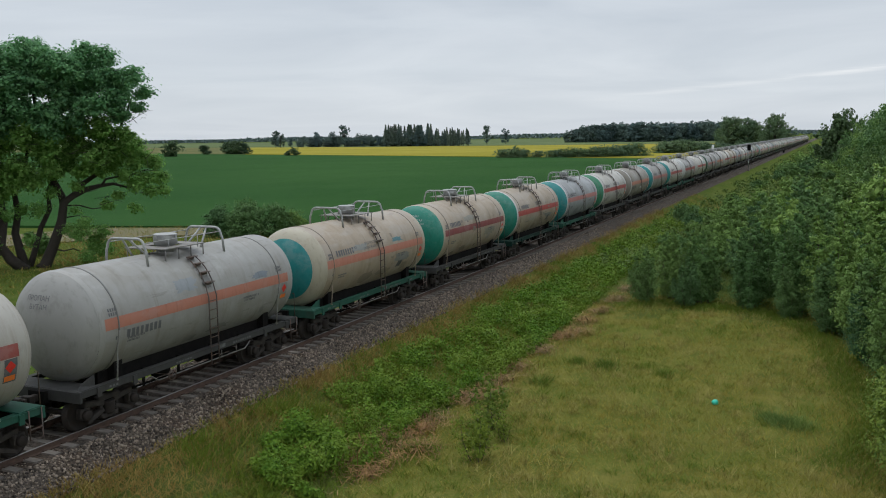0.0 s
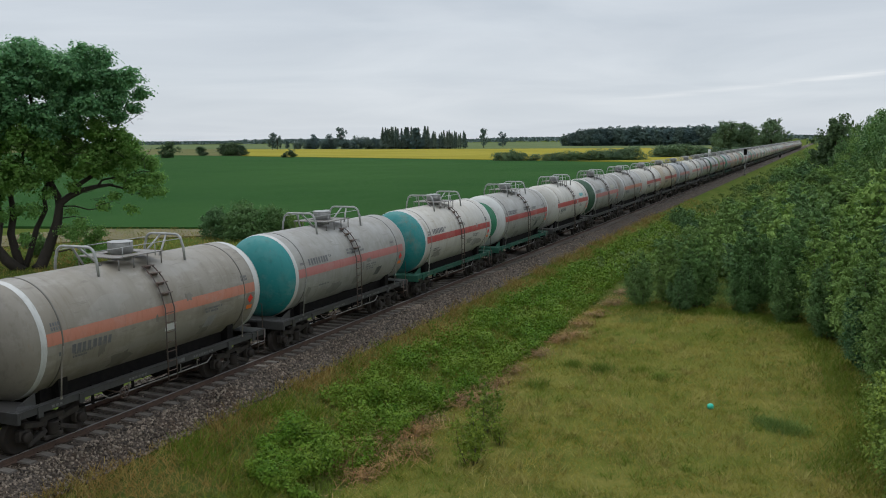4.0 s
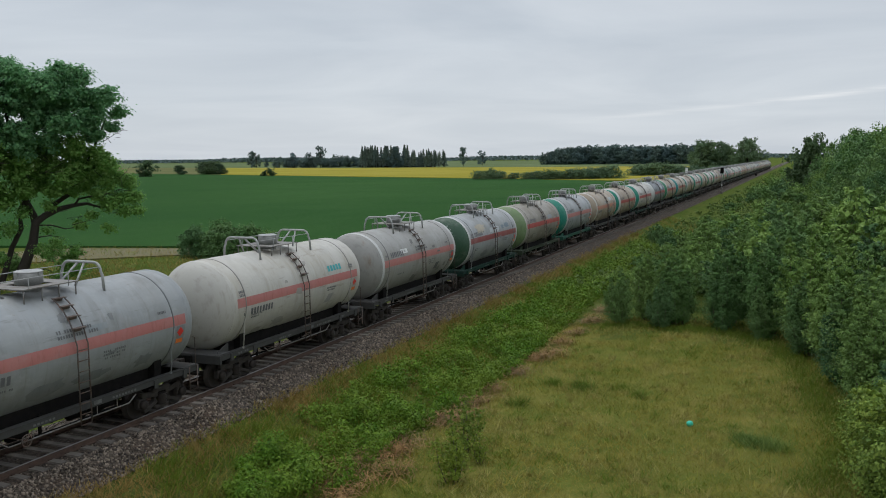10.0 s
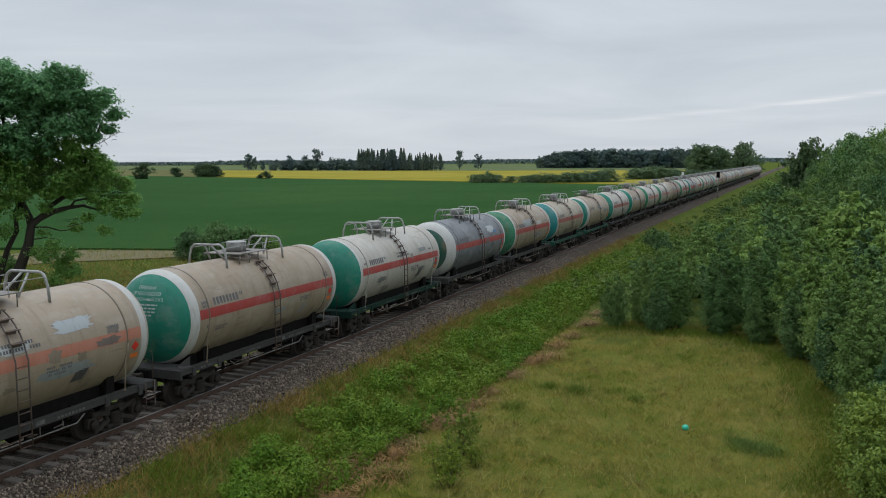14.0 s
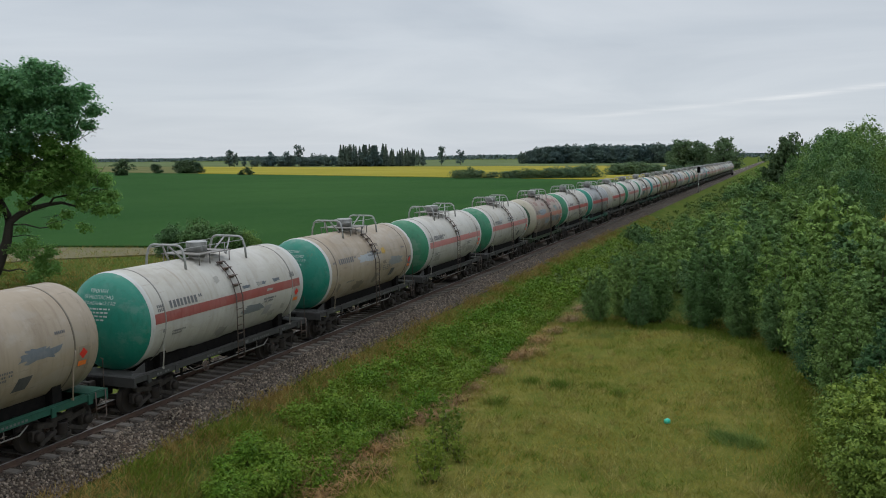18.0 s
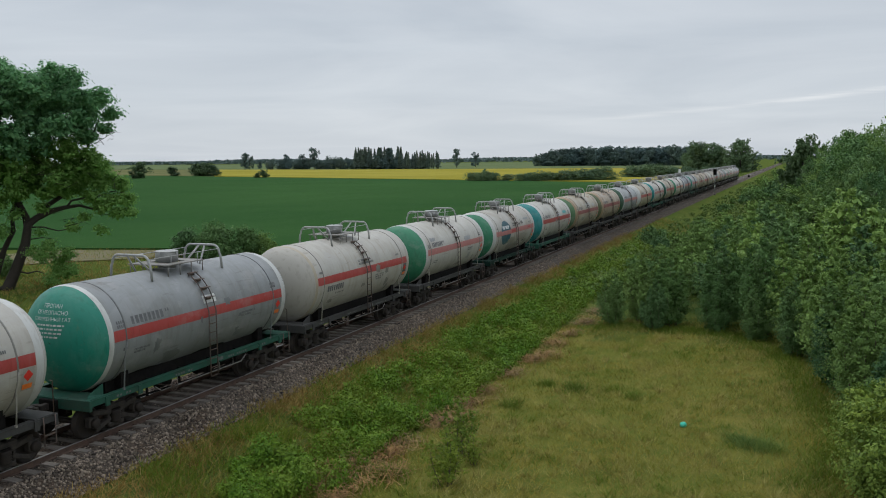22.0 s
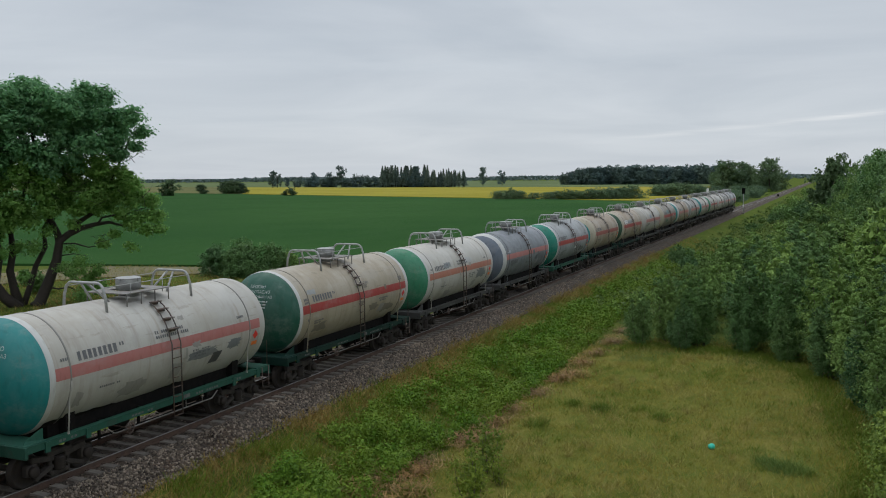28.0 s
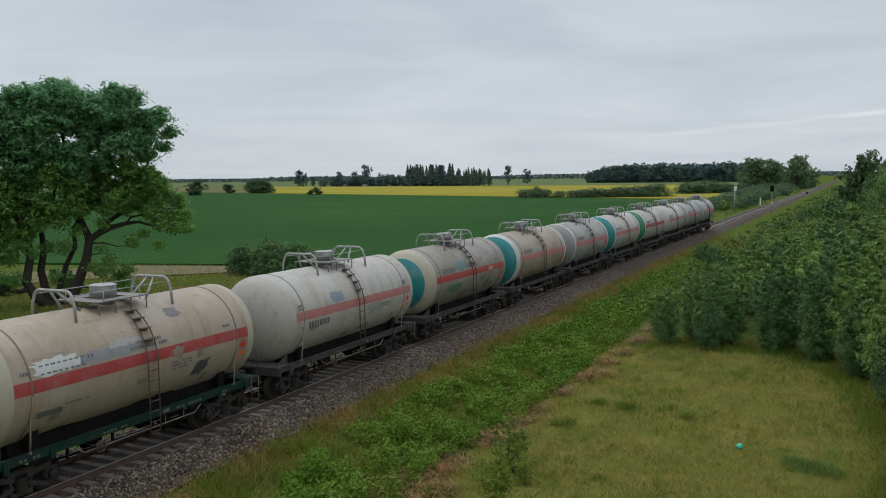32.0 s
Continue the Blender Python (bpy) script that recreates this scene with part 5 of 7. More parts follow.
# what sets single wagons apart: (y, z, width, height, colour) of repainted, flaked or rusty areas
MARKS = {
    1: [(-0.9, 3.55, 1.0, 0.4, (0.30, 0.32, 0.33)), (3.0, 3.3, 0.9, 0.2, (0.22, 0.25, 0.28))],
    2: [(-1.6, 3.4, 1.3, 0.25, (0.33, 0.33, 0.30)), (1.9, 3.35, 1.0, 0.2, (0.10, 0.24, 0.26)), (2.4, 2.45, 1.5, 0.35, (0.26, 0.26, 0.24))],
    3: [(-0.8, 3.5, 1.6, 0.28, (0.30, 0.28, 0.23)), (2.2, 2.5, 1.7, 0.4, (0.30, 0.27, 0.22))],
    4: [(2.4, 2.4, 1.6, 0.3, (0.24, 0.24, 0.22)), (-1.5, 2.4, 1.1, 0.22, (0.40, 0.37, 0.30))],
    10: [(1.6, 3.32, 0.9, 0.16, (0.16, 0.16, 0.15)), (2.6, 2.45, 1.2, 0.3, (0.25, 0.25, 0.23))],
    12: [(-1.8, 3.35, 1.5, 0.4, (0.38, 0.43, 0.45)), (2.3, 3.5, 1.1, 0.3, (0.40, 0.38, 0.30)), (1.4, 2.5, 1.0, 0.25, (0.24, 0.25, 0.25))],
    15: [(-2.4, 3.7, 2.2, 0.7, (0.50, 0.46, 0.38)), (1.6, 3.3, 1.8, 0.35, (0.42, 0.40, 0.36)), (2.2, 2.4, 1.9, 0.3, (0.24, 0.25, 0.24)), (0.9, 3.75, 1.4, 0.5, (0.50, 0.44, 0.28))],
    19: [(1.9, 3.45, 0.5, 0.24, (0.15, 0.21, 0.25)), (2.8, 3.5, 0.9, 0.26, (0.15, 0.21, 0.25)), (-2.3, 3.62, 1.4, 0.5, (0.46, 0.40, 0.30)), (0.3, 3.4, 1.6, 0.4, (0.52, 0.54, 0.55))],
    22: [(2.1, 3.62, 1.5, 0.34, (0.48, 0.52, 0.54)), (3.5, 3.25, 0.5, 0.2, (0.18, 0.15, 0.12)), (0.0, 3.35, 1.2, 0.22, (0.50, 0.52, 0.52)), (3.3, 2.95, 0.9, 0.22, (0.20, 0.16, 0.14)), (1.7, 2.45, 1.8, 0.3, (0.27, 0.30, 0.30))],
    24: [(2.4, 2.42, 0.8, 0.2, (0.16, 0.17, 0.17)), (-2.4, 2.42, 0.9, 0.2, (0.18, 0.19, 0.19)), (2.6, 3.4, 0.9, 0.2, (0.24, 0.26, 0.26))],
    25: [(2.3, 3.62, 1.1, 0.42, (0.50, 0.52, 0.53)), (2.9, 3.45, 0.6, 0.2, (0.06, 0.20, 0.36))],
    26: [(-1.2, 3.45, 2.2, 0.5, (0.34, 0.36, 0.36)), (1.6, 3.3, 1.3, 0.3, (0.52, 0.50, 0.46)), (1.2, 2.4, 1.8, 0.3, (0.30, 0.32, 0.34))],
    28: [(0.4, 3.3, 1.8, 0.3, (0.46, 0.47, 0.47)), (0.9, 3.18, 1.0, 0.14, (0.10, 0.10, 0.10)), (2.8, 2.9, 1.2, 0.35, (0.16, 0.18, 0.20))],
    29: [(0.8, 3.3, 0.5, 0.12, (0.12, 0.14, 0.16)), (1.8, 3.3, 0.6, 0.12, (0.12, 0.14, 0.16)), (2.9, 3.3, 0.5, 0.12, (0.12, 0.14, 0.16)), (1.2, 2.4, 1.4, 0.28, (0.20, 0.22, 0.23))],
    30: [(-0.7, 3.25, 1.9, 0.36, (0.42, 0.45, 0.47)), (2.6, 2.75, 1.6, 0.4, (0.24, 0.25, 0.25)), (1.2, 3.4, 0.4, 0.3, (0.55, 0.34, 0.05))],
    31: [(0.5, 3.32, 1.0, 0.26, (0.44, 0.44, 0.42))],
    32: [(0.3, 3.38, 1.6, 0.42, (0.42, 0.42, 0.39)), (-2.2, 3.5, 0.7, 0.3, (0.46, 0.46, 0.44))],
    33: [(-2.2, 3.30, 2.0, 0.45, (0.24, 0.28, 0.31)), (0.9, 3.92, 1.3, 0.42, (0.20, 0.085, 0.06)), (2.0, 4.12, 1.2, 0.30, (0.22, 0.09, 0.065)), (3.2, 4.02, 0.9, 0.35, (0.24, 0.10, 0.075)), (-3.0, 4.05, 0.9, 0.28, (0.24, 0.12, 0.08)), (0.1, 3.62, 0.5, 0.3, (0.20, 0.09, 0.06)), (2.4, 3.55, 0.9, 0.20, (0.07, 0.16, 0.13)), (-1.2, 3.9, 0.8, 0.22, (0.23, 0.10, 0.07)), (2.9, 2.72, 0.9, 0.32, (0.42, 0.39, 0.33)), (1.4, 2.55, 1.0, 0.5, (0.20, 0.22, 0.24)),
         (3.0, 2.5, 1.1, 0.5, (0.16, 0.18, 0.20)), (2.6, 3.4, 0.7, 0.3, (0.20, 0.26, 0.27)), (-0.8, 2.5, 1.3, 0.4, (0.26, 0.30, 0.33))],
    34: [(1.9, 3.4, 1.6, 0.5, (0.34, 0.34, 0.31)), (0.6, 3.25, 0.8, 0.3, (0.42, 0.41, 0.37)), (-1.2, 2.4, 1.2, 0.2, (0.30, 0.30, 0.28))],
    37: [(-3.4, 3.62, 0.7, 0.2, (0.30, 0.31, 0.31)), (1.9, 3.3, 1.0, 0.26, (0.36, 0.37, 0.37))],
    38: [(-0.55, 2.98, 1.1, 0.24, (0.50, 0.05, 0.05)), (3.3, 3.0, 0.7, 0.14, (0.50, 0.05, 0.05)), (1.05, 3.36, 0.5, 0.13, (0.10, 0.09, 0.08)), (1.75, 3.42, 0.5, 0.20, (0.10, 0.08, 0.07)), (2.9, 3.62, 1.2, 0.12, (0.30, 0.31, 0.31)),
         (0.3, 3.95, 1.0, 0.7, (0.34, 0.29, 0.22)), (-1.0, 2.35, 1.6, 0.4, (0.33, 0.29, 0.23)), (1.6, 2.4, 2.2, 0.5, (0.34, 0.31, 0.26))],
    39: [(0.6, 3.3, 1.3, 0.24, (0.45, 0.46, 0.46))],
    40: [(-4.2, 3.9, 0.35, 0.8, (0.36, 0.25, 0.14)), (-4.25, 2.7, 0.25, 0.9, (0.36, 0.25, 0.14)), (4.1, 4.05, 0.5, 0.35, (0.30, 0.19, 0.11)), (2.9, 4.2, 1.1, 0.16, (0.32, 0.22, 0.13)), (0.4, 3.5, 2.2, 0.5, (0.44, 0.43, 0.39)), (2.6, 3.45, 1.1, 0.3, (0.42, 0.41, 0.37)), (-2.0, 2.35, 1.2, 0.3, (0.28, 0.27, 0.24))],
    41: [(-1.6, 4.12, 1.1, 0.18, (0.32, 0.20, 0.12)), (2.4, 4.15, 1.2, 0.16, (0.30, 0.19, 0.12)), (-3.7, 3.8, 0.5, 0.4, (0.33, 0.22, 0.13)), (0.2, 3.5, 1.4, 0.3, (0.40, 0.38, 0.32))],
    42: [(-2.0, 3.42, 1.0, 0.26, (0.44, 0.46, 0.48))],
    44: [(1.6, 2.45, 1.3, 0.3, (0.20, 0.21, 0.21)), (3.2, 2.5, 0.7, 0.3, (0.19, 0.20, 0.20))],
    45: [(-3.6, 3.6, 0.6, 0.18, (0.35, 0.36, 0.35))],
    46: [(-2.0, 3.4, 1.0, 0.3, (0.26, 0.28, 0.28)), (2.9, 2.5, 1.3, 0.5, (0.20, 0.21, 0.21)), (0.9, 3.42, 1.2, 0.3, (0.50, 0.50, 0.48))],
    47: [(-3.9, 3.3, 0.7, 0.16, (0.36, 0.39, 0.42)), (1.9, 2.5, 0.5, 0.3, (0.07, 0.08, 0.09))],
    50: [(-3.1, 3.38, 1.45, 0.40, (0.66, 0.66, 0.63)), (-1.3, 3.36, 1.9, 0.32, (0.26, 0.27, 0.27)), (2.4, 2.3, 0.6, 0.34, (0.07, 0.075, 0.08)), (1.6, 4.05, 0.5, 0.25, (0.18, 0.17, 0.16)), (-0.6, 3.55, 1.2, 0.18, (0.42, 0.41, 0.37)), (-3.4, 2.2, 0.9, 0.16, (0.12, 0.13, 0.13))],
    51: [(-1.5, 3.42, 1.0, 0.42, (0.25, 0.30, 0.35)), (1.4, 2.6, 1.2, 0.4, (0.36, 0.37, 0.36))],
    52: [(-1.3, 3.45, 1.5, 0.4, (0.13, 0.24, 0.22)), (-2.2, 2.4, 1.8, 0.4, (0.08, 0.20, 0.14)), (2.6, 2.95, 0.6, 0.2, (0.40, 0.38, 0.34))],
    53: [(-1.2, 3.35, 1.6, 0.34, (0.40, 0.38, 0.34))],
}


SIDE_WORDS = {
    1: words_mesh((("ПРОПАН", 0.20, -0.1, 0.86), ("БУТАН", 0.20, -0.05, 0.62)), on_front, M_DARKPAINT),
    2: words_mesh((("ОГНЕОПАСНО", 0.16, -0.60, 3.42), ("СЖИЖЕННЫЙ ГАЗ", 0.16, -0.60, 3.24)), lambda x, z: on_barrel(x, z, 0.012), M_DARKPAINT),
    45: words_mesh((("ПЕНТАН", 0.19, 0.66, 3.42),), lambda x, z: on_barrel(x, z, 0.012), M_DARKPAINT),
}


def add_marks(w, k):
    for i, (y, z, wide, high, c) in enumerate(MARKS.get(k, ())):
        child("paint_patch", blot(y, z, wide, high, k * 17 + i, 0.0075 + 0.0005 * i, 46, 0.30), w, None, "", tuple(v * 0.72 for v in c))
    if k in (11, 17, 39):
        bm = bmesh.new()
        for i in range(5):
            skin(bm, 2.15 + 0.24 * i, 2.33 + 0.24 * i, 3.32, 3.55, 0.011, 1, 2)
        tagged(child("company_mark", finish(bm, "company_mark", TRIM, False), w, None, "teal company mark", (0.03, 0.30, 0.30)), kind="stuff")
    if k in SIDE_WORDS:
        tagged(child("warning_text", SIDE_WORDS[k], w, None, "stencilled warning words"), kind="stuff")
    if k == 38:
        child("company_mark", oval(-2.25, 2.95, 2.2, 1.6, 0.012), w, None, "round blue-green company mark", (0.004, 0.062, 0.082))
        bm = bmesh.new()
        skin(bm, -3.36, -1.12, 2.82, 3.10, 0.016, 1, 4)
        child("stripe", finish(bm, "stripe", TRIM, False), w, None, "faded red stripe across the mark", TONE["p"])
        bm = bmesh.new()
        for i in range(9):
            if i != 3:
                skin(bm, -2.92 + 0.16 * i, -2.82 + 0.16 * i, 3.20, 3.42, 0.018, 1, 1)
        tagged(child("mark_number", finish(bm, "mark_number", M_WHITE, False), w), kind="stuff")


STRIPES = {s: mesh_stripe(s) for s in (-1, 1)}


def make_train():
    bare, plain = build_wagon(True), build_wagon(False)
    for k, spec in enumerate(TRAIN):
        y = START + PITCH * (FIRST + k)
        src = plain if k in NO_ARCHES else bare
        WAGONS.append(copy_thing(src, pose(drift(y), y, 0)))
    for o in (bare, plain):
        for c in list(o.children_recursive) + [o]:
            bpy.data.objects.remove(c)
    for k, (w, spec) in enumerate(zip(WAGONS, TRAIN)):
        paint(w, spec, k)
        add_marks(w, k)


make_train()


# ---- trees and shrubs ----
def heights(x, y):
    return np.array([land(float(a), float(b)) for a, b in zip(x, y)])


def clumps(rng, centres, radii, per, squash=0.8):
    """Points scattered through soft lumps, thicker towards their skins, and the ways in which they face."""
    out, way = [], []
    for (c, r, n) in zip(centres, radii, per):
        d = rng.normal(size=(n, 3))
        d /= np.linalg.norm(d, axis=1)[:, None]
        k = r * rng.random(n)[:, None] ** 0.42
        out.append(np.asarray(c) + d * k * np.array([1, 1, squash]))
        way.append(d)
    return np.concatenate(out), np.concatenate(way)


def lumpy(rng, centres, radii, subs, leaves_each):
    """Splits each lump into smaller ones on its skin, for an uneven outline with gaps."""
    cc, rr, nn, dd = [], [], [], []
    for c, r in zip(centres, radii):
        for _ in range(subs):
            d = rng.normal(size=3)
            d /= np.linalg.norm(d)
            d[2] *= 0.85
            cc.append(np.asarray(c) + d * r * rng.uniform(0.5, 1.0))
            rr.append(r * rng.uniform(0.24, 0.5))
            nn.append(max(6, int(leaves_each * rng.uniform(0.5, 1.4))))
            dd.append(d)
    p, w = clumps(rng, cc, rr, nn)
    return p, 0.6 * w + 0.6 * np.repeat(np.array(dd), nn, 0)


def make_oak():
    """The old many-stemmed oak beyond the line; its crown is laid out across and down to fit the camera's view, and in
    depth (w), some 2 cm a step.
    """
    rng = np.random.default_rng(11)
    foot = Vector((-35.2, 51.1, 0))
    right, deep = Vector((0.683, 0.730, 0)), Vector((-0.730, 0.683, 0))
    ground_z = land(foot.x, foot.y)

    def at(a, d, w=0.0):
        return foot + right * (0.0195 * a - 0.00095 * d - 4.47) + deep * w + Vector((0, 0, 17.84 - 0.00038 * a - 0.0211 * d))

    tree = tagged(new("oak_tree"), "old oak with several dark leaning stems and a broad crown", "tree")
    stems = [
        ([(205, 960), (220, 910), (250, 840), (282, 750), (292, 680), (325, 655), (375, 632), (430, 618), (480, 612), (530, 625)], 0.50, 0.07, -0.3),
        ([(292, 690), (285, 655), (258, 600), (235, 510), (205, 400), (190, 280), (185, 180)], 0.32, 0.06, 0.4),
        ([(330, 652), (362, 612), (415, 578), (440, 555), (480, 470), (520, 380), (560, 280)], 0.22, 0.05, 0.5),
        ([(435, 616), (450, 594), (500, 584), (545, 580), (600, 560), (650, 565)], 0.10, 0.02, -0.3),
        ([(530, 625), (580, 630), (620, 640), (660, 625)], 0.06, 0.02, -0.4),
        ([(150, 950), (95, 880), (62, 830), (75, 740), (66, 660), (35, 550), (20, 400), (40, 250)], 0.46, 0.07, -1.0),
        ([(150, 930), (130, 860), (112, 790), (124, 715), (112, 640), (150, 560), (172, 450), (150, 300)], 0.38, 0.06, 1.2),
        ([(160, 940), (178, 870), (205, 775), (240, 705), (232, 640), (280, 540), (330, 420), (380, 280), (430, 170)], 0.26, 0.05, 2.0),
        ([(75, 850), (40, 862), (-10, 852), (-70, 820), (-130, 760)], 0.22, 0.07, -1.6),
        ([(60, 640), (0, 560), (-80, 440), (-130, 300)], 0.22, 0.06, -0.6),
        ([(250, 850), (290, 858), (325, 852), (350, 862)], 0.08, 0.03, -0.4),
        ([(300, 690), (350, 690), (400, 705), (440, 700), (470, 712)], 0.07, 0.02, -0.5),
        ([(295, 735), (345, 728), (390, 735)], 0.05, 0.02, -0.6),
    ]
    for pts, r0, r1, w in stems:
        bm = bmesh.new()
        q = [at(x, y, w * (0.3 + 0.7 * i / len(pts)) + 0.12 * rng.normal()) for i, (x, y) in enumerate(pts)]
        if pts[0][1] > 920:
            q[0].z = ground_z - 0.15
        tube(bm, q, r0, 9, r1)
        part("stem", bm, M_BARK, tree)
    twigs = bmesh.new()
    for _ in range(260):
        x, y = rng.uniform(-150, 620), rng.uniform(150, 700)
        if x > 470 and (y < 330 or y > 660) or y > 600 and x < 320:
            continue
        a = at(x, y, rng.uniform(-3, 3))
        b = a + Vector((rng.normal() * 0.8, rng.normal() * 0.8, rng.uniform(-0.2, 0.8)))
        c = b + Vector((rng.normal() * 0.7, rng.normal() * 0.7, rng.uniform(-0.4, 0.5)))
        tube(twigs, [a, b, c], 0.026, 4, 0.008)
    tagged(part("branchwork", twigs, M_BARK, tree), kind="stuff")
    tops = [(180, 135, 52), (100, 155, 60), (30, 175, 62), (250, 175, 55), (372, 142, 46), (450, 152, 38), (320, 205, 56), (420, 215, 52), (552, 218, 42), (515, 268, 42), (600, 270, 24), (574, 322, 20), (485, 295, 42), (500, 352, 34),
            (400, 325, 56), (300, 290, 56), (200, 240, 62), (100, 250, 66), (20, 290, 68), (130, 345, 58), (232, 368, 56), (40, 400, 62), (-60, 200, 80), (-60, 330, 80), (-150, 260, 84), (-150, 400, 84), (335, 385, 46), (250, 425, 40), (80, 415, 44), (270, 235, 46), (370, 262, 46), (470, 222, 36), (140, 200, 46), (60, 330, 52), (-90, 450, 60)]
    low = [(335, 405, 48), (430, 405, 42), (512, 430, 38), (556, 465, 32), (440, 465, 42), (250, 445, 44), (160, 435, 50), (345, 465, 44), (80, 435, 50), (-20, 470, 58), (505, 485, 34), (60, 475, 46), (232, 492, 50), (130, 555, 52), (20, 560, 52), (300, 525, 38), (395, 525, 36), (480, 535, 34), (560, 530, 30), (640, 530, 26), (662, 590, 26), (620, 640, 20), (560, 612, 22), (672, 636, 14), (350, 565, 24), (-50, 540, 66),
           (60, 640, 36), (-20, 650, 50), (455, 692, 14), (600, 590, 22), (180, 600, 32), (500, 655, 12), (-120, 560, 70), (560, 700, 9), (420, 560, 26), (250, 560, 34), (520, 575, 24), (100, 610, 34), (340, 615, 14), (590, 510, 26), (440, 510, 30)]
    under = [(400, 825, 36), (345, 790, 32), (440, 790, 26), (385, 880, 30), (140, 700, 22), (335, 705, 16), (0, 740, 36), (-80, 700, 55), (300, 780, 20), (430, 860, 24), (20, 820, 30), (170, 810, 22), (-90, 820, 50), (200, 700, 26), (90, 720, 24), (40, 690, 34), (250, 640, 20), (460, 850, 20), (370, 760, 26)]
    for name, blobs, per, each, mat, depth, size, lab in (("upper_crown", tops, 50, 30, M_OAK, 3.0, 0.168, "dense dark green foliage"), ("lower_crown", low, 62, 25, M_OAKLOW, 2.0, 0.155, "loose yellow-green hanging foliage"),
                                                         ("sprouting_foliage", under, 40, 24, M_OAKLOW, 1.5, 0.12, "sparse olive sprouts round the stems")):
        p, w_out = [], []
        for x, y, q in blobs:
            r = q * 0.0205
            for w in (-0.65, 0.5):
                k = max(5, int(per * (r / 1.1) ** 1.5))
                d = rng.normal(size=(k, 3))
                d /= np.linalg.norm(d, axis=1)[:, None]
                tuft = np.array(at(x, y, w * depth + rng.normal() * 0.5)) + d * (r * 1.16 * rng.random(k) ** 0.42)[:, None] * np.array([1, 1, 0.88])
                wide = rng.uniform(0.13, 0.30, k)
                e = rng.normal(size=(k * each, 3))
                p.append(np.repeat(tuft, each, 0) + e * np.repeat(wide, each)[:, None] * np.array([1, 1, 0.62]))
                w_out.append(0.45 * e + 0.6 * np.repeat(d, each, 0))
        child(name, quads(name, leaves(rng, np.concatenate(p), size, 0.15, 1.35, 0.3, 1.0, np.concatenate(w_out)), mat), tree, None, lab)
    return tree


# yellower, paler oak leaf: the light on the lower crown is in its colour
M_OAKLOW = leaf("sunlit_oak_leaf", (0.15, 0.3, 0.076), (0.285, 0.45, 0.13), 0.58)


def shrub_meshes(seed, tall, wide, n_leaf, size, mat, leaders=6, sprays=24, cone=0.75, rise=0.75, low=0.06):
    """Stems and foliage of a bush: leaning leaders, each hung with rising sprays that end in leafy tufts."""
    rng = np.random.default_rng(seed)
    bm = bmesh.new()
    each = max(5, n_leaf // (leaders * sprays * 3))
    pts, ways, girth = [], [], []
    for s in range(leaders):
        a = 2 * np.pi * (s + rng.uniform(-0.35, 0.35)) / max(1, leaders - 1)
        out = wide * 0.5 * (rng.uniform(0.35, 0.8) if s else 0.05)
        h = tall * (rng.uniform(0.55, 0.92) if s else 1.0)
        foot = np.array((0.10 * wide * math.cos(a), 0.10 * wide * math.sin(a), -0.1))
        tip = np.array((out * math.cos(a), out * math.sin(a), h))
        mid = (foot + tip) / 2 + np.array((0.18 * out * math.cos(a), 0.18 * out * math.sin(a), 0.0)) + rng.normal(size=3) * 0.02 * tall
        tube(bm, [foot, mid, tip], 0.006 + 0.008 * tall, 5, 0.004)
        f = low + (1 - low) * (np.arange(sprays) + rng.random(sprays)) / sprays
        base = np.where(f[:, None] < 0.5, foot + (mid - foot) * (f * 2)[:, None], mid + (tip - mid) * (f * 2 - 1)[:, None])
        az = np.arange(sprays) * 2.4 + rng.uniform(0, 6.28) + rng.normal(size=sprays) * 0.3
        reach = wide * 0.30 * (1.03 - f) ** cone * np.clip(f * 3.0 + 0.45, 0, 1) * rng.uniform(0.6, 1.35, sprays) + 0.03 * wide
        way = np.stack([np.cos(az), np.sin(az), rise * rng.uniform(0.4, 1.5, sprays)], 1) * reach[:, None]
        for k in range(0, sprays, 2):
            if reach[k] > 0.12 * wide:
                tube(bm, [base[k], base[k] + way[k] * 0.9], 0.003 + 0.0016 * tall, 3, 0.002)
        for k, r in ((0.42, 0.50), (0.75, 0.42), (1.0, 0.30)):
            c = base + way * k * rng.uniform(0.85, 1.1, (sprays, 1))
            e = rng.normal(size=(sprays, each, 3))
            e /= np.linalg.norm(e, axis=2)[..., None]
            q = c[:, None, :] + e * (r * reach[:, None] * rng.random((sprays, each)) ** 0.5)[..., None] * np.array([1, 1, 0.8])
            d = way / np.linalg.norm(way, axis=1)[:, None]
            pts.append(q.reshape(-1, 3)), ways.append((0.5 * e + 0.8 * d[:, None, :]).reshape(-1, 3)), girth.append(np.full(sprays * each, 1.35 - 0.45 * k + (0.6 if k < 0.5 else 0.0)))
    p, w = np.concatenate(pts), np.concatenate(ways)
    keep = p[:, 2] > 0.03
    inner = np.concatenate(girth)[keep]
    return finish(bm, "branchwork", M_TWIG), quads("foliage", leaves(rng, p[keep], size * inner, 0.05, 1.6, 0.3, 0.35, w[keep]), mat)


# the darkest leaf here also paints the shaded gaps of the scrub
MIX = (M_SHRUB, M_SHRUB, M_ALDER_SHADE, M_ALDER_SHADE, M_ALDER_SHADE, M_BIRCH, M_BIRCH, M_SHRUB)
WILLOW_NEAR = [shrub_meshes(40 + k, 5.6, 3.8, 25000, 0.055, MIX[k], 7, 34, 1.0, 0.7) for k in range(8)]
WILLOW = [shrub_meshes(50 + k, 5.6, 4.2, 13500, 0.078, (M_SHRUB, M_SHRUB, M_BIRCH, M_SHRUB)[k], 6, 26, 0.65, 0.7) for k in range(4)]
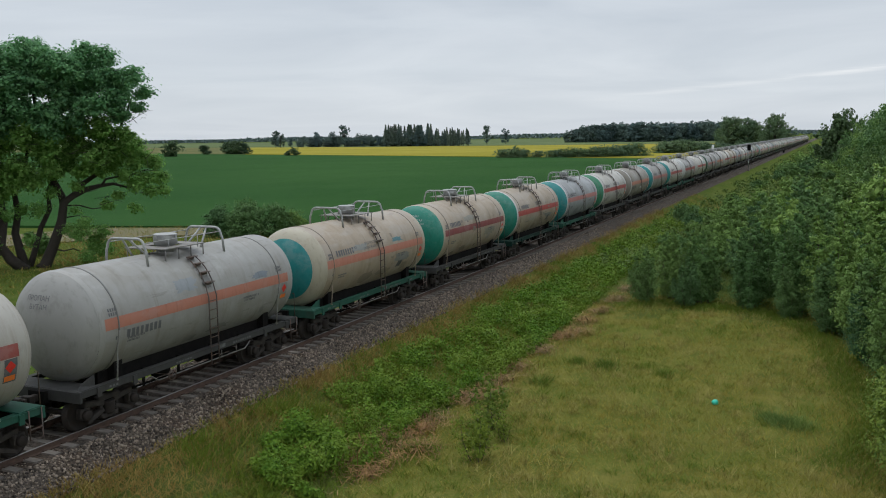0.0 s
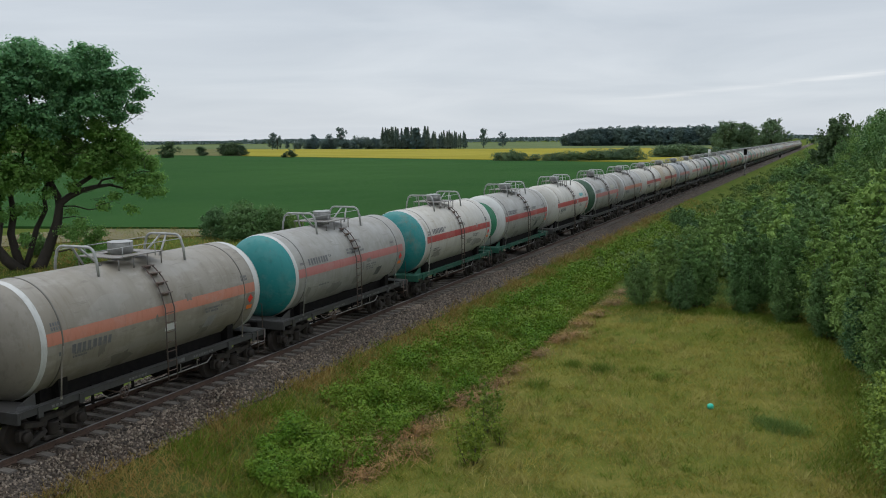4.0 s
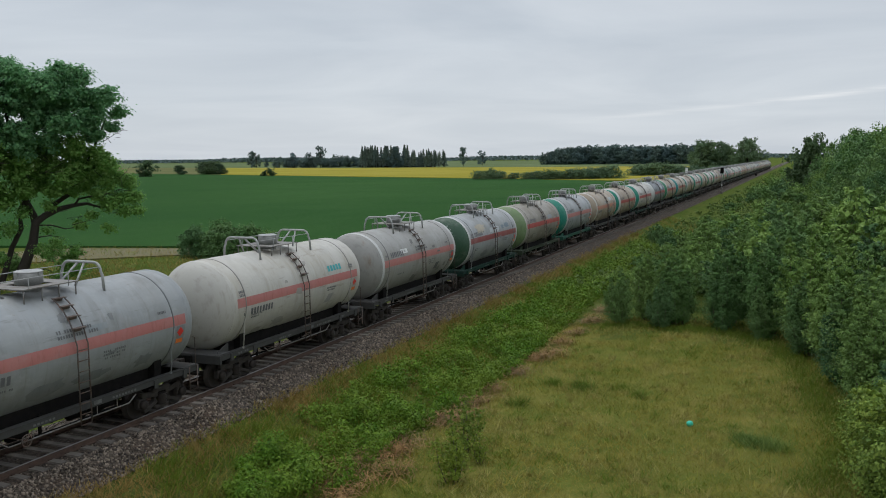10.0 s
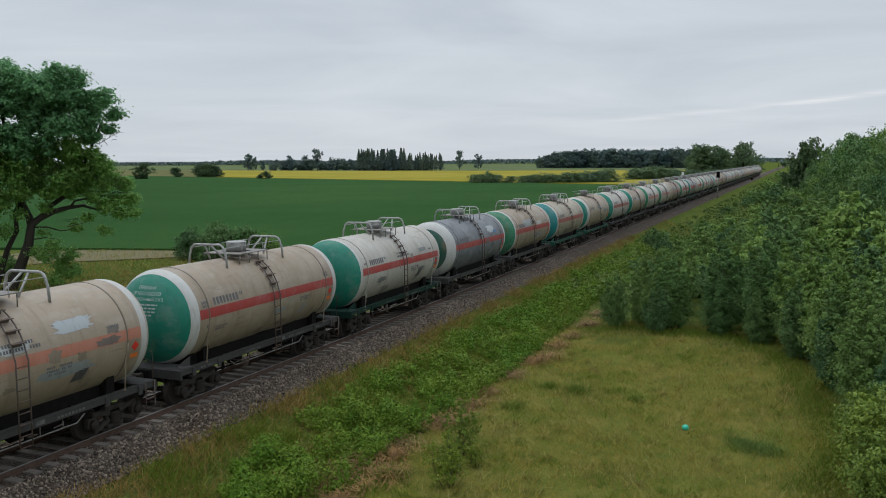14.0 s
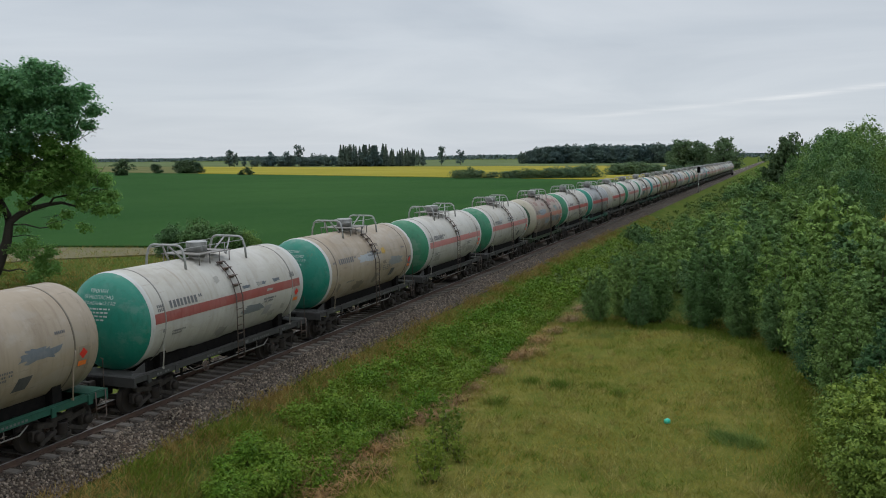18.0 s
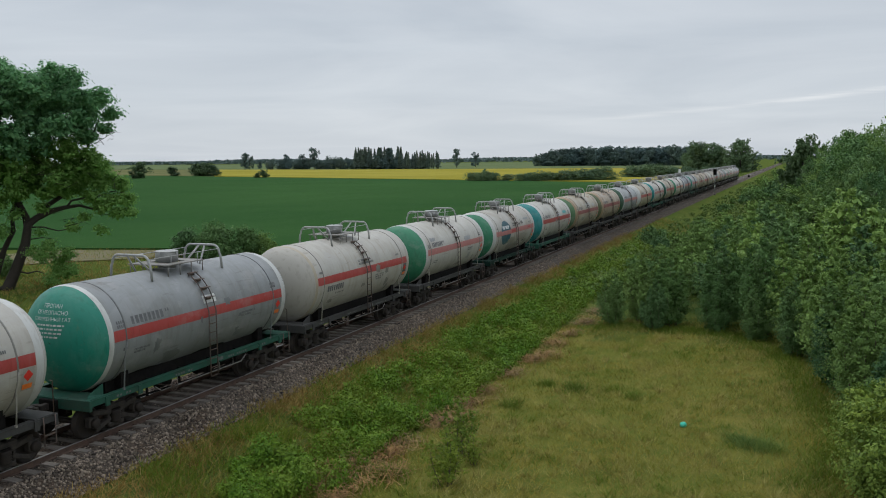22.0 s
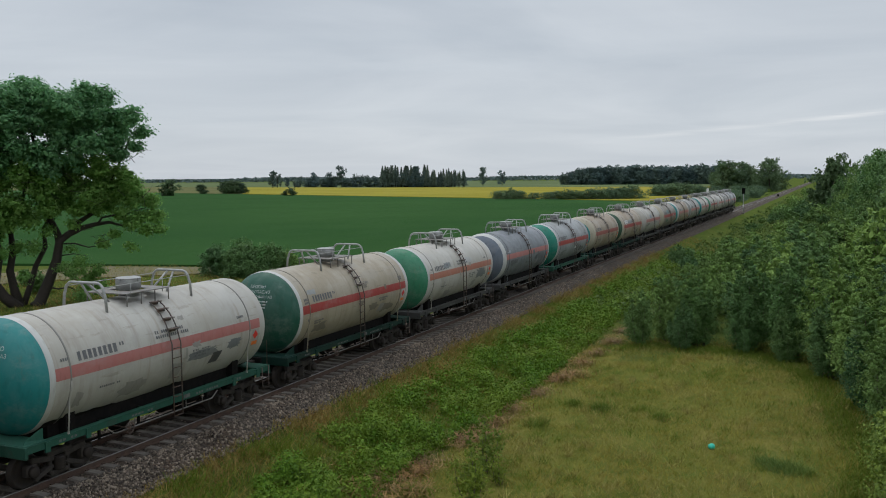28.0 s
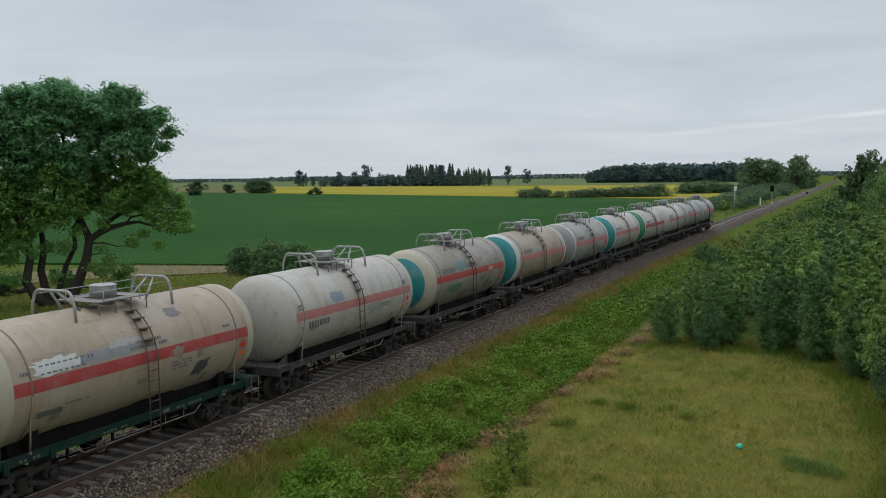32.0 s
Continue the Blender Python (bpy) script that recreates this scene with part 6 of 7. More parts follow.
WILLOW_FAR = [shrub_meshes(55 + k, 5.6, 4.6, 7000, 0.108, M_BIRCH if k % 2 else M_SHRUB, 6, 22, 0.6, 0.6) for k in range(4)]
CORNER = [shrub_meshes(58 + k, 4.2, 4.2, 26000, 0.070, M_CORNER, 10, 28, 0.45, 0.5, 0.02) for k in range(2)]
BUSH = [shrub_meshes(60 + k, 2.4, 3.0, 4200, 0.10, M_SHRUB if k % 2 else M_BIRCH, 8, 14, 0.5, 0.7) for k in range(4)]
BUSH_FAR = [shrub_meshes(65 + k, 2.4, 3.4, 1500, 0.17, M_SHRUB if k % 2 else M_BIRCH, 8, 9, 0.5, 0.6) for k in range(4)]
SAPLING = [shrub_meshes(90 + k, 2.3, 1.7, 1300, 0.062, M_SPROUT, 5, 14, 0.6, 0.8, 0.10) for k in range(2)]


def plant(name, pair, x, y, scale, turn, label, category, group="", tall=1.0):
    ob = tagged(new(name), label, category, group)
    ob.matrix_basis = pose(x, y, land(x, y), 0, 0, turn)
    for nm, me in zip(("branchwork", "foliage"), pair):
        made = child(nm, me, ob, Matrix.Diagonal((scale, scale, scale * tall, 1)))
        if nm == "branchwork":
            tagged(made, kind="stuff")
    return ob


def scrub():
    rng = random.Random(8)
    # the edge of the clearing, from the bank round to the near corner, then the thicket behind it
    edge = [(10.4, 51.5, 3.3), (11.8, 53.4, 4.2), (13.6, 52.6, 4.4), (16.4, 53.6, 5.0), (18.6, 51.4, 5.6), (21.0, 48.4, 6.0), (22.0, 44.6, 5.8), (22.8, 40.6, 6.0), (22.9, 38.2, 5.0),
            (22.9, 36.0, 4.7), (23.5, 32.8, 4.4), (23.0, 30.0, 4.3), (22.9, 28.0, 4.5), (22.9, 25.4, 3.7)]
    spots = list(edge)
    for x, y, h in edge:
        for _ in range(1 if y > 44 else 2):
            a, b = x + rng.uniform(1.5, 5.5), y + rng.uniform(3.0, 7.0)
            spots.append((a, b, (min(6.6, max(4.0, 4.4 + (a - 13) * 0.25)) if y > 44 else h * 1.05) * rng.uniform(0.84, 1.0)))
    for _ in range(62):
        y = rng.uniform(56, 118)
        x = rng.uniform(11.5 + (y - 57) * 0.05, 20 + 0.085 * y)
        spots.append((x, y, min(6.4, 4.4 + (x - 12) * 0.17) * rng.uniform(0.72, 1.05)))
    spots += [(23.6, 62.0, 7.4), (24.6, 64.0, 7.6), (24.6, 58.5, 6.6)]
    for _ in range(10):
        spots.append((rng.uniform(27, 38), rng.uniform(26, 52), rng.uniform(4.6, 6.0)))
    front = [(12.9, 51.0, 2.9), (16.2, 51.2, 3.4), (18.4, 49.6, 3.0), (21.9, 40.4, 3.6), (20.4, 46.4, 3.9), (22.6, 36.8, 3.3)]
    for k, (x, y, h) in enumerate(front + spots):
        k -= len(front)
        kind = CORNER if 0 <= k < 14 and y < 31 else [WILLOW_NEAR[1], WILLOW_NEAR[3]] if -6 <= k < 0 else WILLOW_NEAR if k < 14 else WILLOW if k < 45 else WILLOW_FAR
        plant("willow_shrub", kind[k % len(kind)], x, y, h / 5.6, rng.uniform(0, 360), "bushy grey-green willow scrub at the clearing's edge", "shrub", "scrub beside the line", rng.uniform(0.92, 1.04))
    # low growth along the bank further out
    for k in range(120):
        y = 62 + 190 * rng.random() ** 1.25
        x = rng.uniform(7.8, 12 + (y - 60) * 0.09 + 5)
        plant("low_bush", (BUSH if y < 74 else BUSH_FAR)[k % 4], x + drift(y), y, rng.uniform(0.4, 0.85), rng.uniform(0, 360), "low leafy bush in the rough grass", "bush", "low bushes beside the line")
    for k in range(110):
        y = 200 + 650 * rng.random() ** 1.5
        x = rng.uniform(9, 20 + (y - 200) * 0.10)
        plant("low_bush", BUSH_FAR[k % 4], x + drift(y), y, rng.uniform(0.8, 1.5), rng.uniform(0, 360), "low leafy bush in the rough grass", "bush", "low bushes beside the line")
    for k in range(44):
        y = 235 + 430 * rng.random()
        x = -(7.5 + (4 + (y - 235) * 0.035) * rng.random())
        plant("low_bush", BUSH_FAR[k % 4], x, y, rng.uniform(0.7, 1.4), rng.uniform(0, 360), "low leafy bush in the rough grass", "bush", "low bushes beside the line")
    # taller trees over the thicket
    for k, (x, y, h) in enumerate([(27.0, 202, 13.6), (28.2, 172, 13.2), (27.8, 124, 12.4), (29.2, 112, 11.8), (33, 190, 13.4), (31, 215, 12.5), (29.5, 140, 13.4), (30.2, 160, 13.6), (32, 176, 13.6), (31, 146, 13.9), (29.4, 184, 13.0),
                                   (29.9, 118, 13.0), (28.6, 131, 12.9), (31.4, 152, 14.4), (26.4, 150, 11.0), (25.2, 165, 10.0), (24.2, 190, 9.5), (27.2, 108, 9.4), (28.4, 104, 8.8), (25.4, 128, 8.6), (26.2, 138, 10.2), (30.6, 124, 13.4)]):
        far_tree(BROAD, "birch_tree", x + 0.0038 * y - 0.24, y, h * rng.uniform(0.94, 1.04), k, "tall leafy birch standing over the thicket", "birches beside the line", rng.uniform(0.8, 1.0))
    for x, y, s in ((6.4, 95.5, 1.0), (7.6, 93.0, 0.7), (5.6, 99.0, 0.55)):
        plant("low_bush", BUSH[int(y) % 4], x, y, s, y * 40 % 360, "low leafy bush in the rough grass", "bush", "low bushes beside the line")
    # beyond the line
    for x, y, s in ((-33.4, 73.4, 1.35), (-31.0, 74.6, 1.15), (-35.6, 72.0, 1.15), (-32.2, 71.9, 1.2), (-29.6, 75.8, 0.9)):
        ob = tagged(new("field_bush"), "rounded dark bush at the wheat field's edge", "bush", "bushes at the field's edge")
        ob.matrix_basis = pose(x, y, land(x, y), 0, 0, x * 50 % 360)
        for nm, me in zip(("trunk", "crown"), MOUND[int(-x) % 2]):
            child(nm, me, ob, Matrix.Diagonal((2.6 * s, 2.6 * s, 2.55 * s, 1)))
    for x, y, s in ((-42, 56, 0.8), (-46, 52, 0.9), (-48, 60, 0.6)):
        plant("field_bush", BUSH[int(-x) % 4], x, y, s, x * 70 % 360, "small bush under the oak", "bush", "bushes under the oak")
    for k, (x, y, s) in enumerate(((9.7, 27.2, 0.85), (10.4, 24.2, 0.8), (9.9, 25.6, 0.5), (10.6, 26.2, 0.45))):
        plant("birch_sapling", SAPLING[k % 2], x, y, s, k * 100, "thin young birch sapling in the meadow", "sapling", "saplings in the meadow")


def round_tree(seed, wide, n=900, size=0.85, mat=None, blobs=13, low=0.2):
    """A distant broad-leaved tree, one metre high, to be scaled."""
    rng = np.random.default_rng(seed)
    bm = bmesh.new()
    tube(bm, [(0, 0, -0.02), (0.01, 0, 0.3), (0.0, 0.01, 0.7)], 0.022, 6, 0.008)
    for _ in range(4):
        a = rng.uniform(0, 6.28)
        tube(bm, [(0, 0, rng.uniform(0.25, 0.4)), (0.18 * wide * math.cos(a), 0.18 * wide * math.sin(a), rng.uniform(0.5, 0.7))], 0.010, 4, 0.004)
    c = [np.array([wide * 0.30 * rng.normal() * 0.6, wide * 0.30 * rng.normal() * 0.6, 0.0]) for _ in range(blobs)]
    r = []
    for i, p in enumerate(c):
        p[2] = low + (0.88 - low) * i / (blobs - 1)
        k = 1 - abs(p[2] - 0.45) * 1.0
        p[:2] *= k
        r.append(wide * 0.24 * rng.uniform(0.7, 1.15) * (0.55 + 0.6 * k))
    p, w = lumpy(rng, c, r, 9, n // (blobs * 9) + 1)
    keep = p[:, 2] > 0.0
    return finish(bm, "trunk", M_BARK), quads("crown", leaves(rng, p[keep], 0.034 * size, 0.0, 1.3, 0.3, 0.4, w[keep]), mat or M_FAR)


def spruce(seed):
    """A distant conifer, one metre high."""
    rng = np.random.default_rng(seed)
    bm = bmesh.new()
    tube(bm, [(0, 0, -0.02), (0, 0, 0.98)], 0.014, 5, 0.003)
    z = 0.10 + 0.90 * rng.random(700) ** 0.9
    rad = (1.02 - z) * 0.20 * np.sqrt(rng.random(700)) * rng.uniform(0.7, 1.25, 700)
    a = rng.uniform(0, 2 * np.pi, 700)
    p = np.stack([rad * np.cos(a), rad * np.sin(a), z], 1)
    way = np.stack([np.cos(a), np.sin(a), 0.3 + 0 * a], 1)
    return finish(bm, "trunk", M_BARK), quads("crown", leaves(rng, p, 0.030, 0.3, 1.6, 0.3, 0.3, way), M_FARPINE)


ROUND = [round_tree(100 + k, 0.70 + 0.1 * (k % 3), 1700, 1.2, None, 18, 0.17) for k in range(4)]
FULL = [round_tree(110 + k, 0.95, 5200, 1.0, None, 20, 0.03) for k in range(5)]
DARK = [round_tree(130 + k, 0.95, 4800, 1.25, M_DARK, 20, 0.03) for k in range(2)]
WIDE = [round_tree(120 + k, 1.9, 5200, 1.35, M_LINE, 22, 0.03) for k in range(3)]
LINE = [round_tree(170 + k, 0.95, 5600, 0.85, M_LINE, 20, 0.03) for k in range(4)]
SPRUCE = [spruce(140 + k) for k in range(4)]


def far_tree(kind, name, x, y, h, k, label, group, stretch=1.0):
    ob = tagged(new(name), label, "tree", group)
    x += 0.24 - 0.0038 * y
    ob.matrix_basis = pose(x, y, land(x, y), 0, 0, k * 77 % 360)
    src = kind[k % len(kind)]
    for nm, me in zip(("trunk", "crown"), src):
        child(nm, me, ob, Matrix.Diagonal((h * stretch, h * stretch, h, 1)))
    return ob


def distance():
    rng = random.Random(21)
    k = 0
    for x, y, h, w in ((-336, 420, 10.5, 0.8), (-359, 480, 7.0, 0.9), (-350, 492, 8.6, 0.8), (-344, 490, 9.6, 0.9), (-338, 489, 9.2, 0.9), (-333, 488, 8.0, 0.8), (-257, 430, 5.0, 0.9), (-262, 432, 3.2, 1.0)):
        far_tree(DARK, "field_tree", x, y, h * 0.95, k, "round dark tree standing in the fields", "trees in the fields", w * 1.75), (k := k + 1)
    for x, y, h in ((-531, 820, 19.8), (-526, 822, 17), (-515, 850, 13), (-531, 850, 12), (-503, 860, 17.6), (-495, 850, 14.5), (-483, 860, 17.8), (-472, 858, 13.5), (-462, 850, 25), (-456, 870, 15), (-445, 868, 14.2), (-435, 860, 14.1), (-425, 858, 13), (-416, 860, 12.6), (-408, 862, 12)):
        far_tree(ROUND, "copse_tree", x, y, h, k, "broad-leaved tree in the far copse", "trees of the far copse", 0.9), (k := k + 1)
    for i in range(58):
        x = -404 + i * 1.62 + rng.uniform(-1, 1)
        y = 838 + rng.uniform(-10, 14)
        h = (22.4 if i < 31 else 15.5 + 3.5 * (0.5 + 0.5 * math.sin(i * 1.0))) * rng.uniform(0.88, 1.04)
        far_tree(SPRUCE, "spruce", x, y, h, k, "slim dark spruce in the far copse", "spruces of the far copse", 1.3), (k := k + 1)
    for i in range(32):
        x = -524 + i * 6.0 + rng.uniform(-1.5, 1.5)
        far_tree(FULL, "copse_tree", x, 866 + rng.uniform(-6, 8), rng.uniform(8.0, 11.5), k, "leafy undergrowth tree of the far copse", "trees of the far copse", 1.6), (k := k + 1)
    far_tree(FULL, "copse_tree", -362, 830, 22, 3, "broad-leaved tree in the far copse", "trees of the far copse", 1.0)
    far_tree(ROUND, "lone_tree", -314, 900, 22.5, 7, "lone tall tree on the skyline", "lone trees on the skyline", 0.75)
    far_tree(ROUND, "lone_tree", -320, 980, 18, 9, "lone round tree on the skyline", "lone trees on the skyline", 0.9)
    row = ((-107, 360, 3.4, 0.9), (-102, 362, 4.4, 0.9), (-98, 362, 3.6, 0.9), (-86, 362, 3.0, 1.0), (-80, 365, 3.8, 1.3), (-74, 366, 3.7, 1.4), (-68, 367, 4.0, 1.3), (-62, 370, 4.3, 1.3), (-57, 374, 5.0, 1.1), (-52, 379, 5.4, 1.0),
                       (-51, 430, 5.0, 1.2), (-46, 436, 5.6, 1.2), (-42, 440, 5.8, 1.2), (-36, 448, 4.8, 1.2), (-31, 452, 4.4, 1.2), (-26, 452, 4.2, 1.2), (-20, 400, 3.6, 1.2), (-17, 470, 4.4, 1.2), (-16, 350, 2.6, 1.3), (-14, 300, 2.6, 1.3), (-15, 262, 2.4, 1.3),
                       (-13, 235, 2.6, 1.3), (-12, 330, 2.8, 1.2), (-11, 520, 4, 1.2))
    fill = [((a[0] + b[0]) / 2, (a[1] + b[1]) / 2, (a[2] + b[2]) / 2 * 0.92, 1.2) for a, b in zip(row, row[1:]) if math.dist(a[:2], b[:2]) < 16]
    for x, y, h, w in itertools.chain(row, fill):
        far_tree(WIDE, "hedge_bush", x, y, h, k, "dark hedge bush beside the rape field", "hedge beside the rape field", w * 1.25), (k := k + 1)
    for i in range(46):
        x = -268 + i * 4.2
        y = 1050 - 0.18 * (x + 180) + rng.uniform(-12, 20)
        h = 15.0 + 7.0 * min(1, i / 10) + rng.uniform(-1.6, 1.6)
        far_tree(FULL, "forest_tree", x, y, h, k, "dark tree of the far forest edge", "trees of the forest edge", 1.15), (k := k + 1)
    for x, y, h, w in ((-39.5, 610, 20.5, 0.55), (-36.5, 600, 19.5, 0.75), (-31.5, 604, 18.5, 0.8), (-27, 600, 18.2, 0.7), (-23.5, 606, 17.5, 0.65), (-20.5, 600, 14, 0.6), (-17.5, 604, 9.5, 0.7), (-11.5, 566, 17.5, 0.6), (-8.2, 560, 20.8, 0.62), (-5.0, 566, 16.5, 0.5),
                       (-2.5, 600, 13.0, 0.6), (-44, 640, 13, 0.8), (-52, 700, 13, 0.9)):
        far_tree(LINE, "line_tree", x + 0.0038 * y - 0.24, y, h, k, "leafy tree near the railway line", "trees near the line", w * 1.45), (k := k + 1)
    for x, y, h, w in ((22.6, 234, 14.6, 0.58), (24.6, 240, 12.4, 0.5), (21.2, 246, 9.0, 0.7)):
        far_tree(DARK, "dark_tree", x + 0.0038 * y - 0.24, y, h, k, "dark rounded tree on the far side of the thicket", "dark trees by the thicket", w * 1.45), (k := k + 1)
    for i in range(64):
        y = 238 + 330 * (i / 64) + rng.uniform(-4, 4)
        x = -(8.5 + (10 + 0.05 * (y - 238)) * rng.random()) + drift(y)
        far_tree(WIDE, "hedge_bush", x + 0.0038 * y - 0.24, y, rng.uniform(2.2, 3.6), k, "dark hedge bush beside the railway line", "hedge beside the line", rng.uniform(1.0, 1.5)), (k := k + 1)
    # rough growth along the line further out
    rngs = np.random.default_rng(78)
    n = 2600
    y = 62 + 560 * rngs.random(n) ** 1.5
    x = 4.6 + rngs.random(n) * (9 + (y - 62) * 0.06)
    flip = rngs.random(n) < 0.22
    x = np.where(flip & (y > 200), -x - 1.5, x)
    r = rngs.uniform(0.3, 0.95, n)
    x += np.array([drift(v) for v in y])
    c = np.stack([x, y, heights(x, y) + 0.35 * r], 1)
    p, w = clumps(rngs, list(c), list(r), [24] * n, 0.8)
    tagged(new("rough_growth", quads("rough_growth", leaves(rngs, p, 0.20, 0.1, 1.5, 0.3, 0.6, w), M_ROUGH)), "rank green weeds and seedlings beside the line", "weeds", kind="stuff")
    # the last wooded rise before the sky
    rngn = np.random.default_rng(77)
    n = 42000
    x = rngn.uniform(-3300, 1500, n)
    y = 2300 + 500 * rngn.random(n)
    top = 8 + 6 * np.array([noise.noise(Vector((a * 0.004, 0.3, 9.0))) for a in x])
    z = -1.7 + np.abs(top) * np.sqrt(rngn.random(n)) * 1.2
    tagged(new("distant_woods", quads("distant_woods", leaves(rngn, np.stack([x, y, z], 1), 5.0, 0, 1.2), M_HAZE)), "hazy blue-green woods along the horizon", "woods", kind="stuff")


M_ROUGH = leaf("rank_weed_leaf", (0.075, 0.125, 0.030), (0.17, 0.215, 0.055), 0.3)
# blue-grey haze over the horizon woods, painted as their leaf colour
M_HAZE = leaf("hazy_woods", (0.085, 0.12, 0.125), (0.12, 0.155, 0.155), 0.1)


# ---- the meadow, the nettles and the dry brush ----
def meadow():
    rng = np.random.default_rng(31)
    n = 95000
    y = 19 + 36 * rng.random(n) ** 1.2
    x = rng.uniform(7.6, 24.5, n)
    tuft = np.array([noise.noise(Vector((a * 0.45, b * 0.45, 2.0))) for a, b in zip(x, y)])
    keep = tuft > rng.uniform(-0.75, 0.30, n)
    x, y = x[keep], y[keep]
    tagged(new("meadow_grass", quads("meadow_grass", blades(rng, x, y, heights(x, y) - 0.02, 0.15, 0.022, 0.9), M_GRASS)), "thin yellow-green meadow grass with bare patches", "grass", kind="stuff")
    for count, height, wide, mat, label, seed in ((330, 0.22, 0.16, M_LUSH, "fresh green tufts in the meadow", 4.0), (320, 0.24, 0.12, M_STRAW, "bleached straw tufts in the meadow", 14.0)):
        cy = 19 + 34 * rng.random(count * 2) ** 1.2
        cx = rng.uniform(7.8, 23.5, count * 2)
        keep = np.array([noise.noise(Vector((a * 0.28, b * 0.28, seed))) for a, b in zip(cx, cy)]) > rng.uniform(-0.3, 0.35, count * 2)
        x, y = np.repeat(cx[keep], 26), np.repeat(cy[keep], 26)
        x, y = x + wide * rng.normal(size=len(x)), y + wide * rng.normal(size=len(x))
        tagged(new("meadow_tufts", quads("meadow_tufts", blades(rng, x, y, heights(x, y) - 0.02, height, 0.024, 0.7), mat)), label, "grass", kind="stuff")
    n = 26000
    y = 19 + 36 * rng.random(n) ** 1.2
    x = rng.uniform(7.6, 24.0, n)
    patch = np.array([noise.noise(Vector((a * 0.3, b * 0.3, 8.0))) for a, b in zip(x, y)])
    keep = patch > rng.uniform(-0.1, 0.45, n)
    x, y = x[keep], y[keep]
    tagged(new("dry_grass", quads("dry_grass", blades(rng, x, y, heights(x, y) - 0.02, 0.24, 0.02, 0.8), M_STRAW)), "bleached dry grass stalks in the meadow", "grass", kind="stuff")
    n = 64000
    y = 10 + 120 * rng.random(n) ** 1.5
    x = np.where(y < 62, rng.uniform(2.45, 6.6, n), rng.uniform(2.45, 11.0, n)) + np.array([drift(v) for v in y])
    tagged(new("verge_grass", quads("verge_grass", blades(rng, x, y, heights(x, y) - 0.03, 0.21, 0.026, 0.85), M_VERGE)), "tufted green verge grass on the railway bank", "grass", kind="stuff")
    cy = 19 + 60 * rng.random(900) ** 1.3
    cx = rng.uniform(3.0, 7.4, 900)
    keep = np.array([noise.noise(Vector((a * 0.5, b * 0.3, 24.0))) for a, b in zip(cx, cy)]) > rng.uniform(-0.35, 0.25, 900)
    x, y = np.repeat(cx[keep], 30), np.repeat(cy[keep], 30)
    x, y = x + 0.17 * rng.normal(size=len(x)), y + 0.2 * rng.normal(size=len(x))
    tagged(new("bank_tufts", quads("bank_tufts", blades(rng, x, y, heights(x, y) - 0.02, 0.30, 0.032, 0.7), M_LUSH)), "fresh green tufts among the verge grass", "grass", kind="stuff")
    n = 20000
    x, y = rng.uniform(-56, -9, n), rng.uniform(40, 84, n)
    keep = y < 84 + 0.2 * (x + 20)
    x, y = x[keep], y[keep]
    tagged(new("field_margin_grass", quads("field_margin_grass", blades(rng, x, y, heights(x, y) - 0.03, 0.3, 0.06, 0.8), M_VERGE)), "tall tan and green grass along the field margin", "grass", kind="stuff")
    n = 20000
    y = 12 + 90 * rng.random(n) ** 1.3
    x = 3.05 + 0.55 * rng.normal(size=n) + 0.2 * np.sin(y * 0.7)
    patch = np.array([noise.noise(Vector((a * 0.3, b * 0.35, 18.0))) for a, b in zip(x, y)])
    keep = (patch > rng.uniform(-0.35, 0.3, n)) & (x > 2.35)
    x, y = x[keep], y[keep]
    tagged(new("russet_weeds", quads("russet_weeds", blades(rng, x, y, heights(x, y) - 0.02, 0.27, 0.03, 0.7), M_RUSSET)), "reddish brown dock and dead grass along the ballast", "weeds", kind="stuff")


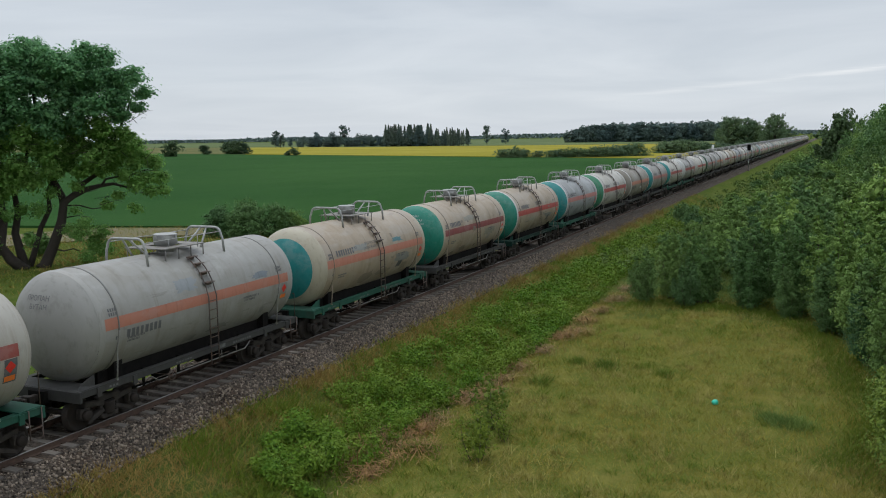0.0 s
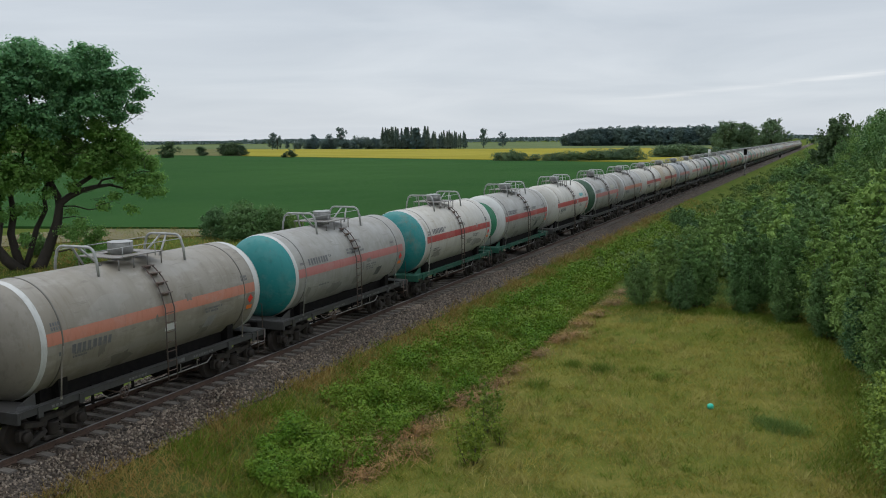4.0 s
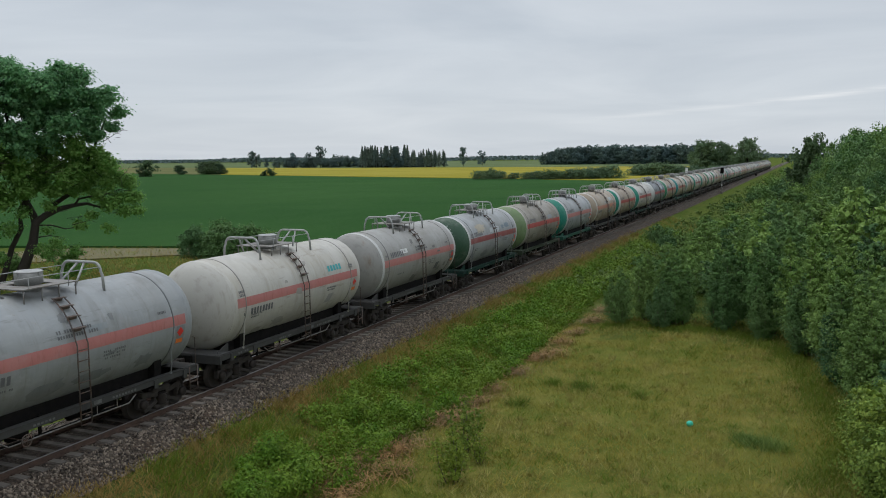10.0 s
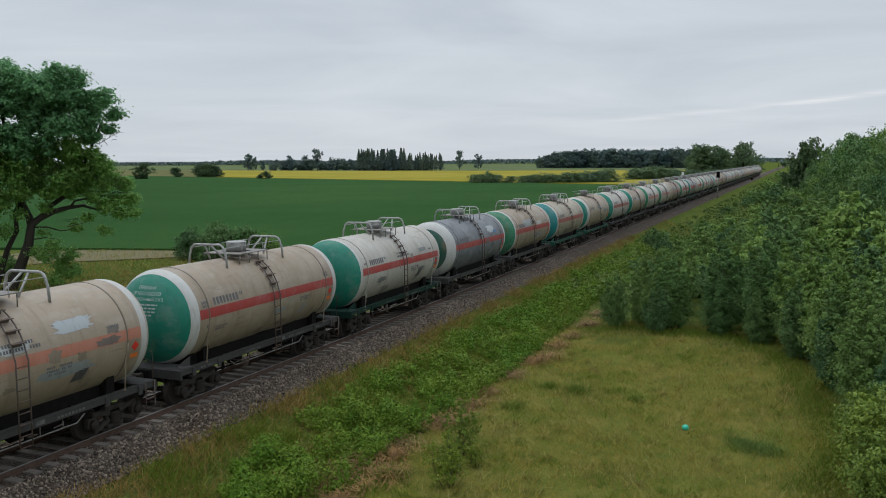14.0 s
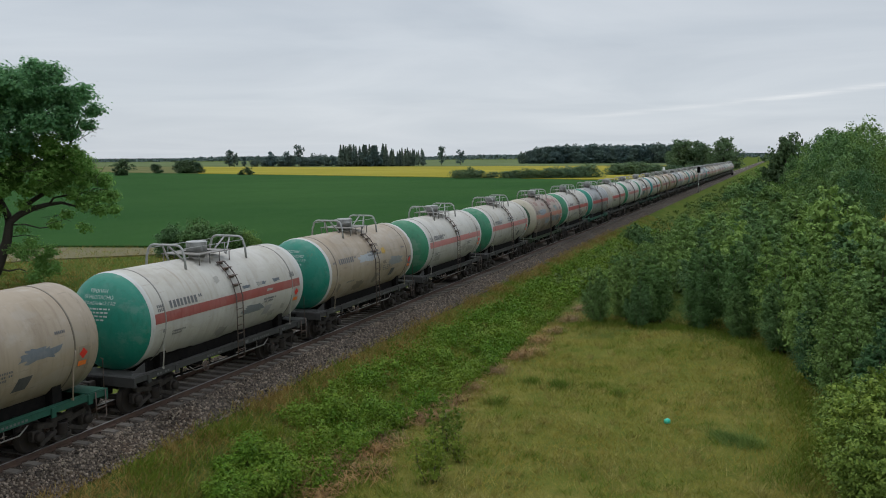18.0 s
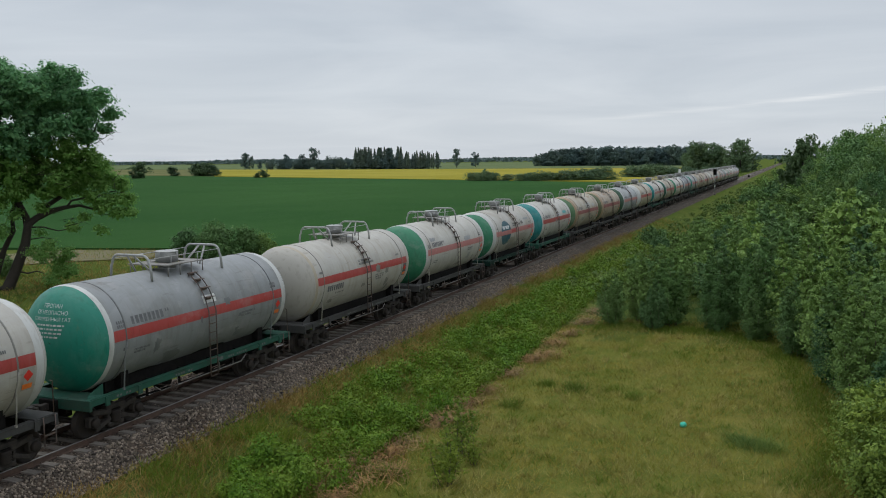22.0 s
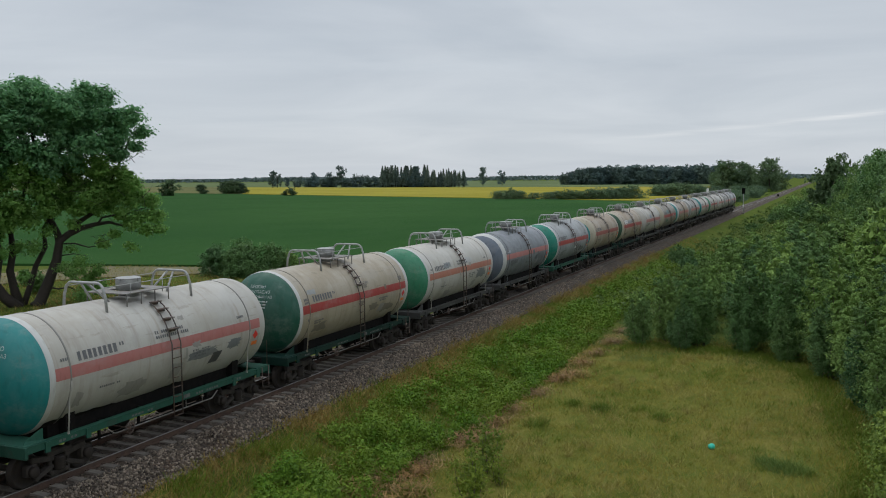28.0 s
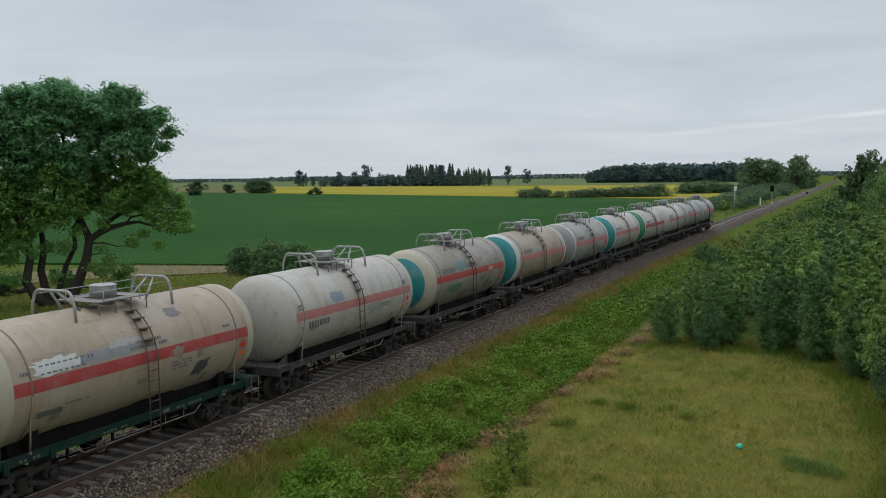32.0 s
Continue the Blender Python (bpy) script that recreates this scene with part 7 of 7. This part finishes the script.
def nettle_bed():
    rng = np.random.default_rng(44)
    ys = np.array([20, 24, 28, 33, 40, 48, 58, 75, 110.0])
    mid = np.array([5.9, 5.8, 5.5, 6.0, 6.0, 5.9, 5.7, 5.6, 5.6])
    half = np.array([1.5, 1.5, 1.6, 1.9, 1.8, 1.7, 1.6, 1.4, 1.2])
    n = 3300
    y = 20 + 90 * rng.random(n) ** 1.45
    x = np.interp(y, ys, mid) + np.interp(y, ys, half) * rng.uniform(-1, 1, n)
    gap = np.array([noise.noise(Vector((a * 0.42, b * 0.34, 5.0))) for a, b in zip(x, y)])
    keep = gap > np.interp(y, [20, 25, 31, 40], [0.30, 0.05, -0.20, -0.34]) + rng.uniform(-0.22, 0.22, n)
    x, y, gap = x[keep], y[keep], gap[keep]
    z = heights(x, y)
    hump = np.array([noise.noise(Vector((a * 1.0, b * 0.9, 15.0))) for a, b in zip(x, y)])
    h = np.interp(y, [22, 30], [0.24, 0.34]) + 1.15 * np.clip(hump + 0.12, 0, 1) + 0.07 * rng.normal(size=len(x))
    c = [np.array([a, b, d + e * 0.55]) for a, b, d, e in zip(x, y, z, h)]
    p, w = clumps(rng, c, list(0.42 * h + 0.12), [120 if b < 32 else 75 if b < 45 else 44 for b in y], 0.95)
    big = np.interp(p[:, 1], [26, 45, 60], [0.050, 0.062, 0.074])
    tagged(new("nettle_bed", quads("nettle_bed", leaves(rng, p, big, 0.25, 1.6, 0.35, 0.6, w), M_NETTLE)), "thick bed of fresh green nettles on the bank", "nettles", kind="stuff")
    spots = [(8.4, 24.4, 0.5), (9.7, 33.2, 0.4), (11.6, 36.4, 0.45), (18.9, 31.2, 0.55), (19.4, 30.9, 0.5), (14.1, 36.0, 0.35), (10.2, 37.0, 0.4), (18.4, 31.6, 0.4)]
    for x, y, r in spots:
        n = int(600 * r)
        u, v = x + 0.55 * r * rng.normal(size=n), y + 0.55 * r * rng.normal(size=n)
        tagged(new("sedge_tuft", quads("sedge_tuft", blades(rng, u, v, heights(u, v) - 0.02, 0.16 + 0.3 * r, 0.022, 0.8), M_TUFT if x > 15 else M_LUSH)), "dark blue-green sedge tuft in the meadow", "tuft", "sedge tufts in the meadow", "stuff")
    # long lush grass at the feet of the scrub
    foot = np.array([(9.4, 50.0), (11.4, 51.4), (13.6, 50.6), (15.4, 51.0), (17.2, 50.2), (18.6, 48.6), (19.6, 46.0), (20.3, 43.0), (20.8, 39.5), (21.2, 36.4), (21.8, 33.2), (21.4, 30.0), (20.9, 27.4)])
    k = rng.random(10000) * (len(foot) - 1)
    i = k.astype(int)
    p = foot[i] + (foot[i + 1] - foot[i]) * (k - i)[:, None] + rng.normal(size=(10000, 2)) * 0.5
    tagged(new("lush_grass", quads("lush_grass", blades(rng, p[:, 0], p[:, 1], heights(p[:, 0], p[:, 1]) - 0.02, 0.26, 0.026, 0.7), M_LUSH)), "long lush grass at the foot of the scrub", "grass", kind="stuff")


def straws(rng, a, b, lift, length, wide):
    n = len(a)
    base = np.stack([a, b, heights(a, b) + lift * rng.random(n)], 1)
    d = rng.normal(size=(n, 3)) * np.array([1, 1, 0.30])
    d /= np.linalg.norm(d, axis=1)[:, None]
    d *= length * rng.uniform(0.3, 1.0, n)[:, None]
    s = np.cross(d, (0, 0, 1.0))
    s *= wide / (np.linalg.norm(s, axis=1)[:, None] + 1e-6)
    return np.stack([base - d - s, base - d + s, base + d + s, base + d - s], 1)


def dry_brush():
    """Cut and fallen stalks along the foot of the bank."""
    rng = np.random.default_rng(52)
    spots = [(6.6, 23.8), (7.0, 24.8), (7.5, 26.3), (7.3, 27.6), (7.7, 30.2), (8.2, 30.6), (7.8, 33), (7.9, 35.0), (8.0, 38.2), (8.3, 41.4), (8.8, 42.2), (8.4, 45.5), (8.5, 48.3), (8.6, 52), (8.5, 56.3), (6.0, 22.4), (7.6, 22.4), (8.3, 24.4)]
    for i, (x, y) in enumerate(spots):
        n = 240
        k = 1.3 if i in (5, 10) else 1.0
        a, b = x + 0.36 * k * rng.normal(size=n), y + 0.5 * k * rng.normal(size=n)
        tagged(new("dry_reeds", quads("dry_reeds", straws(rng, a, b, 0.28 * k, 0.32, 0.012), M_RUST)), "heap of fallen pale brown dry stalks", "brush", "heaps of dry stalks", "stuff")
    n = 3600
    b = 20 + 38 * rng.random(n) ** 1.2
    a = np.interp(b, [20, 24, 30, 40, 58], [6.0, 6.9, 7.7, 8.1, 8.3]) + 0.55 * rng.normal(size=n)
    patch = np.array([noise.noise(Vector((u * 0.5, v * 0.35, 28.0))) for u, v in zip(a, b)])
    keep = patch > rng.uniform(-0.1, 0.5, n)
    tagged(new("straw_litter", quads("straw_litter", straws(rng, a[keep], b[keep], 0.14, 0.24, 0.012), M_DRY)), "bleached straw litter along the foot of the bank", "litter", kind="stuff")


M_RUST = leaf("red_brown_stalk", (0.11, 0.058, 0.026), (0.34, 0.205, 0.095), 0.1)


# ---- things along the line ----
def signals():
    s = tagged(new("railway_signal"), "black railway light signal on a grey mast", "signal")
    s.matrix_basis = pose(3.9, 211, -0.62)
    bm = bmesh.new()
    tube(bm, [(0, 0, -0.1), (0, 0, 5.7)], 0.09, 8, 0.07)
    part("mast", bm, M_SILVER, s)
    bm = bmesh.new()
    box(bm, (0, -0.05, 5.2), (0.75, 0.22, 1.35))
    bevel_all(bm, 0.06, 2)
    head = part("signal_head", bm, M_BLACK, s, "black signal head")
    for z in (4.85, 5.2, 5.55):
        bm = bmesh.new()
        lathe(bm, [(-0.30, 0.13), (-0.16, 0.12), (-0.158, 0.02)], 12, "y", (0, 0, z), ends=False)
        part("lamp_hood", bm, M_GLASS, head)
    bm = bmesh.new()
    box(bm, (0, 0, 0.12), (0.5, 0.5, 0.35))
    bevel_all(bm, 0.02)
    part("foundation", bm, M_SLEEPER, s)
    bm = bmesh.new()
    box(bm, (0.0, -0.09, 1.9), (0.22, 0.03, 0.45))
    part("plate", bm, M_WHITE, s, "small white plate")

    p = tagged(new("line_post"), "tall pale post with a white board beside the track", "post")
    p.matrix_basis = pose(-4.4, 214, -1.0)
    bm = bmesh.new()
    tube(bm, [(0, 0, -0.1), (0, 0, 6.2)], 0.11, 8, 0.09)
    part("pole", bm, M_SILVER, p)
    bm = bmesh.new()
    box(bm, (0.12, -0.12, 5.6), (0.55, 0.05, 1.1))
    bevel_all(bm, 0.01)
    part("board", bm, M_WHITE, p, "white board")

    m = tagged(new("marker_post"), "short white marker post beside the track", "post")
    m.matrix_basis = pose(-3.0, 262, -0.9)
    bm = bmesh.new()
    box(bm, (0, 0, 1.0), (0.3, 0.2, 2.2))
    bevel_all(bm, 0.03)
    part("post", bm, M_WHITE, m)

    c = tagged(new("relay_box"), "small dark relay box on legs beside the track", "box")
    c.matrix_basis = pose(4.6, 372, -0.7)
    bm = bmesh.new()
    box(bm, (0, 0, 0.9), (0.7, 0.6, 0.9))
    bevel_all(bm, 0.04)
    part("cabinet", bm, M_BLACK, c)
    for x in (-0.25, 0.25):
        bm = bmesh.new()
        tube(bm, [(x, 0, -0.1), (x, 0, 0.5)], 0.05, 6)
        part("leg", bm, M_SILVER, c)

    bm = bmesh.new()
    bmesh.ops.create_icosphere(bm, subdivisions=3, radius=0.125)
    for v in bm.verts:
        v.co.z = v.co.z * 0.9 + 0.012 * noise.noise(v.co * 14)
        if v.co.z < -0.09:
            v.co.z = -0.09
    for f in bm.faces:
        f.smooth = True
    ball = tagged(new("ball", finish(bm, "ball", M_BALL)), "small turquoise plastic ball lying in the meadow grass", "ball")
    ball.location = (16.5, 32.6, land(16.5, 32.6) + 0.10)


MOUND = [round_tree(160 + k, 1.5, 9000, 1.1, M_SHRUB, 24, 0.06) for k in range(2)]
BROAD = [round_tree(150 + k, 0.85, 9000, 0.50, M_SHRUB if k % 2 else M_ALDER_SHADE, 22, 0.10) for k in range(4)]
make_oak()
scrub()
distance()
meadow()
nettle_bed()
dry_brush()
signals()


near_sleepers()


def on_line(y):
    return pose(drift(y), y, 0, 0, 0, -math.degrees((drift(y + 4) - drift(y - 4)) / 8))


def motions():
    for k, w in enumerate(WAGONS):
        y = START + PITCH * (FIRST + k)
        walk(w, [(t, on_line(y - d)) for t, d in RUN])


motions()
